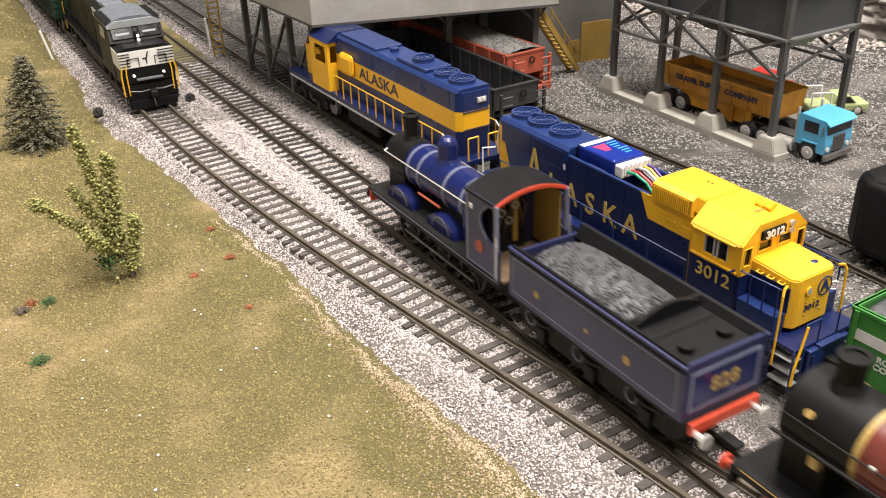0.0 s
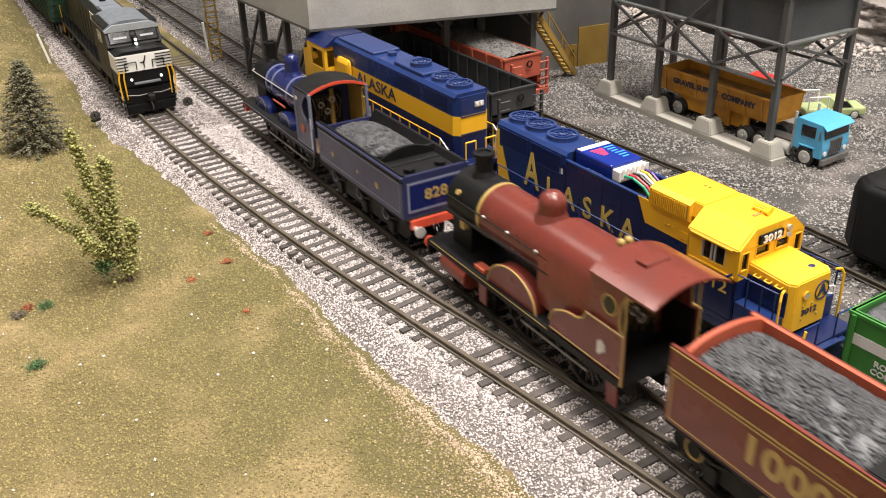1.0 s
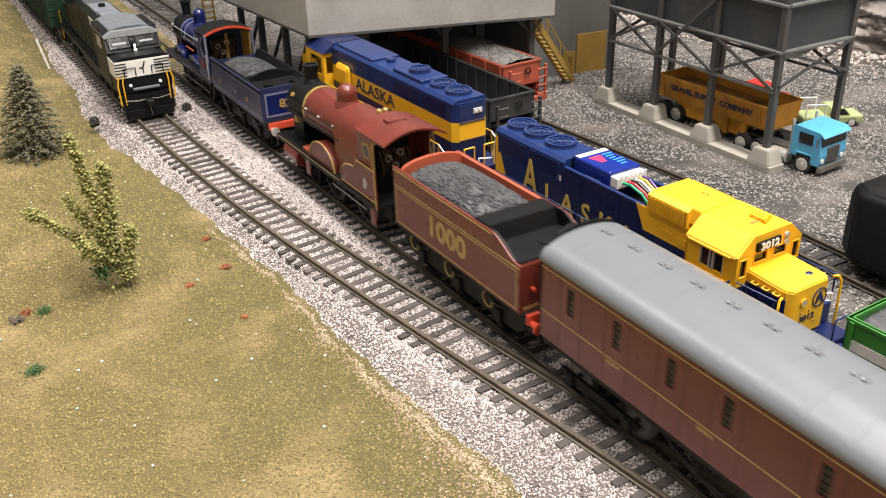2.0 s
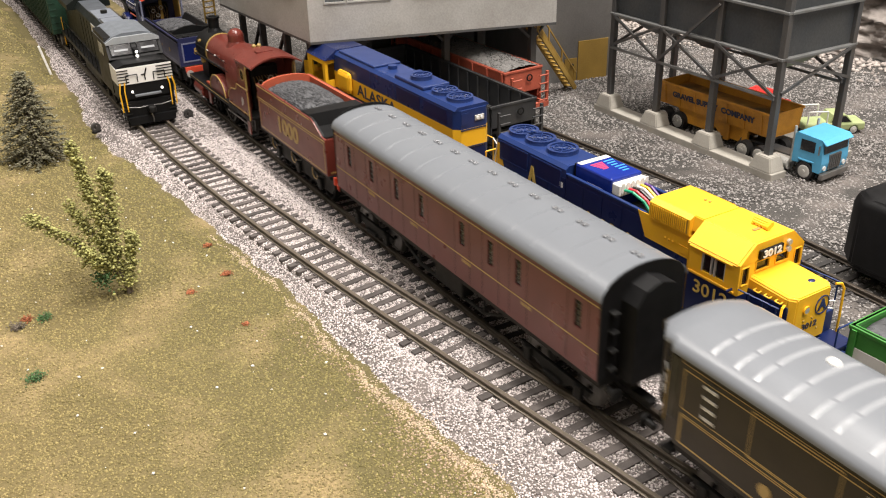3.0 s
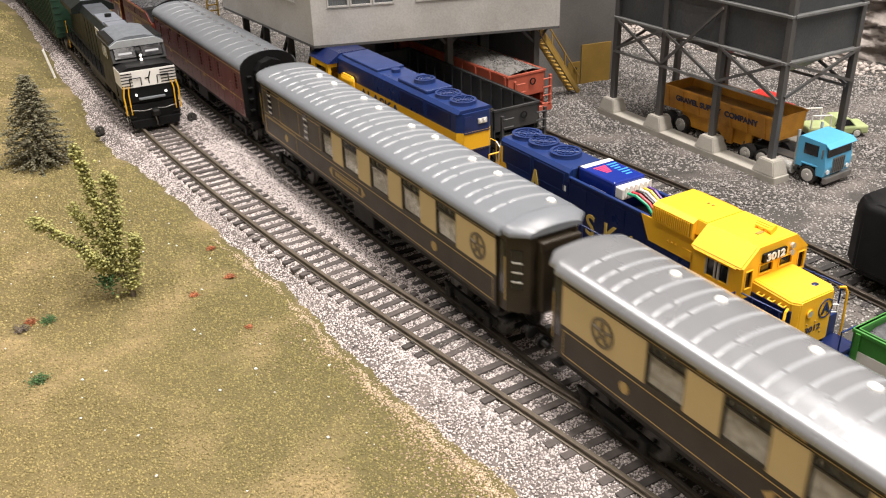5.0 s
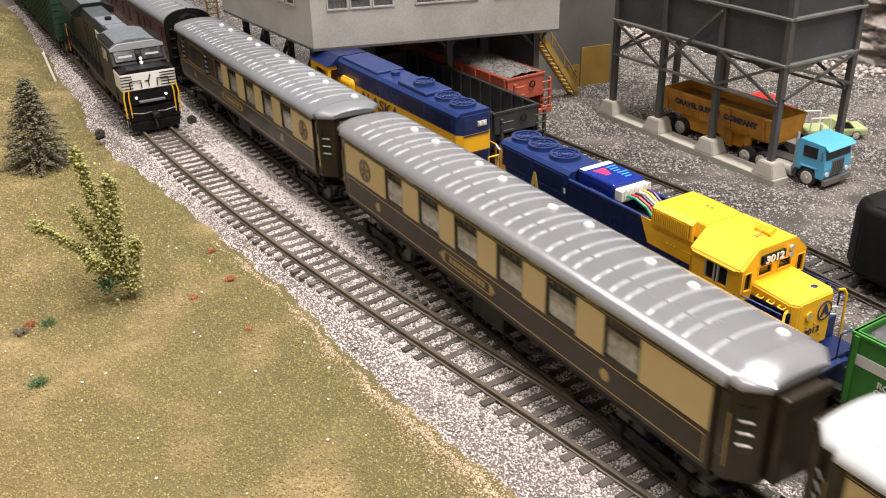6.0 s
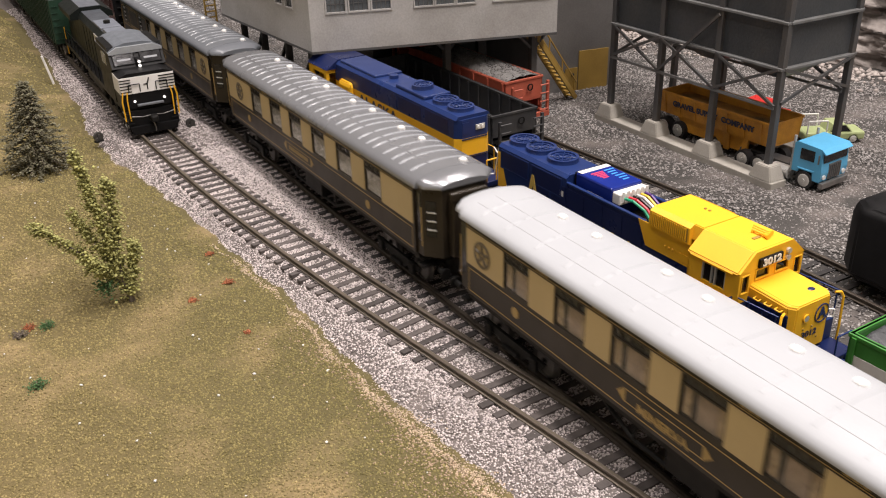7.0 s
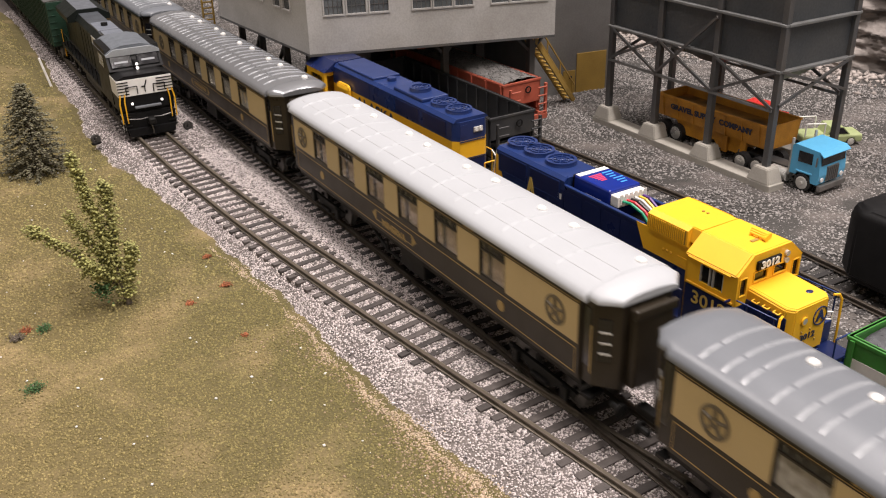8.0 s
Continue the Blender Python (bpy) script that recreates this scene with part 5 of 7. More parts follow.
def yellow_cab_diesel():
    """Blue and yellow road switcher; nose at local y = -86, hood end at +86."""
    e = thing("diesel_engine", "blue diesel engine with a yellow cab and open hood", "diesel locomotive", mm(58.6, -60, 0, 0, 0, 1.3), "diesel engines")
    part("frame", box(bmx(), -16.5, 16.5, -84.2, 94, 15.5, 18.2, 0.4), DBLUE, e)
    part("sill", box(bmx(), -16.9, 16.9, -84, 84, 13, 15.6), DBLUE, e)
    part("fuel_tank", box(bmx(), -13, 13, -20, 20, 4, 14, 2.0), CHASSIS, e)
    for y in (-60, 60):
        truck_frame(e, y)
    bm = bmx()
    w = 10.4
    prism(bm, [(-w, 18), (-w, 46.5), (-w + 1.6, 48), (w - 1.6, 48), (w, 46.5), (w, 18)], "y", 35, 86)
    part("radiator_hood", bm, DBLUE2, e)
    bm = bmx()
    box(bm, -w, -w + 1.2, -14, 35, 18, 44.5, 0.3)
    box(bm, w - 1.2, w, -14, 35, 18, 44.5, 0.3)
    box(bm, -w + 1.2, w - 1.2, -14, 35, 18, 34)
    part("long_hood", bm, DBLUE, e, "blue hood shell with its roof taken off")
    for s in (-1, 1):
        for a, b in ((62, 84), (38, 60)):
            bm = bmx()
            x = s * w
            box(bm, *sorted((x, x + s * 0.2)), a, b, 36.5, 45.6)
            sc = part("radiator_screen", bm, DBLUE, e)
            gold_frame(sc, x + s * 0.2, a, b, 36.5, 45.6, DBLUE2, 0.6, "screen_frame")
        for k in range(6):
            y = -8 + k * 12
            part("hood_door", box(bmx(), *sorted((s * w, s * (w + 0.15))), y - 5, y + 5, 20, 42.5), DBLUE, e)
        part("hood_lip", box(bmx(), *sorted((s * (w - 1.3), s * (w + 0.3))), -14, 35, 44.2, 45.3, 0.3), DBLUE2, e)
    for y in (80, 67, 51):
        radiator_fan(e, 0.5, y, 47.6, 7.4, DBLUE2)
    # yellow flashes
    for s in (-1, 1):
        bm = bmx()
        prism(bm, [(86.2, 18), (75, 18), (80.5, 32), (84.5, 44), (86.2, 44)], "x", *sorted((s * w, s * (w + 0.18))))
        part("flash", bm, DYELLOW, e)
        bm = bmx()
        prism(bm, [(-10.3, 45.2), (-15.3, 35.2), (-43, 35.0), (-43, 45.2)], "x", *sorted((s * w, s * (w + 0.35))))
        part("flash", bm, DYELLOW, e)
        for k in range(3):
            part("bolt_head", ball(bmx(), (s * (w + 0.4), -26 - 2.0 * k, 39.2), 0.5), DYELLOW, e)
        part("small_hatch", box(bmx(), *sorted((s * (w + 0.3), s * (w + 0.6))), -41.5, -33.5, 36.4, 39.6, 0.1), DYELLOW, e)
    part("hood_end_stripe", box(bmx(), -w, w, 86, 86.3, 18, 44), DYELLOW, e)
    # equipment bay, battery pack and wires
    part("bay_floor", box(bmx(), -9, 9, -14, 34, 34, 36), CHASSIS, e)
    # hood under the yellow roof
    bm = bmx()
    prism(bm, [(-10.4, 18), (-10.4, 44), (-12, 45.5), (-12, 51.6), (-9.6, 53), (9.6, 53), (12, 51.6), (12, 45.5), (10.4, 44), (10.4, 18)], "y", -38.5, -17.5)
    part("blower_duct", bm, DYELLOW, e)
    part("duct_lip", box(bmx(), -9.4, 9.4, -17.5, -16.6, 48, 52.6, 0.3), DYELLOW, e)
    for s in (-1, 1):
        part("blower_side", box(bmx(), *sorted((s * 10.2, s * 10.55)), -44, -14, 18, 35.2), DBLUE, e)
        for k in range(19):
            y = -37.0 + k * 0.98
            part("louvre", box(bmx(), *sorted((s * 12, s * 12.45)), y, y + 0.5, 45.9, 51.2), DYELLOW, e)
        gold_frame(e, s * 12.05, -38.4, -17.8, 45.2, 51.8, DYELLOW, 0.5, "grille_frame")
        # the shade between the louvres is put into this darker ochre sheet
        part("grille_back", box(bmx(), *sorted((s * 11.9, s * 12.08)), -37.6, -18.4, 45.8, 51.3), OCHRE, e, "ochre grille backing coloured to stand for shade")
    # cab
    cab = new("cab")
    cab.parent = e
    bm = bmx()
    eave, top = 46.6, 53.2
    prism(bm, [(-17.2, eave - 0.7), (-17.2, eave), (-9.6, top), (9.6, top), (17.2, eave), (17.2, eave - 0.7)], "y", -66.6, -43)
    prism(bm, [(-10.6, 47), (-9.6, top - 0.1), (9.6, top - 0.1), (10.6, 47)], "y", -43, -38)
    bmesh.ops.bevel(bm, geom=bm.edges[:], offset=0.35, segments=2, affect="EDGES")
    part("cab_roof", bm, DYELLOW, cab, "bright yellow faceted cab roof")
    bm = bmx()
    for yy in (-31, -33.2):
        box(bm, 3.2, 4.2, yy - 0.4, yy + 0.4, 52.9, 53.5, 0.1)
    part("lifting_lug", bm, OCHRE, cab)
    for s in (-1, 1):
        part("rain_gutter", box(bmx(), *sorted((s * 17.1, s * 17.7)), -64.5, -44.5, eave - 1.1, eave - 0.5, 0.2), DYELLOW, cab)
        holes = [(-61, -50, 37.6, 44.6)]
        cs = part("cab_side", grid_wall(bmx(), lambda y, z, o, s=s: (s * (16.6 - o), y, z), -66.2, -43.2, 34.6, 46.0, holes, 1.0), DYELLOW, cab)
        part("cab_side_lower", box(bmx(), *sorted((s * 15.4, s * 16.6)), -67, -43.2, 18.2, 34.6), DBLUE, cab)
        part("armrest", box(bmx(), *sorted((s * 16.6, s * 17.3)), -66, -44.5, 35.2, 36.0, 0.2), DYELLOW, cs)
        part("side_window", box(bmx(), *sorted((s * 15.7, s * 15.9)), -61.4, -49.6, 37.2, 45), DARKGLASS, cs)
        bm = bmx()
        for ya, yb in ((-56.6, -55.7), (-54.9, -54.1), (-61.0, -60.5), (-50.6, -50.0)):
            box(bm, *sorted((s * 15.9, s * 16.5)), ya, yb, 37.6, 44.6)
        part("window_frame", bm, SILVER, cs)
        lettering("3012", 7.2, LETTER, cab, face_left(-16.75, -55.5, 30.2) if s < 0 else face_right(16.75, -55.5, 30.2), 1.15, "cream yellow numerals", bold=0.08)
        part("rear_wall", box(bmx(), *sorted((s * 10, s * 16.6)), -44, -43.2, 18.2, 46.4), DYELLOW, cab)
        part("mirror", box(bmx(), *sorted((s * 17, s * 20)), -65.6, -65.0, 36.4, 37.4, 0.2), DBLUE, cab)
    holes = [(-15.4, -11.9, 38.2, 45.2), (-8.6, -1.6, 42.2, 46.0), (1.6, 8.6, 42.2, 46.0), (11.9, 15.4, 38.2, 45.2)]
    bm = grid_wall(bmx(), lambda x, z, o: (x, -67.2 + o, z), -16.6, 16.6, 34.6, 46.6, holes, 1.0)
    front = part("cab_front", bm, DYELLOW, cab)
    part("cab_gable", prism(bmx(), [(-16.8, 46.6), (-9.6, top), (9.6, top), (16.8, 46.6)], "y", -67.4, -66.4), DYELLOW, cab)
    for a, b, c2, d in holes:
        part("windshield", box(bmx(), a - 0.2, b + 0.2, -66.6, -66.4, c2 - 0.2, d + 0.2), DARKGLASS, front)
        bm = bmx()
        for p, q in (((a, c2), (b, c2)), ((b, c2), (b, d)), ((b, d), (a, d)), ((a, d), (a, c2))):
            rod(bm, (p[0], -67.3, p[1]), (q[0], -67.3, q[1]), 0.3, n=6)
        part("window_gasket", bm, DYELLOW, front)
    part("cab_front_lower", box(bmx(), -16.6, 16.6, -67.2, -66.2, 18.2, 34.6), DBLUE, cab)
    part("number_board", box(bmx(), -8.4, 3.6, -68.6, -67.4, 47.0, 50.6, 0.4), BLACK, cab)
    lettering("3012", 3.8, WHITE, cab, face_front(-2.4, -68.75, 48.8), 1.25, "white numerals on a black board", bold=0.16)
    bm = bmx()
    rod(bm, (7.2, -67.4, 49.6), (7.2, -68.4, 49.6), 1.1, n=16)
    rod(bm, (7.2, -67.4, 46.9), (7.2, -68.4, 46.9), 1.1, n=16)
    part("cab_headlight", bm, SILVER, cab)
    part("seat", box(bmx(), -12, -6, -60, -50, 18.2, 38, 0.8), INSIDE, cab)
    bm = bmx()
    for k, x in enumerate((2.0, 3.6, 5.2)):
        pipe(bm, [(x, -60, 54.2), (x, -55 + k, 54.2)], 0.5, 8)
        rod(bm, (x, -60, 54.2), (x, -62.4 + k * 0.6, 54.2), 0.55, 1.0, 10)
    for yy in (-58.5, -55.5):
        box(bm, 1.2, 6.0, yy - 0.3, yy + 0.3, 53.0, 54.0)
    part("air_horn", bm, DYELLOW, cab)
    part("antenna_plate", box(bmx(), -2.5, 1.0, -60, -58.6, 53.1, 53.6, 0.2), OCHRE, cab)
    # low nose
    bm = bmx()
    rows = []
    for y, x, z, g in ((-66.8, 10.8, 41.2, 0.9), (-83.6, 10.8, 40.2, 0.9), (-86.2, 8.6, 39.9, 0.8)):
        rows.append([bm.verts.new(v) for v in ((-x, y, 20.2), (-x, y, z - g), (-x + g, y, z), (x - g, y, z), (x, y, z - g), (x, y, 20.2))])
    for p, q in zip(rows[:-1], rows[1:]):
        for i in range(6):
            bm.faces.new((p[i], p[(i + 1) % 6], q[(i + 1) % 6], q[i]))
    bm.faces.new(rows[0])
    bm.faces.new(rows[-1][::-1])
    bmesh.ops.recalc_face_normals(bm, faces=bm.faces[:])
    bmesh.ops.bevel(bm, geom=bm.edges[:], offset=0.4, segments=2, affect="EDGES")
    part("nose", bm, DYELLOW, e)
    bm = rod(bmx(), (-3.6, -86.1, 34.2), (-3.6, -86.9, 34.2), 1.2, n=16)
    part("headlight", bm, SILVER, e)
    part("headlight_ring", ring(bmx(), (-3.6, -86.6, 34.2), (0, 1, 0), 1.2, 1.6, 0.6, 20), DYELLOW, e)
    bm = ring(bmx(), (5.0, -86.4, 33.6), (0, 1, 0), 3.3, 3.7, 0.3, 28)
    part("emblem_ring", bm, DBLUE2, e)
    lettering("A", 6, DBLUE2, e, face_front(5.0, -86.5, 33.6), 1.0, "blue letter inside a ring", bold=0.2)
    lettering("3012", 3.3, LETTER_DARK, e, face_front(-0.6, -86.45, 27.2), 1.25, "small dark numerals", bold=0.05)
    for x, z in ((-4, 29.8), (0.5, 29.8), (-4, 24.6), (4, 24.6)):
        part("rivet", ball(bmx(), (x, -86.3, z), 0.4), OCHRE, e)
    part("nose_cap", ball(bmx(), (5.2, -80.5, 40.3), 1.6, 1.2, 0.4), DBLUE, e)
    part("nose_grab", pipe(bmx(), [(8.4, -86.4, 31), (10.0, -87.6, 31), (10.0, -87.6, 34), (8.4, -86.4, 34)], 0.3), WHITE, e)
    for k in range(3):
        y = -70.5 - 4.6 * k
        part("nose_step", pipe(bmx(), [(-10.6, y, 37.6), (-12.2, y, 37.4), (-12.2, y - 2.2, 37.3), (-10.6, y - 2.2, 37.5)], 0.28), DYELLOW, e)
    # front platform
    part("front_deck", box(bmx(), -16.4, 16.4, -94, -84, 16.8, 18.6, 0.3), DBLUE, e)
    for s in (-1, 1):
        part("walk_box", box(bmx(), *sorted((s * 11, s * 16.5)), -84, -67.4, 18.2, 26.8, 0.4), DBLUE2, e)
        part("rail_panel", box(bmx(), *sorted((s * 10.9, s * 11.3)), -84.5, -67.4, 26.8, 36.4), DBLUE, e)
        for y in (-72, -78, -83.6):
            part("stanchion", rod(bmx(), (s * 16.2, y, 26), (s * 16.2, y, 38), 0.35, n=6), DBLUE2, e)
        part("walk_rail", pipe(bmx(), [(s * 16.2, -67.4, 37.4), (s * 16.2, -84.6, 38)], 0.35), DBLUE2, e)
        steps(e, s * 16.5, -89.4, 2, 18, DBLUE2, SILVER)
        steps(e, s * 16.5, 89, 4, 18, DBLUE, SILVER)
        part("handrail", pipe(bmx(), [(s * 16.9, -86, 9), (s * 16.9, -86.2, 24), (s * 16.6, -86.0, 36), (s * 15.6, -85.4, 38.2), (s * 13.4, -84.6, 38.4)], 0.5), DYELLOW, e)
        part("handrail", pipe(bmx(), [(s * 17.2, -95, 5), (s * 16.8, -95, 12), (s * 14.6, -95, 20), (s * 13.0, -95, 27.5)], 0.5), DYELLOW, e)
        part("handrail", pipe(bmx(), [(s * 12.6, -94, 18.4), (s * 12.6, -94, 27.6), (s * 5, -94, 27.6), (s * 5, -94, 18.4)], 0.34), DBLUE2, e)
        part("handrail", pipe(bmx(), [(s * 15.8, 93, 18), (s * 15.8, 93, 31), (s * 10, 90, 31), (s * 10, 86, 46)], 0.36), WHITE, e)
        handrail_run(e, s * 16.2, [-42, -22, -2, 18, 38, 58, 78], 18, 30, DBLUE2)
        for k, ch in enumerate("LASKA"):
            y = 44.5 - 12.6 * k
            lettering(ch, 13.6, LETTER, e, face_left(-w - 0.4, y, 27.6) if s < 0 else face_right(w + 0.4, y if s < 0 else 4 + 12.6 * k, 27.6), 1.0, "yellow letter of the road name", bold=0.18)
        lettering("A", 24, LETTER, e, face_left(-w - 0.4, 58.4, 31.2) if s < 0 else face_right(w + 0.4, -9, 31.2), 0.66, "large yellow letter of the road name", bold=0.4)
    part("hood_label", box(bmx(), -w - 0.2, -w, 36.6, 39, 37.6, 40.2), WHITE, e)
    part("pilot", box(bmx(), -10.5, 10.5, -96, -93.6, 4, 17, 0.5), DBLUE2, e)
    part("cab_signal_conduit", pipe(bmx(), [(-9, -96.2, 15), (-9, -96.8, 8), (-4, -97, 6)], 0.5), DBLUE, e)
    part("coupler", box(bmx(), -2, 2, -103, -95, 8, 12, 0.8), CHASSIS, e)
    part("coupler", box(bmx(), -2, 2, 94, 98, 8, 12, 0.8), CHASSIS, e)
    part("brake_hoses", pipe(bmx(), [(9, -96.2, 14), (9.4, -98, 9), (9, -97, 6)], 0.5), WHITE, e)
    part("drop_step", box(bmx(), -6, 6, -96.6, -94, 17, 18, 0.2), DBLUE2, e)
    return e


yellow_cab_diesel()


def battery_pack():
    b = thing("battery_pack", "blue shrink-wrapped battery pack with a white plug", "battery", mm(60.3, -38.5, 34.4, 0, 0, 1.3))
    part("wrap", box(bmx(), -8.6, 8.6, -11, 12.5, 0, 15.2, 0.9), material("wrap_blue", (0.010, 0.026, 0.22), 0.18, var=0.1, size=8, bump=0.02), b, "glossy blue printed wrap")
    part("end_cap", box(bmx(), -8.7, 8.7, 11.4, 12.9, 0.4, 15.0, 0.5), BLACK, b, "black end of the pack")
    part("white_band", box(bmx(), -8.2, 8.2, 8.6, 11.6, 15.15, 15.32), WHITE, b)
    bm = bmx()
    for k in range(5):
        box(bm, -5.5 + 0.4 * k, 1.2 - 0.5 * k, 5.4 - 1.5 * k, 6.4 - 1.5 * k, 15.15, 15.3)
    part("print_bars", bm, material("print_red", (0.6, 0.05, 0.12), 0.4, bump=0), b, "red printed bars")
    bm = bmx()
    for k in range(6):
        box(bm, 2.0, 7.4 - (k % 3), 5.6 - 2.4 * k, 6.5 - 2.4 * k, 15.15, 15.3)
    part("print_bars", bm, material("print_cyan", (0.05, 0.30, 0.75), 0.4, bump=0), b, "light blue printed bars")
    bm = bmx()
    for k in range(3):
        box(bm, -8.75, -8.6, -6, 6 - k, 4 + 2.2 * k, 4.8 + 2.2 * k)
    part("print_bars", bm, SILVER, b, "tiny pale print on the side")
    plug = part("plug", box(bmx(), -8.2, 8.2, -15.6, -11, 8.8, 13.8, 0.5), WHITE, b, "white plastic balance plug")
    bm = bmx()
    for k in range(6):
        box(bm, -7 + k * 2.6, -5.6 + k * 2.6, -16, -15.6, 10, 14.6)
    part("plug_keys", bm, WHITE, plug)
    for k, col in enumerate(((0.01, 0.30, 0.16), (0.62, 0.03, 0.05), (0.02, 0.02, 0.02), (0.75, 0.73, 0.7), (0.72, 0.5, 0.05), (0.10, 0.04, 0.22))):
        x = -5.5 + k * 2.3
        pts = [(x, -15.8, 11.5), (x * 0.9, -20, 11.8), (x * 0.75 + 1, -25, 9.0), (x * 0.6 + 1, -30, 4.0), (x * 0.5, -33, 1.5)]
        part("wire", pipe(bmx(), pts, 0.62, 7), material("wire_colour", col, 0.4, bump=0), b)
    return b


battery_pack()


def banded_diesel():
    """Blue diesel with a yellow waist band; its long hood ends at local y = -100 and its cab stands far off."""
    e = thing("diesel_engine", "blue diesel engine with a yellow band and railings", "diesel locomotive", mm(44.6, 149, 1.5, 0, 0, 1.6) @ Matrix.Diagonal((1, 1, 1.08, 1)), "diesel engines")
    part("frame", box(bmx(), -16.5, 16.5, -107, 96, 15.5, 18.2, 0.4), DBLUE, e)
    part("sill_line", box(bmx(), -16.8, 16.8, -104, 94, 14.6, 15.6), SILVER, e)
    part("fuel_tank", box(bmx(), -13, 13, -20, 20, 4, 14, 2.0), CHASSIS, e)
    for y in (-66, 62):
        truck_frame(e, y)
    w = 10.4
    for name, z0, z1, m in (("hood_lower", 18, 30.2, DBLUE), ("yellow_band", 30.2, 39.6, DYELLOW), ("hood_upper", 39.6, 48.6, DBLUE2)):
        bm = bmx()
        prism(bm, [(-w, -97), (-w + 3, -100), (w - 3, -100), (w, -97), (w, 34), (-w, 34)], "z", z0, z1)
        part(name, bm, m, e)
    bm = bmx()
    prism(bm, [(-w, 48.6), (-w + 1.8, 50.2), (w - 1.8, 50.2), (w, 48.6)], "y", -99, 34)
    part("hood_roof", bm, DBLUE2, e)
    bm = bmx()
    box(bm, -8.2, 8.2, -66, -36, 50, 52.0, 0.6)
    part("brake_hatch", bm, DBLUE2, e)
    box(bm := bmx(), -8.8, 8.8, -14, 30, 50, 51.4, 0.6)
    part("roof_hatch", bm, DBLUE2, e)
    radiator_fan(e, 0, -74, 49.6, 7, DBLUE2)
    radiator_fan(e, 0, -88, 49.6, 7, DBLUE2)
    radiator_fan(e, 0, -51, 51.6, 6, DBLUE2)
    rod(bm := bmx(), (0, -20, 50), (0, -20, 52), 2.6, n=14)
    part("exhaust", bm, DBLUE2, e)
    for s in (-1, 1):
        for y in (-92, -68, -40, -12):
            part("panel_seam", box(bmx(), *sorted((s * w, s * (w + 0.15))), y, y + 0.4, 40.2, 48), DBLUE2, e)
        bm = bmx()
        for a, b in ((-66, -42), (-92, -70)):
            box(bm, *sorted((s * w, s * (w + 0.2))), a, b, 41, 47.6)
        part("radiator_screen", bm, DBLUE, e)
        lettering("ALASKA", 8.6, LETTER_DARK, e, face_left(-w - 0.2, -18, 34.9) if s < 0 else face_right(w + 0.2, -25, 34.9), 1.45, "dark blue road name on the yellow band", bold=0.1)
        ys = [-94 + 10 * i for i in range(13)]
        handrail_run(e, s * 16.2, ys, 18, 29.5, DYELLOW)
        part("handrail", pipe(bmx(), [(s * 16.2, -94, 29.5), (s * 15.8, -104, 24), (s * 15.8, -106, 12)], 0.36), WHITE, e)
        steps(e, s * 16.5, -100.5, 4, 18, DBLUE, SILVER)
        part("yellow_hood_bulge", box(bmx(), *sorted((s * 10, s * 13.4)), 10, 26, 31, 42.5, 2.4), DYELLOW, e)
    bm = bmx()
    for x in (-6, 6):
        pipe(bm, [(x - 3, -106.4, 18), (x - 3, -106.4, 29), (x + 3, -106.4, 29), (x + 3, -106.4, 18)], 0.4)
    part("end_railing", bm, DYELLOW, e)
    part("end_lamp", box(bmx(), 0.5, 6.0, -100.8, -100, 42.8, 45.4, 0.3), SILVER, e)
    for x in (2.0, 4.5):
        part("lamp_lens", rod(bmx(), (x, -100.8, 44.1), (x, -101.2, 44.1), 0.8, n=12), WHITE, e)
    part("end_band_line", box(bmx(), -7.6, 7.6, -100.4, -100, 38.9, 39.5), LETTER_DARK, e)
    part("end_band_line", box(bmx(), -7.6, 7.6, -100.4, -100, 30.4, 31.0), LETTER_DARK, e)
    part("end_door", box(bmx(), -7.2, -3.2, -100.3, -100, 41.6, 47.2, 0), DBLUE2, e)
    cab = new("cab")
    cab.parent = e
    bm = bmx()
    for s in (-1, 1):
        box(bm, *sorted((s * 15.6, s * 16.6)), 34, 37, 18, 46)
        box(bm, *sorted((s * 15.6, s * 16.6)), 52, 58, 18, 46)
        box(bm, *sorted((s * 15.6, s * 16.6)), 37, 52, 18, 33)
        box(bm, *sorted((s * 15.6, s * 16.6)), 37, 52, 43, 46)
    for y0 in (34, 57):
        box(bm, -15.6, 15.6, y0, y0 + 1, 18, 34)
        box(bm, -15.6, 15.6, y0, y0 + 1, 43.5, 46)
        for x in (-15.6, -8, 7, 14.6):
            box(bm, x, x + 1, y0, y0 + 1, 34, 43.5)
    part("cab_shell", bm, DYELLOW, cab)
    prism(bm := bmx(), [(-17, 45.8), (-9, 51), (9, 51), (17, 45.8)], "y", 32.5, 59.5)
    part("cab_roof", bm, DBLUE, cab)
    part("cab_floor", box(bmx(), -15, 15, 35, 57, 18, 19), INSIDE, cab)
    prism(bm := bmx(), [(-9.8, 18.2), (-9.8, 36), (9.8, 36), (9.8, 18.2)], "y", 58, 80)
    part("nose", bm, DYELLOW, e)
    return e


banded_diesel()


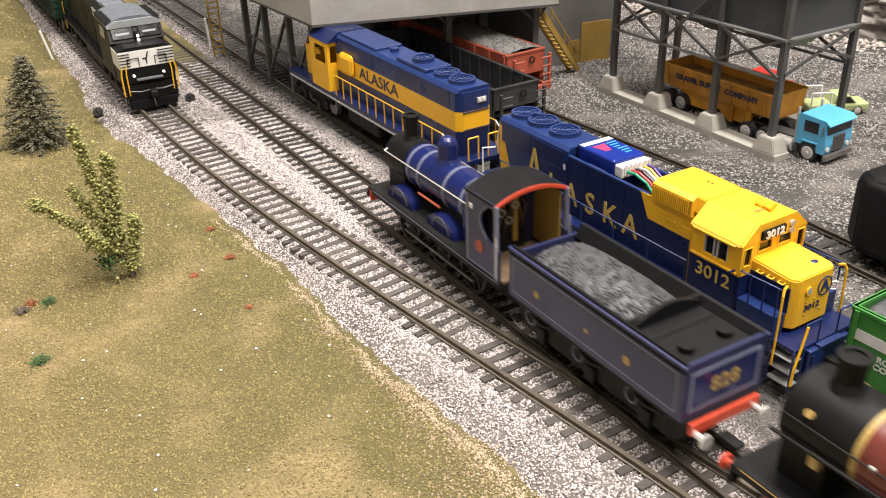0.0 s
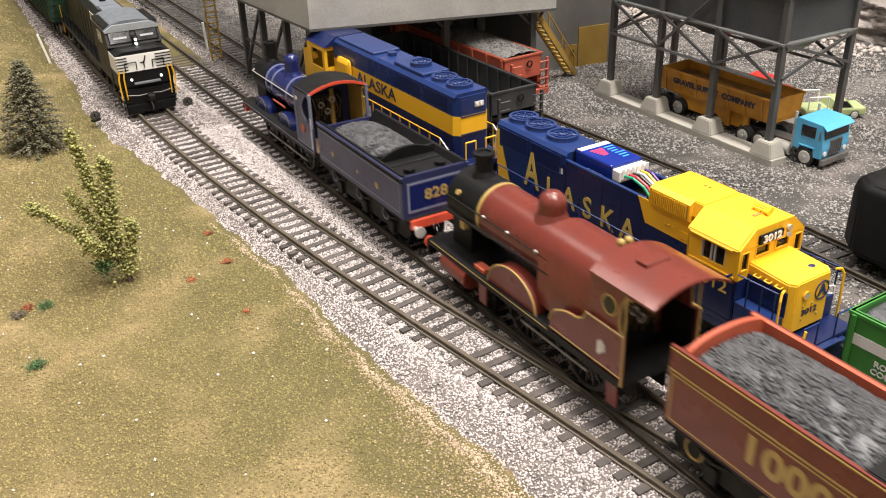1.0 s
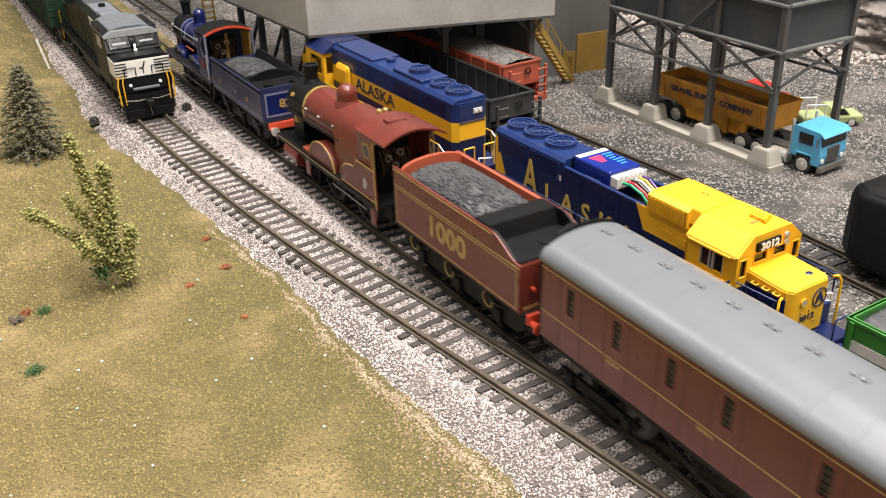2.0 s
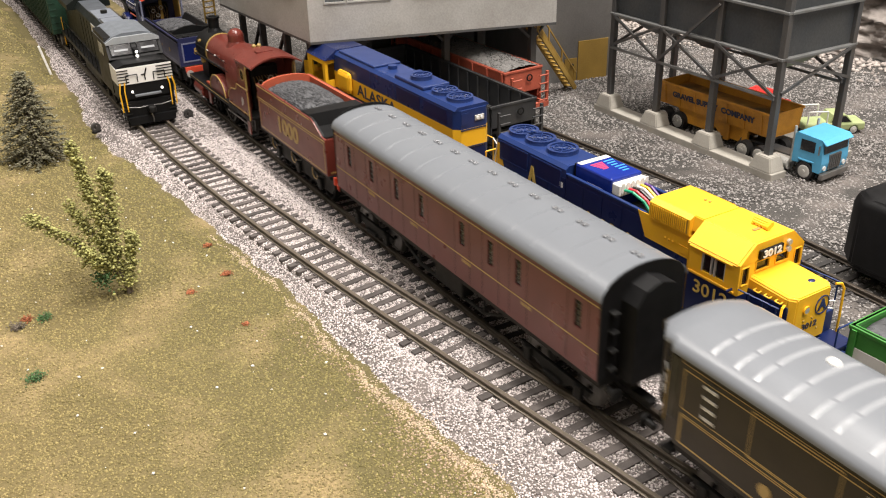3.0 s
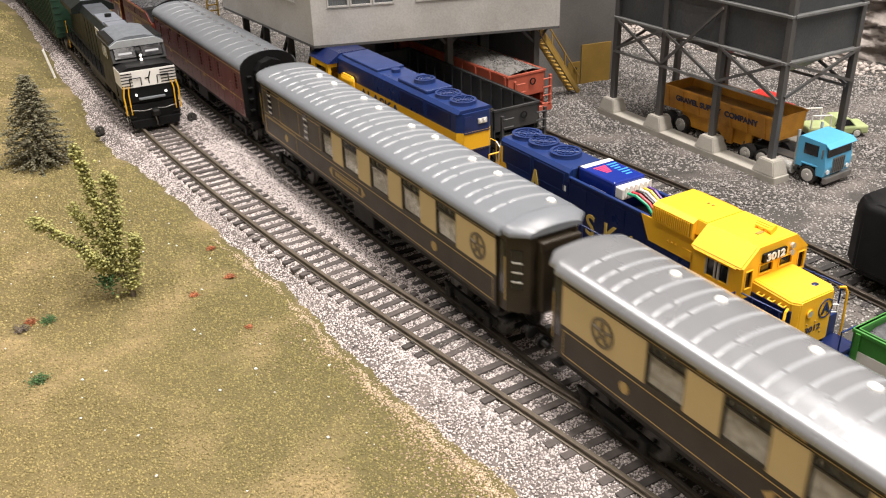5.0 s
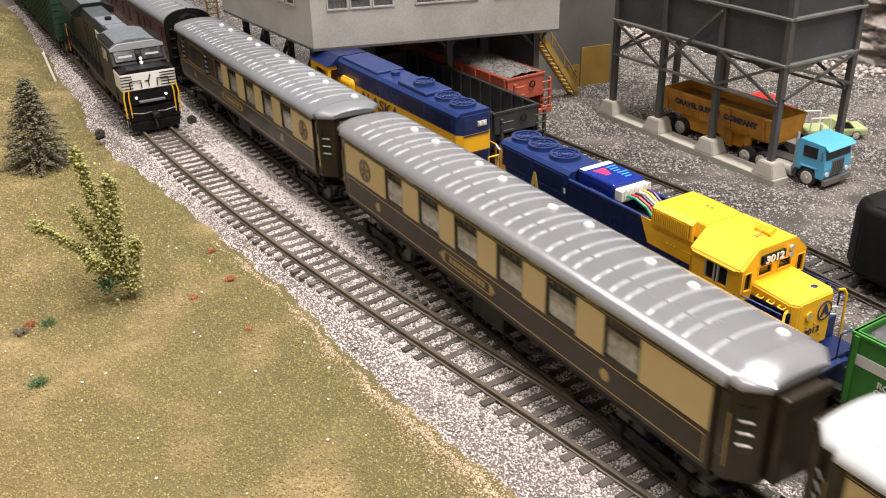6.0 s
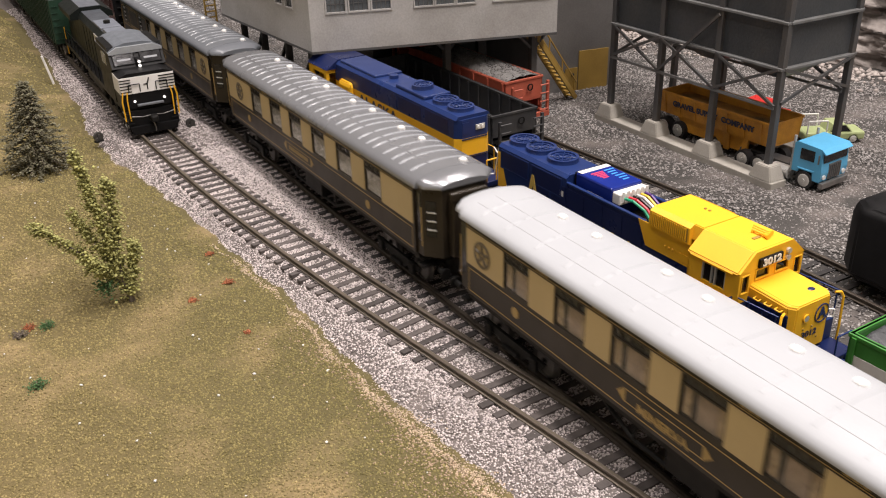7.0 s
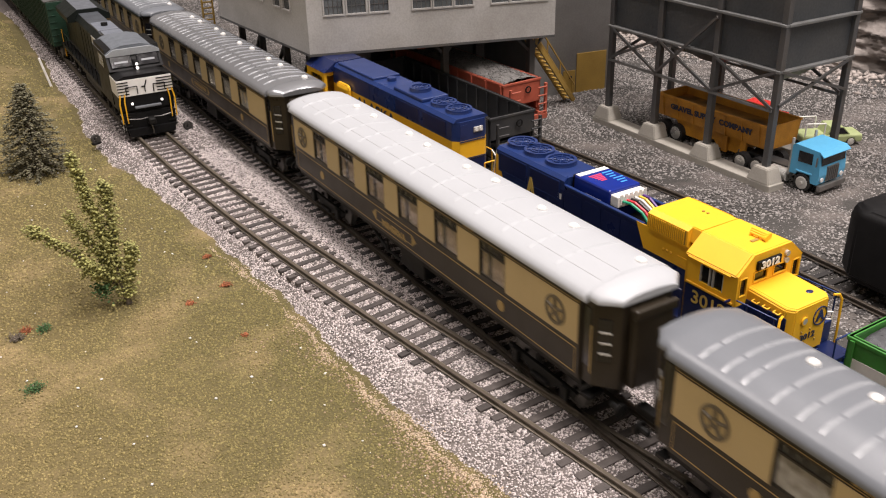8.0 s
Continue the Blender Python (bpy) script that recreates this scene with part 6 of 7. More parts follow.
def wide_nose_diesel():
    """Black diesel with a white striped nose; nose at local y = 0, body behind it."""
    e = thing("diesel_engine", "black diesel engine with a white striped nose, headlamps lit", "diesel locomotive", mm(-56.4, 281, 0, 0, 0, -1.0), "diesel engines")
    part("frame", box(bmx(), -16.5, 16.5, 4, 236, 14, 17.5, 0.4), BLACK, e)
    part("fuel_tank", box(bmx(), -14.5, 14.5, 88, 150, 4, 14, 2.5), CHASSIS, e)
    for y in (46, 196):
        truck_frame(e, y, 3, 21)
    # nose and cab
    bm = bmx()
    prism(bm, [(-17, 17.5), (-17.5, 27), (-17.5, 38.5), (-12, 40.5), (12, 40.5), (17.5, 38.5), (17.5, 27), (17, 17.5)], "y", 3, 24)
    part("nose", bm, BLACK, e)
    bm = bmx()
    prism(bm, [(-17.4, 27.4), (-17.6, 38.2), (17.6, 38.2), (17.4, 27.4)], "y", 2.4, 3.0)
    band = part("nose_band", bm, WHITE, e, "white painted band across the nose")
    bm = bmx()
    for s in (-1, 1):
        for z in (28.6, 30.6, 32.6, 34.6, 36.4):
            box(bm, *sorted((s * (10.5 if s < 0 else 7.5), s * 17.6)), 2.1, 2.4, z, z + 0.6)
        pipe(bm, [(s * 5.2, 1.9, 28.4), (s * 5.2, 1.6, 33.6), (s * 12.4, 1.6, 33.6), (s * 12.4, 1.9, 28.4)], 0.32)
    part("nose_stripe", bm, BLACK, band)
    bm = bmx()
    prism(bm, [(-0.5, 29), (0.1, 29), (0.1, 32), (1.7, 36.6), (1.0, 36.8), (-0.4, 33.1), (-2.6, 32.9), (-2.5, 32.4), (-0.6, 32.4)], "y", 2.0, 2.4)
    part("nose_emblem", bm, BLACK, band, "plain black emblem shape")
    for s in (-1, 1):
        bm = box(bmx(), *sorted((s * 17.45, s * 17.75)), 3, 22, 27.4, 38.2)
        part("side_band", bm, WHITE, e)
    bm = bmx()
    prism(bm, [(24, 17.5), (24, 38.5), (19, 40.5), (26, 51), (27, 53.5), (62, 53.5), (62, 17.5)], "x", -17.6, 17.6)
    part("cab", bm, BLACK, e)
    bm = bmx()
    prism(bm, [(-17.9, 50.5), (-12, 54), (-6, 55.4), (6, 55.4), (12, 54), (17.9, 50.5)], "y", 25, 66)
    part("cab_roof", bm, material("roof_bluegrey", (0.13, 0.145, 0.165), 0.4, var=0.15), e, "grey cab roof")
    bm = bmx()
    prism(bm, [(-17.6, 50.3), (-12, 53.4), (12, 53.4), (17.6, 50.3), (17.4, 49.0), (-17.4, 49.0)], "y", 23.4, 25.4)
    part("visor", bm, material("visor_grey", (0.34, 0.36, 0.38), 0.35), e)
    for s in (-1, 1):
        a, b = sorted((s * 1.8, s * 15.6))
        slab = lambda k0, k1, o0, o1: [(20 + 5.3 * k - 0.83 * o, 42.3 + 7.9 * k + 0.55 * o) for k, o in ((k0, o0), (k1, o0), (k1, o1), (k0, o1))]
        part("windshield", prism(bmx(), slab(0, 1, -0.1, 0.35), "x", a, b), DARKGLASS, e)
        part("sun_visor", prism(bmx(), slab(0.28, 0.42, 0.35, 0.5), "x", a + 2.5, b - 2.5), ROOF_GREY, e)
        part("windshield_frame", pipe(bmx(), [(x, y - 0.4, z + 0.2) for x, (y, z) in ((a, (20, 42.3)), (b, (20, 42.3)), (b, (25.3, 50.2)), (a, (25.3, 50.2)), (a, (20, 42.3)))], 0.3), BLACK, e)
        bm = bmx()
        rod(bm, (s * 9.6, 2.2, 22.2), (s * 9.6, 3.2, 22.2), 0.8, n=16)
        part("ditch_light", bm, LAMP, e, "lit ditch light")
        part("grab_iron", pipe(bmx(), [(s * 17.4, 1.4, 10), (s * 17.8, 1.4, 23), (s * 16.6, 1.6, 29)], 0.5), DYELLOW, e)
        part("grab_iron", pipe(bmx(), [(s * 14.4, 1.2, 10), (s * 14.6, 1.0, 24), (s * 13.8, 1.2, 29)], 0.45), DYELLOW, e)
        steps(e, s * 16.5, 9, 3, 17, BLACK, SILVER)
        handrail_run(e, s * 16.4, [66 + 17 * i for i in range(10)], 17.5, 29, BLACK)
        part("cab_window", box(bmx(), *sorted((s * 17.55, s * 17.8)), 34, 50, 40, 48), DARKGLASS, e)
    bm = bmx()
    rod(bm, (0, 15.6, 41.6), (0, 17.6, 41.6), 0.95, n=14)
    rod(bm, (0, 16.4, 44.2), (0, 18.4, 44.2), 0.95, n=14)
    part("headlight", bm, LAMP, e, "lit twin headlight")
    part("headlight_box", box(bmx(), -1.6, 1.6, 16.6, 24, 40.2, 46, 0.4), BLACK, e)
    for s in (-1, 1):
        bm = bmx()
        for k in range(4):
            box(bm, *sorted((s * 12.2, s * 17.2)), 0.8, 2.4, 4.5 + 3.2 * k, 5.1 + 3.2 * k)
        part("front_ladder", bm, CHASSIS, e)
        part("uncoupling_lever", pipe(bmx(), [(s * 14, 0.2, 13), (s * 7, -0.4, 12), (s * 2, -0.8, 12.6)], 0.3), STEEL, e)
    part("nose_shelf", box(bmx(), -8.5, 8.5, 0.6, 3, 18.8, 20.2, 0.3), ROOF_GREY, e)
    bm = bmx()
    prism(bm, [(-16.5, 16), (16.5, 16), (15.6, 1.2), (-15.6, 1.2)], "y", 1.5, 3.5)
    prism(bm, [(-15.6, 6), (15.6, 6), (14.5, 1.0), (-14.5, 1.0)], "y", -1.2, 1.5)
    part("pilot", bm, BLACK, e)
    part("coupler", box(bmx(), -2.4, 2.4, -5, 2, 8.2, 12.6, 1.0), CHASSIS, e)
    part("hose", pipe(bmx(), [(-0.5, -1.5, 8), (0.2, -2, 4), (0, -1.5, 1.5)], 0.45), STEEL, e)
    # long hood
    bm = bmx()
    prism(bm, [(-10.5, 17.5), (-10.5, 46), (-7.5, 50), (7.5, 50), (10.5, 46), (10.5, 17.5)], "y", 62, 232)
    hood = part("long_hood", bm, HOOD_BLACK, e, "greenish black hood")
    part("hood_top", box(bmx(), -7.3, 7.3, 66, 231, 49.9, 50.25), material("hood_top_grey", (0.06, 0.068, 0.08), 0.5, var=0.2), hood, "grey sheet along the hood top")
    bm = bmx()
    prism(bm, [(-16.5, 44), (-16.5, 48), (-8, 53), (8, 53), (16.5, 48), (16.5, 44)], "y", 176, 230)
    part("radiator_wing", bm, HOOD_BLACK, e)
    part("wing_top", box(bmx(), -8, 8, 177, 229, 52.9, 53.3), material("wing_top_grey", (0.12, 0.13, 0.15), 0.5, var=0.2), e)
    bm = bmx()
    box(bm, -7, 7, 70, 92, 50, 52.5, 0.5)
    box(bm, -7.5, 7.5, 98, 128, 50, 51.8, 0.5)
    part("roof_hatch", bm, material("hatch_grey", (0.15, 0.165, 0.195), 0.45), e)
    rod(bm := bmx(), (0, 112, 51), (0, 112, 54), 2.4, n=12)
    part("exhaust", bm, CHASSIS, e)
    for s in (-1, 1):
        for k in range(7):
            part("hood_door", box(bmx(), *sorted((s * 10.5, s * 10.8)), 78 + 13 * k, 87 + 13 * k, 21, 44), HOOD_BLACK, e)
        part("white_patch", box(bmx(), *sorted((s * 10.5, s * 10.9)), 96, 112, 40, 46), SILVER, e)
    part("rear_rail", pipe(bmx(), [(-15, 234, 5), (-15, 234, 28)], 0.5), DYELLOW, e)
    return e


HOOD_BLACK = material("hood_black", (0.008, 0.011, 0.010), 0.45, var=0.3, size=8, spec=0.2)
LAMP = glow("lamp_glow", (1.0, 0.97, 0.9), 1.1)
wide_nose_diesel()


# ---- wagons ----
def wagon_trucks(parent, half):
    for y in (-half + 22, half - 22):
        truck_frame(parent, y, 2, 20)


def boxcar(y0, length, x, rz, mat, label):
    c = thing("boxcar", label, "freight car", mm(x, y0 + length / 2, 0, 0, 0, rz))
    h = length / 2
    part("body", box(bmx(), -16.5, 16.5, -h, h, 12, 50, 0.8), mat, c)
    for s in (-1, 1):
        for k in range(int(length / 9)):
            part("side_rib", box(bmx(), *sorted((s * 16.5, s * 17.3)), -h + 4 + 9 * k, -h + 5.4 + 9 * k, 13, 48.5), mat, c)
    prism(bm := bmx(), [(-17, 50), (0, 53), (17, 50)], "y", -h, h)
    part("roof", bm, DARK_STEEL, c)
    bm = bmx()
    for k in range(6):
        box(bm, -16, -10, -h - 0.6, -h, 16 + 5.5 * k, 16.6 + 5.5 * k)
    part("ladder", bm, mat, c)
    wagon_trucks(c, h)
    return c


boxcar(524, 190, -58.5, 0, DKGREEN, "dark green ribbed boxcar behind the black engine")
boxcar(722, 190, -58.5, 0, DKGREEN, "dark green ribbed boxcar farther along the siding")


def open_hopper(name, label, x, y0, length, width, z0, z1, mat, load_mat, load_z, rz=0.0, ribs=9, slope=True):
    """An open car: floor, ribbed sides, end sheets with a slope, rim and load. Its near end is at y0."""
    c = thing(name, label, "freight car", mm(x, y0 + length / 2, 0, 0, 0, rz), "wagons in the yard")
    h, w = length / 2, width / 2
    for s in (-1, 1):
        bm = box(bmx(), *sorted((s * (w - 0.8), s * w)), -h, h, z0, z1)
        part("side_sheet", bm, mat, c)
        part("rim", box(bmx(), *sorted((s * (w - 1.6), s * (w + 0.5))), -h - 0.4, h + 0.4, z1 - 1.6, z1, 0.3), mat, c)
        for k in range(ribs):
            yy = -h + 2 + (length - 4) * k / (ribs - 1)
            part("side_post", box(bmx(), *sorted((s * w, s * (w + 1.0))), yy - 0.8, yy + 0.8, z0, z1 - 1), mat, c)
        for k in range(ribs):
            yy = -h + 2 + (length - 4) * k / (ribs - 1)
            part("inner_post", box(bmx(), *sorted((s * (w - 2), s * (w - 0.7))), yy - 0.7, yy + 0.7, z0 + 2, z1 - 1.4), mat, c)
        part("sill", box(bmx(), *sorted((s * (w - 2), s * (w - 0.5))), -h - (8 if slope else 0), h + (8 if slope else 0), z0 - 2.4, z0, 0.2), mat, c)
    for s in (-1, 1):
        part("end_sheet", box(bmx(), -w, w, *sorted((s * (h - 0.8), s * h)), z0 + (8 if slope else 0), z1), mat, c)
        part("end_rim", box(bmx(), -w - 0.4, w + 0.4, *sorted((s * (h - 1.2), s * (h + 0.6))), z1 - 1.6, z1, 0.3), mat, c)
        if not slope:
            continue
        part("end_beam", box(bmx(), -w, w, *sorted((s * (h + 6), s * (h + 8))), z0 - 3, z0 + 0.6, 0.3), mat, c)
        for e in (-1, 1):
            part("end_post", box(bmx(), *sorted((e * (w - 1.8), e * (w - 0.2))), *sorted((s * (h + 6), s * (h + 7.6))), z0, z1 - 2), mat, c)
            bm = bmx()
            for k in range(4):
                zz = z0 + 2 + k * (z1 - z0 - 6) / 3
                pipe(bm, [(e * (w - 1), s * (h + 7.8), zz), (e * (w - 8), s * (h + 7.8), zz)], 0.45)
            part("ladder", bm, mat, c)
        part("brake_wheel", ring(bmx(), (4, s * (h + 1.6), z1 - 6), (0, 1, 0), 1.6, 2.3, 0.6, 16), CHASSIS, c)
        part("slope_sheet", prism(bmx(), [(s * h, z0 + 8), (s * (h - 16), z0 + 1), (s * (h - 16), z0), (s * h, z0 + 7)], "x", -w + 1, w - 1), mat, c)
    part("floor", box(bmx(), -w + 1, w - 1, -h + 10, h - 10, z0 - 1, z0 + 1), mat, c)
    wagon_trucks(c, h + 4)
    if load_z:
        coal_heap(c, w - 1.2, -h + 1, h - 1, load_z, load_z + 4.5, 1500, 0.9, load_mat)
    return c


open_hopper("open_hopper", "empty black ribbed hopper car", 104, 98, 150, 32, 13, 33.5, HOPPER_BLACK, None, 0, 1.5, 14)
GREY_LOAD = material("stone_load", (0.125, 0.12, 0.115), 0.85, var=0.3, size=3, island=0.35, bump=0.4)
red = open_hopper("coal_hopper", "red oxide hopper car heaped with grey stone", 140.5, 142, 130, 30, 14, 36, HOPPER_RED, GREY_LOAD, 35, 3.0, 9)
green = open_hopper("rotary_gondola", "bright green gondola car loaded with coal", 78.5, -330, 168, 34, 10, 36.5, GREEN, COAL, 31, 2.0, 2, slope=False)
for k, (txt, z) in enumerate((("ROTARY", 21.5), ("COUPLER", 18.5))):
    lettering(txt, 3.0, WHITE, green, face_left(-17.2, 66, z), 1.1, "small white lettering", bold=0.08)
part("white_panel", box(bmx(), -17.3, -17.02, 52, 83, 25, 29), WHITE, green, "pale panel on the green side")


def tank_car():
    c = thing("tank_car", "black rounded tank wagon standing in the yard", "tank car", mm(163.5, -164, 0, 0, 0, 0))
    bm = bmx()
    rows = []
    for z, g in ((3, 3.0), (6, 0.0), (33, 0.0), (37, 2.0), (38.5, 6.0)):
        rows.append([bm.verts.new((x, y, z)) for x, y in ((-19 + g, -60), (19 - g, -60), (19 - g, 62 - g), (11 - g * 0.5, 71 - g), (-11 + g * 0.5, 71 - g), (-19 + g, 62 - g))])
    for p, q in zip(rows[:-1], rows[1:]):
        for i in range(6):
            bm.faces.new((p[i], p[(i + 1) % 6], q[(i + 1) % 6], q[i]))
    bm.faces.new(rows[0][::-1])
    bm.faces.new(rows[-1])
    bmesh.ops.recalc_face_normals(bm, faces=bm.faces[:])
    bmesh.ops.bevel(bm, geom=bm.edges[:], offset=1.2, segments=2, affect="EDGES")
    part("tank", bm, BLACK, c, smooth=True)
    part("frame", box(bmx(), -14, 14, -60, 64, 6, 9), CHASSIS, c)
    wagon_trucks(c, 62)
    return c


tank_car()


# ---- buildings and steelwork ----
def strut(bm, p, q, a=1.0, b=1.0):
    """A square steel bar between two points."""
    p, q = Vector(p), Vector(q)
    m = Matrix.Translation((p + q) / 2) @ (q - p).to_track_quat("Z", "Y").to_matrix().to_4x4()
    bmesh.ops.create_cube(bm, size=1, matrix=m @ Matrix.Diagonal((a, b, (q - p).length, 1)))
    return bm


def coal_shed():
    c = thing("loading_shed", "grey metal-clad loading shed raised on dark steel legs", "shed")
    A, B, C, D = (27, 201), (178.5, 155), (222, 330), (18, 345)
    z0, z1 = 58, 175
    f_holes = [(s, s + 11.5, 81, 104) for s in (10.5, 24.5, 38.5, 65, 78.5, 92, 115.5, 128.5, 141)]
    l_holes = [(s, s + 10, 81, 104) for s in (22, 36, 62, 76, 104, 118)]
    # front A->B (inside is +y), left D->A
    for name, p, q, holes in (("front_wall", A, B, f_holes), ("side_wall", D, A, [(144 - b, 144 - a, za, zb) for a, b, za, zb in l_holes]), ("side_wall", B, C, []), ("back_wall", C, D, [])):
        length = (Vector(q) - Vector(p)).length
        d = (Vector(q) - Vector(p)).normalized()
        nrm = Vector((-d.y, d.x))
        wall = part(name, grid_wall(bmx(), lambda s, z, o, p=p, d=d, nrm=nrm: (p[0] + d.x * s + nrm.x * o, p[1] + d.y * s + nrm.y * o, z), 0, length, z0, z1, holes, 2.2), CLADDING, c)
        for s0, s1, za, zb in holes:
            bm = bmx()
            cc = [Vector(p) + d * s0 + nrm * 1.0, Vector(p) + d * s1 + nrm * 1.0, Vector(p) + d * s1 + nrm * 1.4, Vector(p) + d * s0 + nrm * 1.4]
            prism(bm, [(v.x, v.y) for v in cc], "z", za, zb)
            win = part("window", bm, material_once("shed_glass"), wall)
            bm = bmx()
            a3 = lambda s, z, o=0.9: (p[0] + d.x * s + nrm.x * o, p[1] + d.y * s + nrm.y * o, z)
            for k in range(1, 4):
                s = s0 + (s1 - s0) * k / 4
                strut(bm, a3(s, za), a3(s, zb), 0.4, 0.4)
            for k in range(1, 5):
                z = za + (zb - za) * k / 5
                strut(bm, a3(s0, z), a3(s1, z), 0.4, 0.4)
            part("glazing_bars", bm, DARK_STEEL, wall)
            bm = bmx()
            for (sa, sb, z) in ((s0 - 0.8, s1 + 0.8, za - 0.4), (s0 - 0.8, s1 + 0.8, zb + 0.4)):
                strut(bm, a3(sa, z, -0.2), a3(sb, z, -0.2), 1.2, 0.9)
            for s in (s0 - 0.4, s1 + 0.4):
                strut(bm, a3(s, za, -0.2), a3(s, zb, -0.2), 0.9, 0.9)
            part("window_frame", bm, CLADDING, wall)
    bm = bmx()
    prism(bm, [A, B, C, D], "z", 56.4, 58)
    part("floor_slab", bm, DARK_STEEL, c)
    # added panel, no wall of the shed: it keeps the bay dark
    part("shade_panel", prism(bmx(), [(66, 302), (216, 284), (217, 287), (66, 305)], "z", -3.6, 56.4), DARK_STEEL, c, "added dark panel that shades the bay under the shed")
    bm = bmx()
    prism(bm, [A, B, C, D], "z", 174, 176)
    part("roof", bm, CLADDING, c)
    # legs and braces along the left side
    legs = [(34, 216), (33, 256), (31, 296), (30, 334)]
    for x, y in legs:
        part("leg", box(bmx(), x - 2, x + 2, y - 2, y + 2, -3.4, 56.6, 0.2), DARK_STEEL, c)
    for (xa, ya), (xb, yb) in zip(legs[:-1], legs[1:]):
        part("brace", strut(bmx(), (xa, ya, 55), (xb, yb, 4), 1.8, 1.8), DARK_STEEL, c)
        part("strut", strut(bmx(), (xa, ya, 24), (xb, yb, 24), 1.6, 1.6), DARK_STEEL, c)
    for x, y in ((84, 240), (122, 200), (172, 172), (180, 250), (122, 300)):
        part("leg", box(bmx(), x - 2.2, x + 2.2, y - 2.2, y + 2.2, -3.4, 56.6, 0.2), DARK_STEEL, c)
        for dxx in (-13, 13):
            part("knee_brace", strut(bmx(), (x, y, 44), (x + dxx, y, 56), 1.5, 1.5), DARK_STEEL, c)
    for y in (214, 250, 290):
        part("floor_beam", box(bmx(), 34, 190, y - 2, y + 2, 52, 56.5), DARK_STEEL, c)
    for x in (60, 110, 150):
        part("chute", prism(bmx(), [(x - 10, 56.5), (x + 10, 56.5), (x + 5, 49), (x - 5, 49)], "y", 205, 235), RED_LEAD if x == 110 else DARK_STEEL, c)
    return c


MADE = {}


def material_once(name):
    if name not in MADE:
        MADE[name] = material(name, (0.10, 0.11, 0.115), 0.12, var=0.3, size=9, bump=0)
    return MADE[name]


coal_shed()


def silo_house():
    c = thing("silo_building", "tall dark grey plant building with an ochre door", "building")
    bm = bmx()
    prism(bm, [(200, 211), (266.5, 201.5), (284, 330), (216, 340)], "z", -3.6, 230)
    wall = part("wall", bm, material("plant_wall", (0.155, 0.15, 0.145), 0.65, var=0.2, size=25, fine=1.2, tint=(0.10, 0.095, 0.09)), c)
    d = Vector((66.5, -9.5, 0)).normalized()
    put = lambda s, o, z: (200 + d.x * s - d.y * -o * 1.0 * 0 + o * d.y, 211 + d.y * s - o * d.x, z)
    bm = bmx()
    p, q = put(39, 0.8, -3), put(64, 0.8, -3)
    prism(bm, [(p[0], p[1]), (q[0], q[1]), (q[0] + 0.2, q[1] + 1.4), (p[0] + 0.2, p[1] + 1.4)], "z", -3.4, 26)
    door = part("door", bm, OCHRE, c, "ochre painted plant door")
    bm = bmx()
    p, q = put(28, 0.6, -3), put(38.2, 0.6, -3)
    prism(bm, [(p[0], p[1]), (q[0], q[1]), (q[0] + 0.2, q[1] + 1.4), (p[0] + 0.2, p[1] + 1.4)], "z", -3.4, 14)
    part("low_panel", bm, OCHRE, c)
    part("hook", ball(bmx(), put(34, 1.0, 9), 1.3), CHASSIS, c)
    return c


silo_house()


def stair():
    c = thing("steel_stair", "ochre steel stair climbing to the shed", "stairs")
    a, b = Vector((222, 196, -3)), Vector((168, 176, 57))
    side = Vector((4, -10, 0)).normalized() * 7
    for k, off in enumerate((Vector((0, 0, 0)), side)):
        part("stringer", strut(bmx(), a + off, b + off, 1.2, 3.6), OCHRE, c)
        part("handrail", strut(bmx(), a + off + Vector((0, 0, 12)), b + off + Vector((0, 0, 12)), 0.8, 0.8), OCHRE, c)
        for t in (0.05, 0.35, 0.65, 0.95):
            p = a.lerp(b, t) + off
            part("baluster", strut(bmx(), p, p + Vector((0, 0, 12)), 0.7, 0.7), OCHRE, c)
    for i in range(16):
        p = a.lerp(b, (i + 0.5) / 16) + side / 2
        bm = bmx()
        bmesh.ops.create_cube(bm, size=1, matrix=Matrix.Translation(p) @ Matrix.Rotation(math.atan2(side.y, side.x), 4, "Z") @ Matrix.Diagonal((7, 3.4, 0.5, 1)))
        part("tread", bm, OCHRE, c)
    return c


stair()


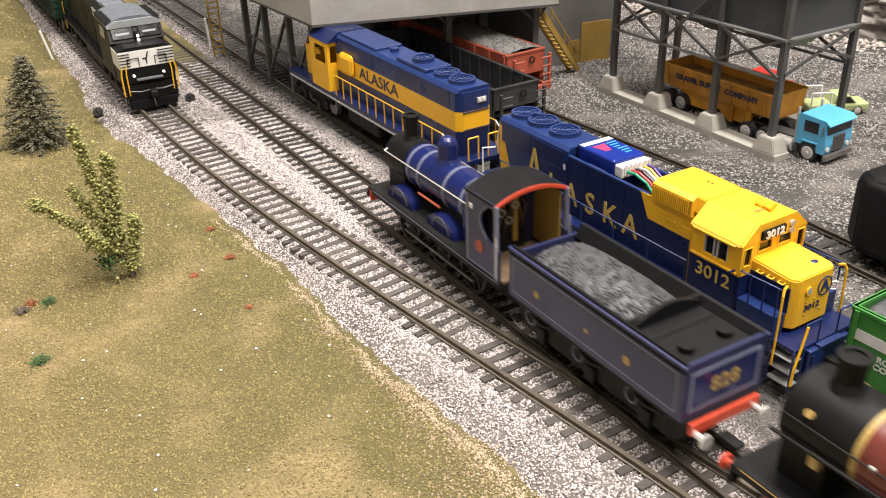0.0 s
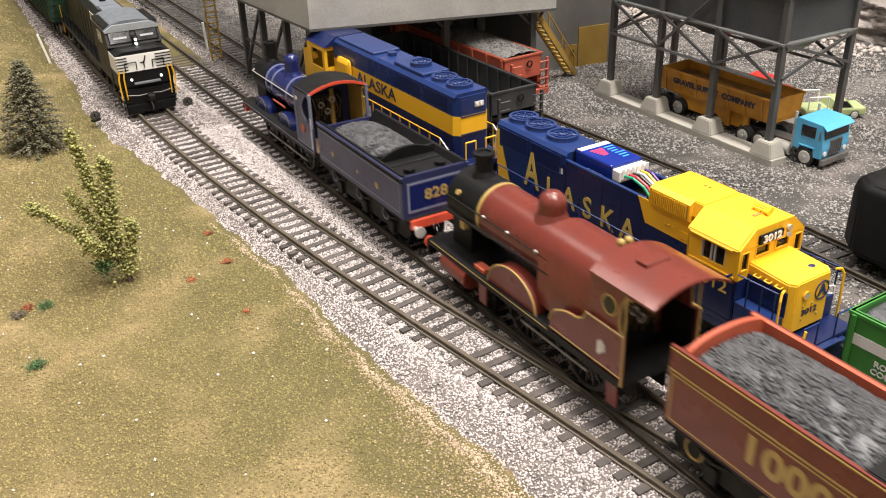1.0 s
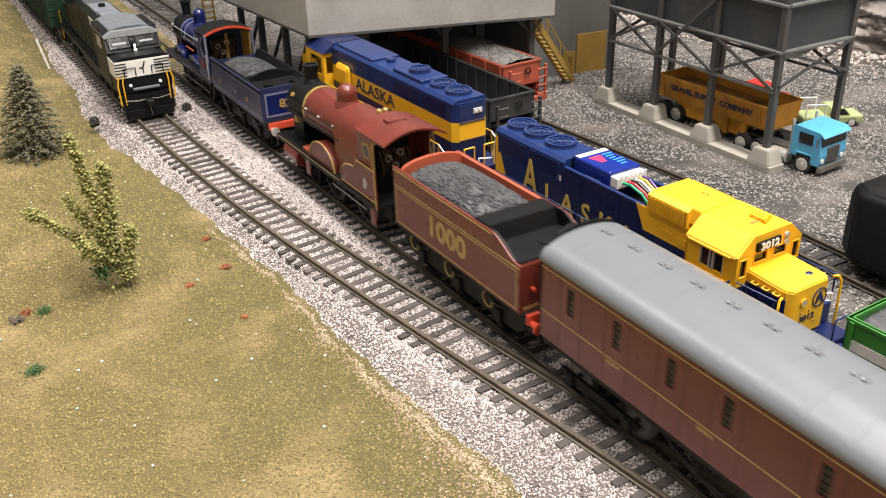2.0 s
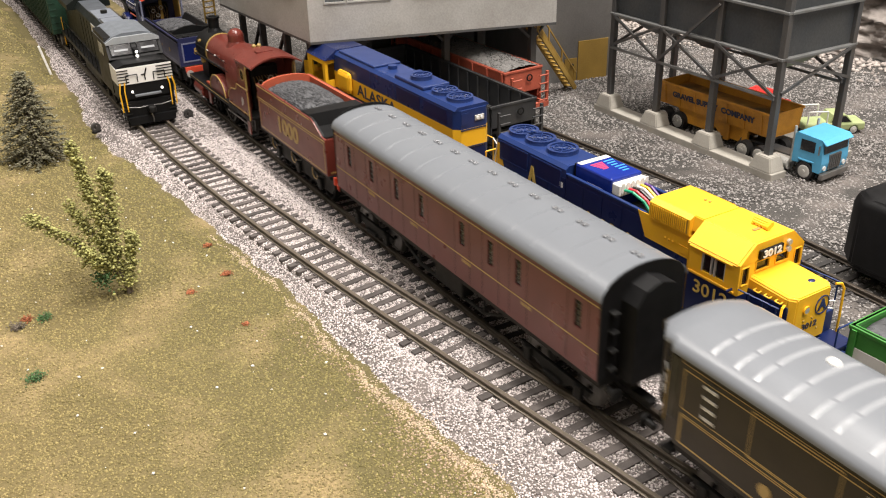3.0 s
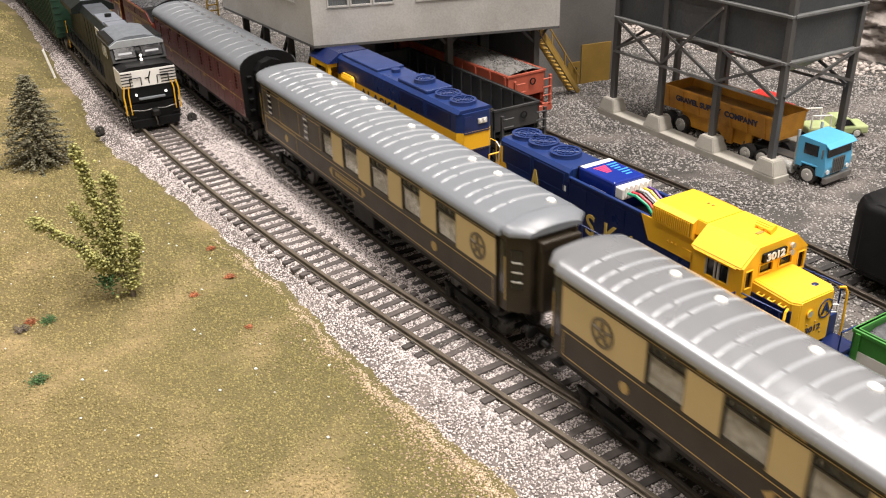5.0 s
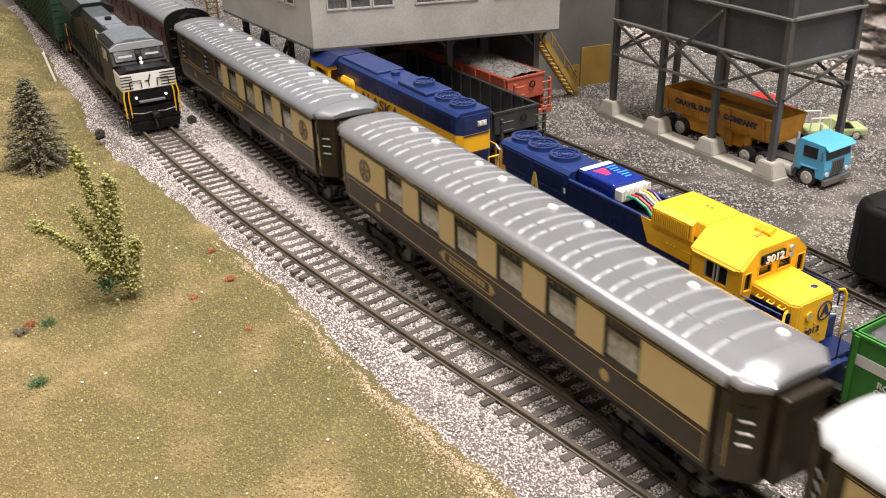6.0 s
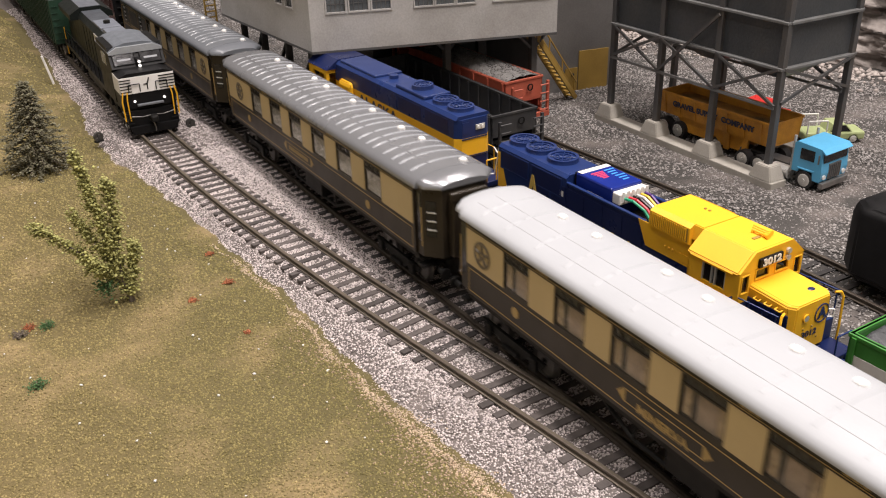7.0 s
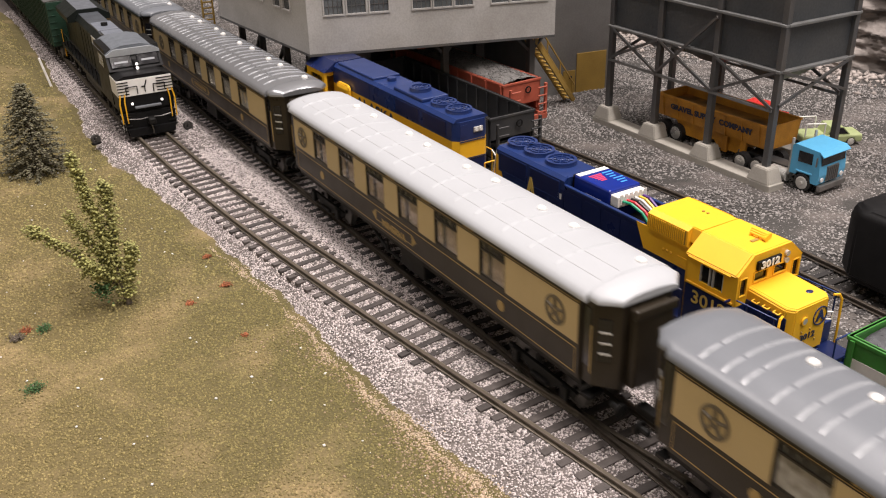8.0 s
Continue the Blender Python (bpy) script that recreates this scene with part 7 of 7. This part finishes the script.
def hopper_tower():
    c = thing("gravel_bin", "dark grey steel gravel bin on braced legs", "storage bin")
    ys, xs = (2.6, 47.5, 93, 137), (212.2, 268)
    zt = 62.5
    for x in xs:
        for y in ys:
            part("leg", box(bmx(), x - 1.8, x + 1.8, y - 1.8, y + 1.8, 8, 160, 0.25), DARK_STEEL, c)
    for z in (zt, 87.0, 114.0):
        for x, s in ((xs[0] - 1.2, -1), (xs[1] + 1.2, 1)):
            part("band", box(bmx(), x - 1.6, x + 1.6, ys[0] - 2, ys[-1] + 2, z - 0.8, z + 0.8, 0.3), DARK_STEEL_LIGHT, c)
        for y in (ys[0] - 1.2, ys[-1] + 1.2):
            part("band", box(bmx(), xs[0], xs[1], y - 1.6, y + 1.6, z - 0.8, z + 0.8, 0.3), DARK_STEEL_LIGHT, c)
    bm = bmx()
    box(bm, xs[0] + 0.6, xs[1] - 0.6, ys[0] + 0.6, ys[-1] - 0.6, zt, 160)
    part("bin", bm, BIN_PLATE, c, "blue-grey weathered bin plating")
    for k in range(3):
        bm = bmx()
        y0, y1 = ys[k] + 3, ys[k + 1] - 3
        ym = (y0 + y1) / 2
        top = [bm.verts.new(v) for v in ((xs[0] + 3, y0, zt), (xs[1] - 3, y0, zt), (xs[1] - 3, y1, zt), (xs[0] + 3, y1, zt))]
        low = [bm.verts.new(v) for v in ((230, ym - 7, 51), (246, ym - 7, 51), (246, ym + 7, 51), (230, ym + 7, 51))]
        for i in range(4):
            bm.faces.new((top[i], top[(i + 1) % 4], low[(i + 1) % 4], low[i]))
        bm.faces.new(low)
        bmesh.ops.recalc_face_normals(bm, faces=bm.faces[:])
        part("chute", bm, BIN_PLATE, c)
    for x in xs:
        for k in range(3):
            y0, y1 = ys[k], ys[k + 1]
            zb = 42.0
            ztop = 84 if k == 1 else zt
            part("brace", strut(bmx(), (x - 2.4, y0, zb), (x - 2.4, y1, zt), 1.2, 1.6), DARK_STEEL, c)
            part("brace", strut(bmx(), (x - 2.6, y0, ztop), (x - 2.6, y1, zb), 1.2, 1.6), DARK_STEEL, c)
            part("tie_beam", strut(bmx(), (x - 2.2, y0, zb - 1), (x - 2.2, y1, zb - 1), 1.2, 1.6), DARK_STEEL_LIGHT, c)
    for y in (ys[0], ys[-1]):
        part("brace", strut(bmx(), (xs[0], y - 2.4, 44), (xs[1], y - 2.4, zt), 1.2, 1.6), DARK_STEEL, c)
        part("brace", strut(bmx(), (xs[0], y - 2.6, zt), (xs[1], y - 2.6, 44), 1.2, 1.6), DARK_STEEL, c)
    for x in xs:
        f = part("footing_beam", box(bmx(), x - 6, x + 6, ys[0] - 9, ys[-1] + 9, -3.6, 0.8, 0.5), CONCRETE, c, "long concrete footing beam")
        for y in ys:
            bm = bmx()
            lo = [bm.verts.new(v) for v in ((x - 6, y - 8, 0.6), (x + 6, y - 8, 0.6), (x + 6, y + 8, 0.6), (x - 6, y + 8, 0.6))]
            hi = [bm.verts.new(v) for v in ((x - 4.6, y - 5, 9), (x + 4.6, y - 5, 9), (x + 4.6, y + 5, 9), (x - 4.6, y + 5, 9))]
            for i in range(4):
                bm.faces.new((lo[i], lo[(i + 1) % 4], hi[(i + 1) % 4], hi[i]))
            bm.faces.new(hi)
            bm.faces.new(lo[::-1])
            bmesh.ops.bevel(bm, geom=bm.edges[:], offset=0.5, segments=2, affect="EDGES")
            part("footing_block", bm, CONCRETE, c)
    return c


BIN_PLATE = material("bin_plate", (0.052, 0.058, 0.064), 0.42, var=0.3, size=25, fine=1.5, tint=(0.085, 0.085, 0.085))
DARK_STEEL_LIGHT = material("worn_steelwork", (0.17, 0.175, 0.175), 0.5, var=0.25, size=12, tint=(0.10, 0.095, 0.09))
hopper_tower()


# ---- road vehicles ----
def road_wheel(parent, x, y, z, r, w=4.0):
    bm = rod(bmx(), (x - w / 2, y, z), (x + w / 2, y, z), r, n=22)
    t = part("tyre", bm, TYRE, parent)
    s = -1 if x < 0 else 1
    bm = rod(bmx(), (x + s * w / 2, y, z), (x + s * (w / 2 + 0.3), y, z), r * 0.72, r * 0.6, 18)
    rod(bm, (x + s * w / 2, y, z), (x + s * (w / 2 + 0.9), y, z), r * 0.2, n=10)
    part("rim", bm, SILVER, parent, "silver wheel rim")


def cab_tractor():
    c = thing("lorry_tractor", "sky blue cab-over lorry tractor with a grey grille", "truck", mm(235.5, -10, -3.4, 0, 0, 4) @ Matrix.Scale(0.88, 4))
    part("cab", prism(bmx(), [(-13, 7), (-14, 13), (-12.4, 28.5), (5.5, 29.5), (7, 28), (7, 10), (2.5, 10), (1.5, 12.5), (-7.5, 12.5), (-8.5, 7)], "x", -13.6, 13.6), TRUCK_BLUE, c)
    part("sun_visor", prism(bmx(), [(-15.6, 26), (-12.2, 28.6), (-12.2, 27.8), (-15.2, 25.4)], "x", -13.8, 13.8), TRUCK_BLUE, c)
    bm = bmx()
    prism(bm, [(-13.85, 19.6), (-13.0, 26.4), (-12.8, 26.4), (-13.6, 19.6)], "x", -12, 12)
    part("windshield", bm, DARKGLASS, c)
    bm = box(bmx(), -6, 6, -14.3, -13.2, 8, 18, 0.3)
    g = part("grille", bm, STEEL, c, "grey radiator grille")
    bm = bmx()
    for k in range(6):
        box(bm, -5.4 + 2 * k, -4.4 + 2 * k, -14.6, -14.3, 8.6, 17.4)
    part("grille_bars", bm, DARK_STEEL, g)
    part("bumper", box(bmx(), -13.4, 13.4, -16, -13, 3, 7, 0.6), STEEL, c)
    for s in (-1, 1):
        bm = rod(bmx(), (s * 10, -14.4, 10), (s * 10, -13.4, 10), 1.5, n=14)
        part("headlamp", bm, WHITE, c)
        part("side_window", box(bmx(), *sorted((s * 13.5, s * 13.8)), -8, 2, 19, 26, 0), DARKGLASS, c)
        part("wheel_arch", box(bmx(), *sorted((s * 11, s * 14)), -9, 3, 12.0, 13.4, 0.5), TRUCK_BLUE, c)
        part("fuel_tank", rod(bmx(), (s * 11, 9, 6.5), (s * 11, 21, 6.5), 4.2, n=18), SILVER, c)
        part("stack", pipe(bmx(), [(s * 11.5, 8.6, 8), (s * 11.5, 8.6, 32)], 0.9, 10), SILVER, c)
        part("mirror", box(bmx(), *sorted((s * 14, s * 15.4)), -12, -11.4, 19, 25, 0.2), STEEL, c)
        road_wheel(c, s * 12.2, -3, 5.8, 5.8)
        for y in (32, 45):
            road_wheel(c, s * 11.2, y, 5.8, 5.8, 5)
    part("chassis", box(bmx(), -5, 5, 4, 54, 6.5, 9.5, 0.3), DARK_STEEL, c)
    part("fifth_wheel", box(bmx(), -7, 7, 32, 44, 9.5, 11.5, 0.5), CHASSIS, c)
    return c


def gravel_trailer():
    c = thing("gravel_trailer", "ochre yellow bottom-dump gravel trailer", "trailer", mm(238.5, 62, -3.4, 0, 0, 2))
    a, b, z0, z1 = -46, 42, 15, 28
    bm = bmx()
    for s in (-1, 1):
        prism(bm, [(s * 14.5, z1), (s * 13.6, z1), (s * 11.6, z0), (s * 12.5, z0)], "y", a, b)
    part("side_sheet", bm, TRUCK_YELLOW, c)
    for y in (a, b - 1):
        part("end_sheet", prism(bmx(), [(-14, z1), (14, z1), (12, z0), (-12, z0)], "y", y, y + 1), TRUCK_YELLOW, c)
    part("floor", box(bmx(), -12, 12, a, b, z0 - 1, z0 + 0.5), TRUCK_YELLOW, c)
    for s in (-1, 1):
        part("rim", box(bmx(), *sorted((s * 13.4, s * 15.2)), a - 0.5, b + 0.5, z1 - 0.6, z1 + 0.8, 0.2), TRUCK_YELLOW, c)
        for y in np.linspace(a + 6, b - 6, 7):
            part("side_post", strut(bmx(), (s * 14.7, y, z1), (s * 12.7, y, z0), 1.0, 1.0), TRUCK_YELLOW, c)
    bm = bmx()
    prism(bm, [(-32, z0), (30, z0), (18, 5), (2, 5), (-4, 9), (-8, 5), (-22, 5)], "x", -10, 10)
    part("dump_gate", bm, TRUCK_YELLOW, c)
    for y in (-30, -16):
        part("gate_leg", box(bmx(), -12, -10, y, y + 4, 4, 15, 0.3), TRUCK_YELLOW, c)
    at = face_left(-14.3, -3, 22.2) @ pose(0, 0, 0, 8.7)
    lettering("GRAVEL SUPPLY  COMPANY", 5.0, LETTER_DARK, c, at, 1.02, "dark painted lettering", bold=0.22)
    part("load", box(bmx(), -12.3, 12.3, a + 2, b - 2, z0 + 4, z0 + 7.5), STAINED, c, "rust stained trailer bed")
    for s in (-1, 1):
        for y in (24, 36):
            road_wheel(c, s * 11, y, 5.6, 5.6, 5)
    return c


cab_tractor()
gravel_trailer()


def small_car(name, label, x, y, rz, mat, truck=False):
    c = thing(name, label, "car", mm(x, y, -3.4, 0, 0, rz) @ Matrix.Scale(0.8, 4))
    part("body", box(bmx(), -9.5, 9.5, -24, 24, 3, 9.5, 1.5), mat, c)
    prism(bm := bmx(), [(-14, 9.3), (-8, 15.5), (2 if truck else 10, 15.5), (5 if truck else 18, 9.3)], "x", -8.5, 8.5)
    part("cabin", bm, mat, c)
    part("glass", prism(bmx(), [(-12.4, 10), (-7.6, 14.8), (1 if truck else 9.6, 14.8), (3 if truck else 15.6, 10)], "x", -8.7, 8.7), DARKGLASS, c)
    for s in (-1, 1):
        for yy in (-15, 15):
            road_wheel(c, s * 8.2, yy, 3.8, 3.8, 2.6)
    if truck:
        bm = bmx()
        for s in (-1, 1):
            pipe(bm, [(s * 9, 7, 9), (s * 9, 7, 19), (s * 9, 22, 19), (s * 9, 22, 9)], 0.6)
        part("rack", bm, WHITE, c)
    return c


small_car("parked_car", "bright red car parked behind the gravel bin", 300, 86, 12, material("car_red", (0.55, 0.03, 0.025), 0.3), False)
small_car("pickup_truck", "pale green pickup truck with a rack", 300, 30, 62, material("pale_green", (0.36, 0.42, 0.20), 0.45), True)
small_car("yellow_car", "ochre yellow car near the rock face", 340, -14, 80, TRUCK_YELLOW, False)


# ---- trees and lineside bits ----
LEAF = material("leaf_olive", (0.36, 0.35, 0.12), 0.75, var=0.2, size=5, island=0.25, bump=0.2)
LEAF_DARK = material("leaf_dark", (0.07, 0.15, 0.05), 0.75, var=0.25, size=5, island=0.4, bump=0.2)
NEEDLE = material("needle_green", (0.19, 0.18, 0.115), 0.9, var=0.25, size=6, island=0.22, bump=0.2)
RUST = material("rust_foam", (0.36, 0.12, 0.05), 0.85, var=0.3, size=2, island=0.4)
BARK = material("bark", (0.16, 0.13, 0.10), 0.85, var=0.3, size=3, fine=0.6, bump=0.4)


def limb(bm, pts, r0, r1):
    for i in range(len(pts) - 1):
        k0, k1 = i / (len(pts) - 1), (i + 1) / (len(pts) - 1)
        rod(bm, pts[i], pts[i + 1], r0 + (r1 - r0) * k0, r0 + (r1 - r0) * k1, 8)


def sapling():
    base = Vector((-124.6, 72.4, float(grass_z(-124.6, 72.4))))
    c = thing("sapling_tree", "young tree with sparse olive yellow leaves", "tree", mm(*base))
    # branch tips as (x, y, z) from the foot; the picture plane of the tree faces the camera
    lean = Vector((0.86, -0.5, 0))
    P = lambda s, z, d=0.0: Vector((lean.x * s + 0.5 * d, lean.y * s + 0.86 * d, z))
    arms = [
        [P(0, 0), P(-2, 12), P(-5, 30), P(-9, 50), P(-13, 72)],
        [P(-1, 6), P(-8, 14), P(-18, 24), P(-30, 33), P(-39, 39)],
        [P(-1, 10), P(-6, 22), P(-14, 34), P(-19, 44)],
        [P(0, 4), P(2, 12), P(3.5, 22, 3), P(4, 27, 4)],
        [P(-3, 20), P(-2, 34, 3), P(-3, 50, 4), P(-3, 58, 4)],
        [P(-3, 16), P(-10, 18, -5), P(-13, 25, -8)],
    ]
    for k, pts in enumerate(arms):
        bm = bmx()
        limb(bm, pts, 1.5 if k == 0 else 0.9, 0.35)
        part("trunk" if k == 0 else "limb", bm, BARK, c)
    clumps = []
    for k, pts in enumerate(arms):
        n = 1900 if k == 0 else 700
        for _ in range(n):
            t = random.random() ** 0.8 * (len(pts) - 1)
            i = min(int(t), len(pts) - 2)
            p = pts[i].lerp(pts[i + 1], t - i)
            if k == 0 and p.z < 18:
                continue
            spread = (5.4 - 3.0 * (p.z / 75)) * (0.5 + 1.25 * random.random()) * (0.72 if k in (0, 4) else 0.52)
            clumps.append(p + Vector((random.gauss(0, spread * 0.5), random.gauss(0, spread * 0.5), random.gauss(0, 1.6))))
    pts = np.array([tuple(p) for p in clumps])
    ob = scatter("leaves", pts, rng.uniform(0.6, 1.25, len(pts)), LEAF, "sparse olive yellow foliage", "", flat=0.6)
    ob.parent = c
    q = np.array([tuple(P(random.gauss(-9, 2.2), random.gauss(9, 2), random.gauss(-3, 2))) for _ in range(240)])
    ob = scatter("leaves", q, rng.uniform(0.4, 0.9, len(q)), LEAF_DARK, "small dark green sprig", "", flat=0.6)
    ob.parent = c
    return c


sapling()


def conifer(x, y, h, r, label):
    z = float(grass_z(x, y))
    c = thing("fir_tree", label, "tree", mm(x, y, z))
    part("trunk", rod(bmx(), (0, 0, -1), (0, 0, h * 0.95), 1.8, 0.4, 10), BARK, c)
    pts, sz = [], []
    bm = bmx()
    for i in range(150):
        k = (i + 0.5) / 150
        zz = h * (0.04 + 0.94 * k)
        a = i * 2.39996
        rr = r * (1 - k) ** 0.75 * random.uniform(0.75, 1.1) + 1.5
        tip = Vector((math.cos(a) * rr, math.sin(a) * rr, zz - rr * 0.25))
        limb(bm, [Vector((0, 0, zz)), tip], 0.35, 0.12)
        for _ in range(int(14 + rr * 1.6)):
            t = random.uniform(0.25, 1.05)
            p = Vector((0, 0, zz)).lerp(tip, t)
            pts.append((p.x + random.gauss(0, 1.1), p.y + random.gauss(0, 1.1), p.z + random.gauss(0, 0.7)))
            sz.append(random.uniform(0.5, 1.3))
    tagged(part("brushwood", bm, BARK, c), kind="stuff")
    ob = scatter("needles", np.array(pts), np.array(sz), NEEDLE, "dense drab green needles", "", flat=0.45)
    ob.parent = c


conifer(-131, 280, 58, 25, "drab green model fir tree on the grass")


def bush(x, y, r, mat, label, name="bush", n=200, sz=0.5, tall=0.6):
    z = float(grass_z(x, y))
    c = thing(name, label, "bush", mm(x, y, z))
    part("stem", rod(bmx(), (0, 0, -1), (0, 0, r * 0.6), 0.5, 0.3, 6), BARK, c)
    p = rng.normal(0, r * 0.45, (n, 3))
    p[:, 2] = np.abs(p[:, 2]) * tall + 0.2
    ob = scatter("leaves", p, rng.uniform(0.5, 1.2, n) * sz, mat, "", "")
    ob.parent = c


PLANTS = (
    (-173.5, 23, 4.0, LEAF_DARK, "small bright green clump in the turf", "green_clump"),
    (-173.5, 70, 3.4, BARK, "dead brown weed in the turf", "dead_weed"),
    (-169, 75, 2.4, RUST, "small rust red tuft in the turf", "rust_tuft"),
    (-162, 72, 3.4, LEAF_DARK, "low green weed near the sapling", "green_weed"),
    (-81, 66, 2.2, RUST, "rust red tuft by the ballast", "rust_tuft"),
    (-79.5, 100, 1.8, RUST, "rust red tuft at the edge of the grass", "rust_tuft"),
    (-101, 57, 1.8, RUST, "rust red tuft in the grass", "rust_tuft"),
    (-89, 18, 1.3, RUST, "tiny red tuft in the grass", "rust_tuft"),
)
for x, y, r, m, l, nm in PLANTS:
    bush(x, y, r, m, l, nm)


CINDER = material("weathered_cast", (0.05, 0.046, 0.042), 0.6, var=0.3, bump=0.2)


def round_stub(x, y, label):
    c = thing("pipe_fitting", label, "fitting", mm(x, y, -3.6, 0, 0, 30))
    bm = ring(bmx(), (0, 0, 3.0), (0.3, 1, 0), 1.6, 3.1, 2.2, 22)
    part("ring", bm, CINDER, c)
    part("hub", rod(bmx(), (0, -1.4, 2.9), (0.4, 1.4, 2.9), 1.2, n=14), CINDER, c)
    part("foot", box(bmx(), -3, 3, -1.6, 1.6, -0.6, 0.8, 0.3), CHASSIS, c)


round_stub(-91, 296, "small dark ringed fitting at the edge of the grass")
round_stub(-31, 289, "small dark ringed fitting in the ballast")


def post(x, y, z, h, lean):
    c = thing("marker_post", "thin weathered white lineside post", "post", mm(x, y, z, 0, lean, 0))
    part("shaft", box(bmx(), -0.9, 0.9, -0.8, 0.8, -1, h, 0.3), WHITE, c)


post(-90, 470, -8.5, 26, -11)
post(25, 419, -3.8, 23, -3)


def lattice_post():
    c = thing("signal_ladder", "ochre brown lattice ladder post by the shed", "ladder", mm(22, 386, -3.5))
    for x in (-4, 4):
        part("stile", box(bmx(), x - 0.6, x + 0.6, -0.6, 0.6, -0.5, 80), OCHRE, c)
    for k in range(18):
        part("rung", box(bmx(), -4, 4, -0.4, 0.4, 2 + k * 4.4, 3 + k * 4.4), OCHRE, c)


lattice_post()


# ---- rock face and the room around the layout ----
def rock_face():
    us = np.linspace(0, 1, 160)
    path_x = np.interp(us, [0, 0.25, 0.45, 0.7, 1], [620, 470, 420, 360, 250])
    path_y = np.interp(us, [0, 0.25, 0.45, 0.7, 1], [-260, 60, 220, 420, 760])
    hs = np.linspace(0, 1, 110)
    X = path_x[None] + 40 * hs[:, None] + 7 * np.sin(us[None] * 60 + np.sin(hs[:, None] * 30)) * 1.0 + 9 * ((hs[:, None] * 11 + 0.35 * np.sin(us[None] * 9) + 0.12 * np.sin(us[None] * 41)) % 1.0) + 3 * ((hs[:, None] * 37 + 0.5 * np.sin(us[None] * 23)) % 1.0)
    Y = path_y[None] + 22 * hs[:, None] + 6 * np.cos(us[None] * 47 + 3 * hs[:, None])
    Zs = -5 + 190 * hs[:, None] + 3 * np.sin(us[None] * 33)
    rx = X + 3 * rng.normal(0, 1, X.shape) * 0.6
    return tagged(sheet("rock_face", rx, Y, lambda a, b: Zs + 0 * a, ROCK), "layered grey-brown model rock face", "rock face", kind="structure")


rock_face()
RUBBLE = material("rubble", (0.34, 0.30, 0.275), 0.9, island=0.35, bump=0.3)
t = rng.uniform(0, 1, 2600)
sx = np.interp(t, [0, 0.25, 0.45, 0.7, 1], [620, 470, 420, 360, 250]) - np.abs(rng.normal(0, 22, 2600))
sy = np.interp(t, [0, 0.25, 0.45, 0.7, 1], [-260, 60, 220, 420, 760]) + rng.normal(0, 6, 2600)
scatter("rock_rubble", np.stack((sx, sy, np.full(2600, -2.6)), -1), rng.uniform(0.6, 3.4, 2600), RUBBLE, "broken rock rubble at the foot of the rock face", "rubble")
ROOM = material("room_wall", (0.34, 0.33, 0.31), 0.9, var=0.05, size=400, fine=4)
for nm, b in (("wall_north", (-1.5, 1.5, 2.5, 2.6)), ("wall_south", (-1.5, 1.5, -1.6, -1.5)), ("wall_east", (1.5, 1.6, -1.6, 2.6)), ("wall_west", (-1.6, -1.5, -1.6, 2.6))):
    bm = box(bmx(), b[0] * 1000, b[1] * 1000, b[2] * 1000, b[3] * 1000, -40, 1800)
    tagged(part(nm, bm, ROOM), "plain pale room wall", "wall", kind="structure")
tagged(part("ceiling", box(bmx(), -1600, 1600, -1600, 2600, 1800, 1850), ROOM), "plain pale room ceiling", "ceiling", kind="structure")


# ---- what moves: the train runs away from the camera at an even pace, its wheels turning ----
def motions():
    times = [0.0, 1 / 30] + [i / 10 for i in range(1, 80)] + [8 - 1 / 30, 8.0]
    for vehicle, start in STARTS:
        rows = []
        for t in times:
            y = start + SPEED * t
            tilt = math.degrees(math.atan2(float(fall(y + 60) - fall(y - 60)), 120))
            rows.append((t, mm(0.8, y, float(fall(y)), tilt)))
        walk(vehicle, rows)
    for w, y, r in WHEELS:
        step = 2 if r > 9 else 1
        rows = []
        for i in range(0, 241, step):
            rows.append((i / 30, mm(0, y, r, -math.degrees(SPEED * i / 30 / r))))
        walk(w, rows)


motions()
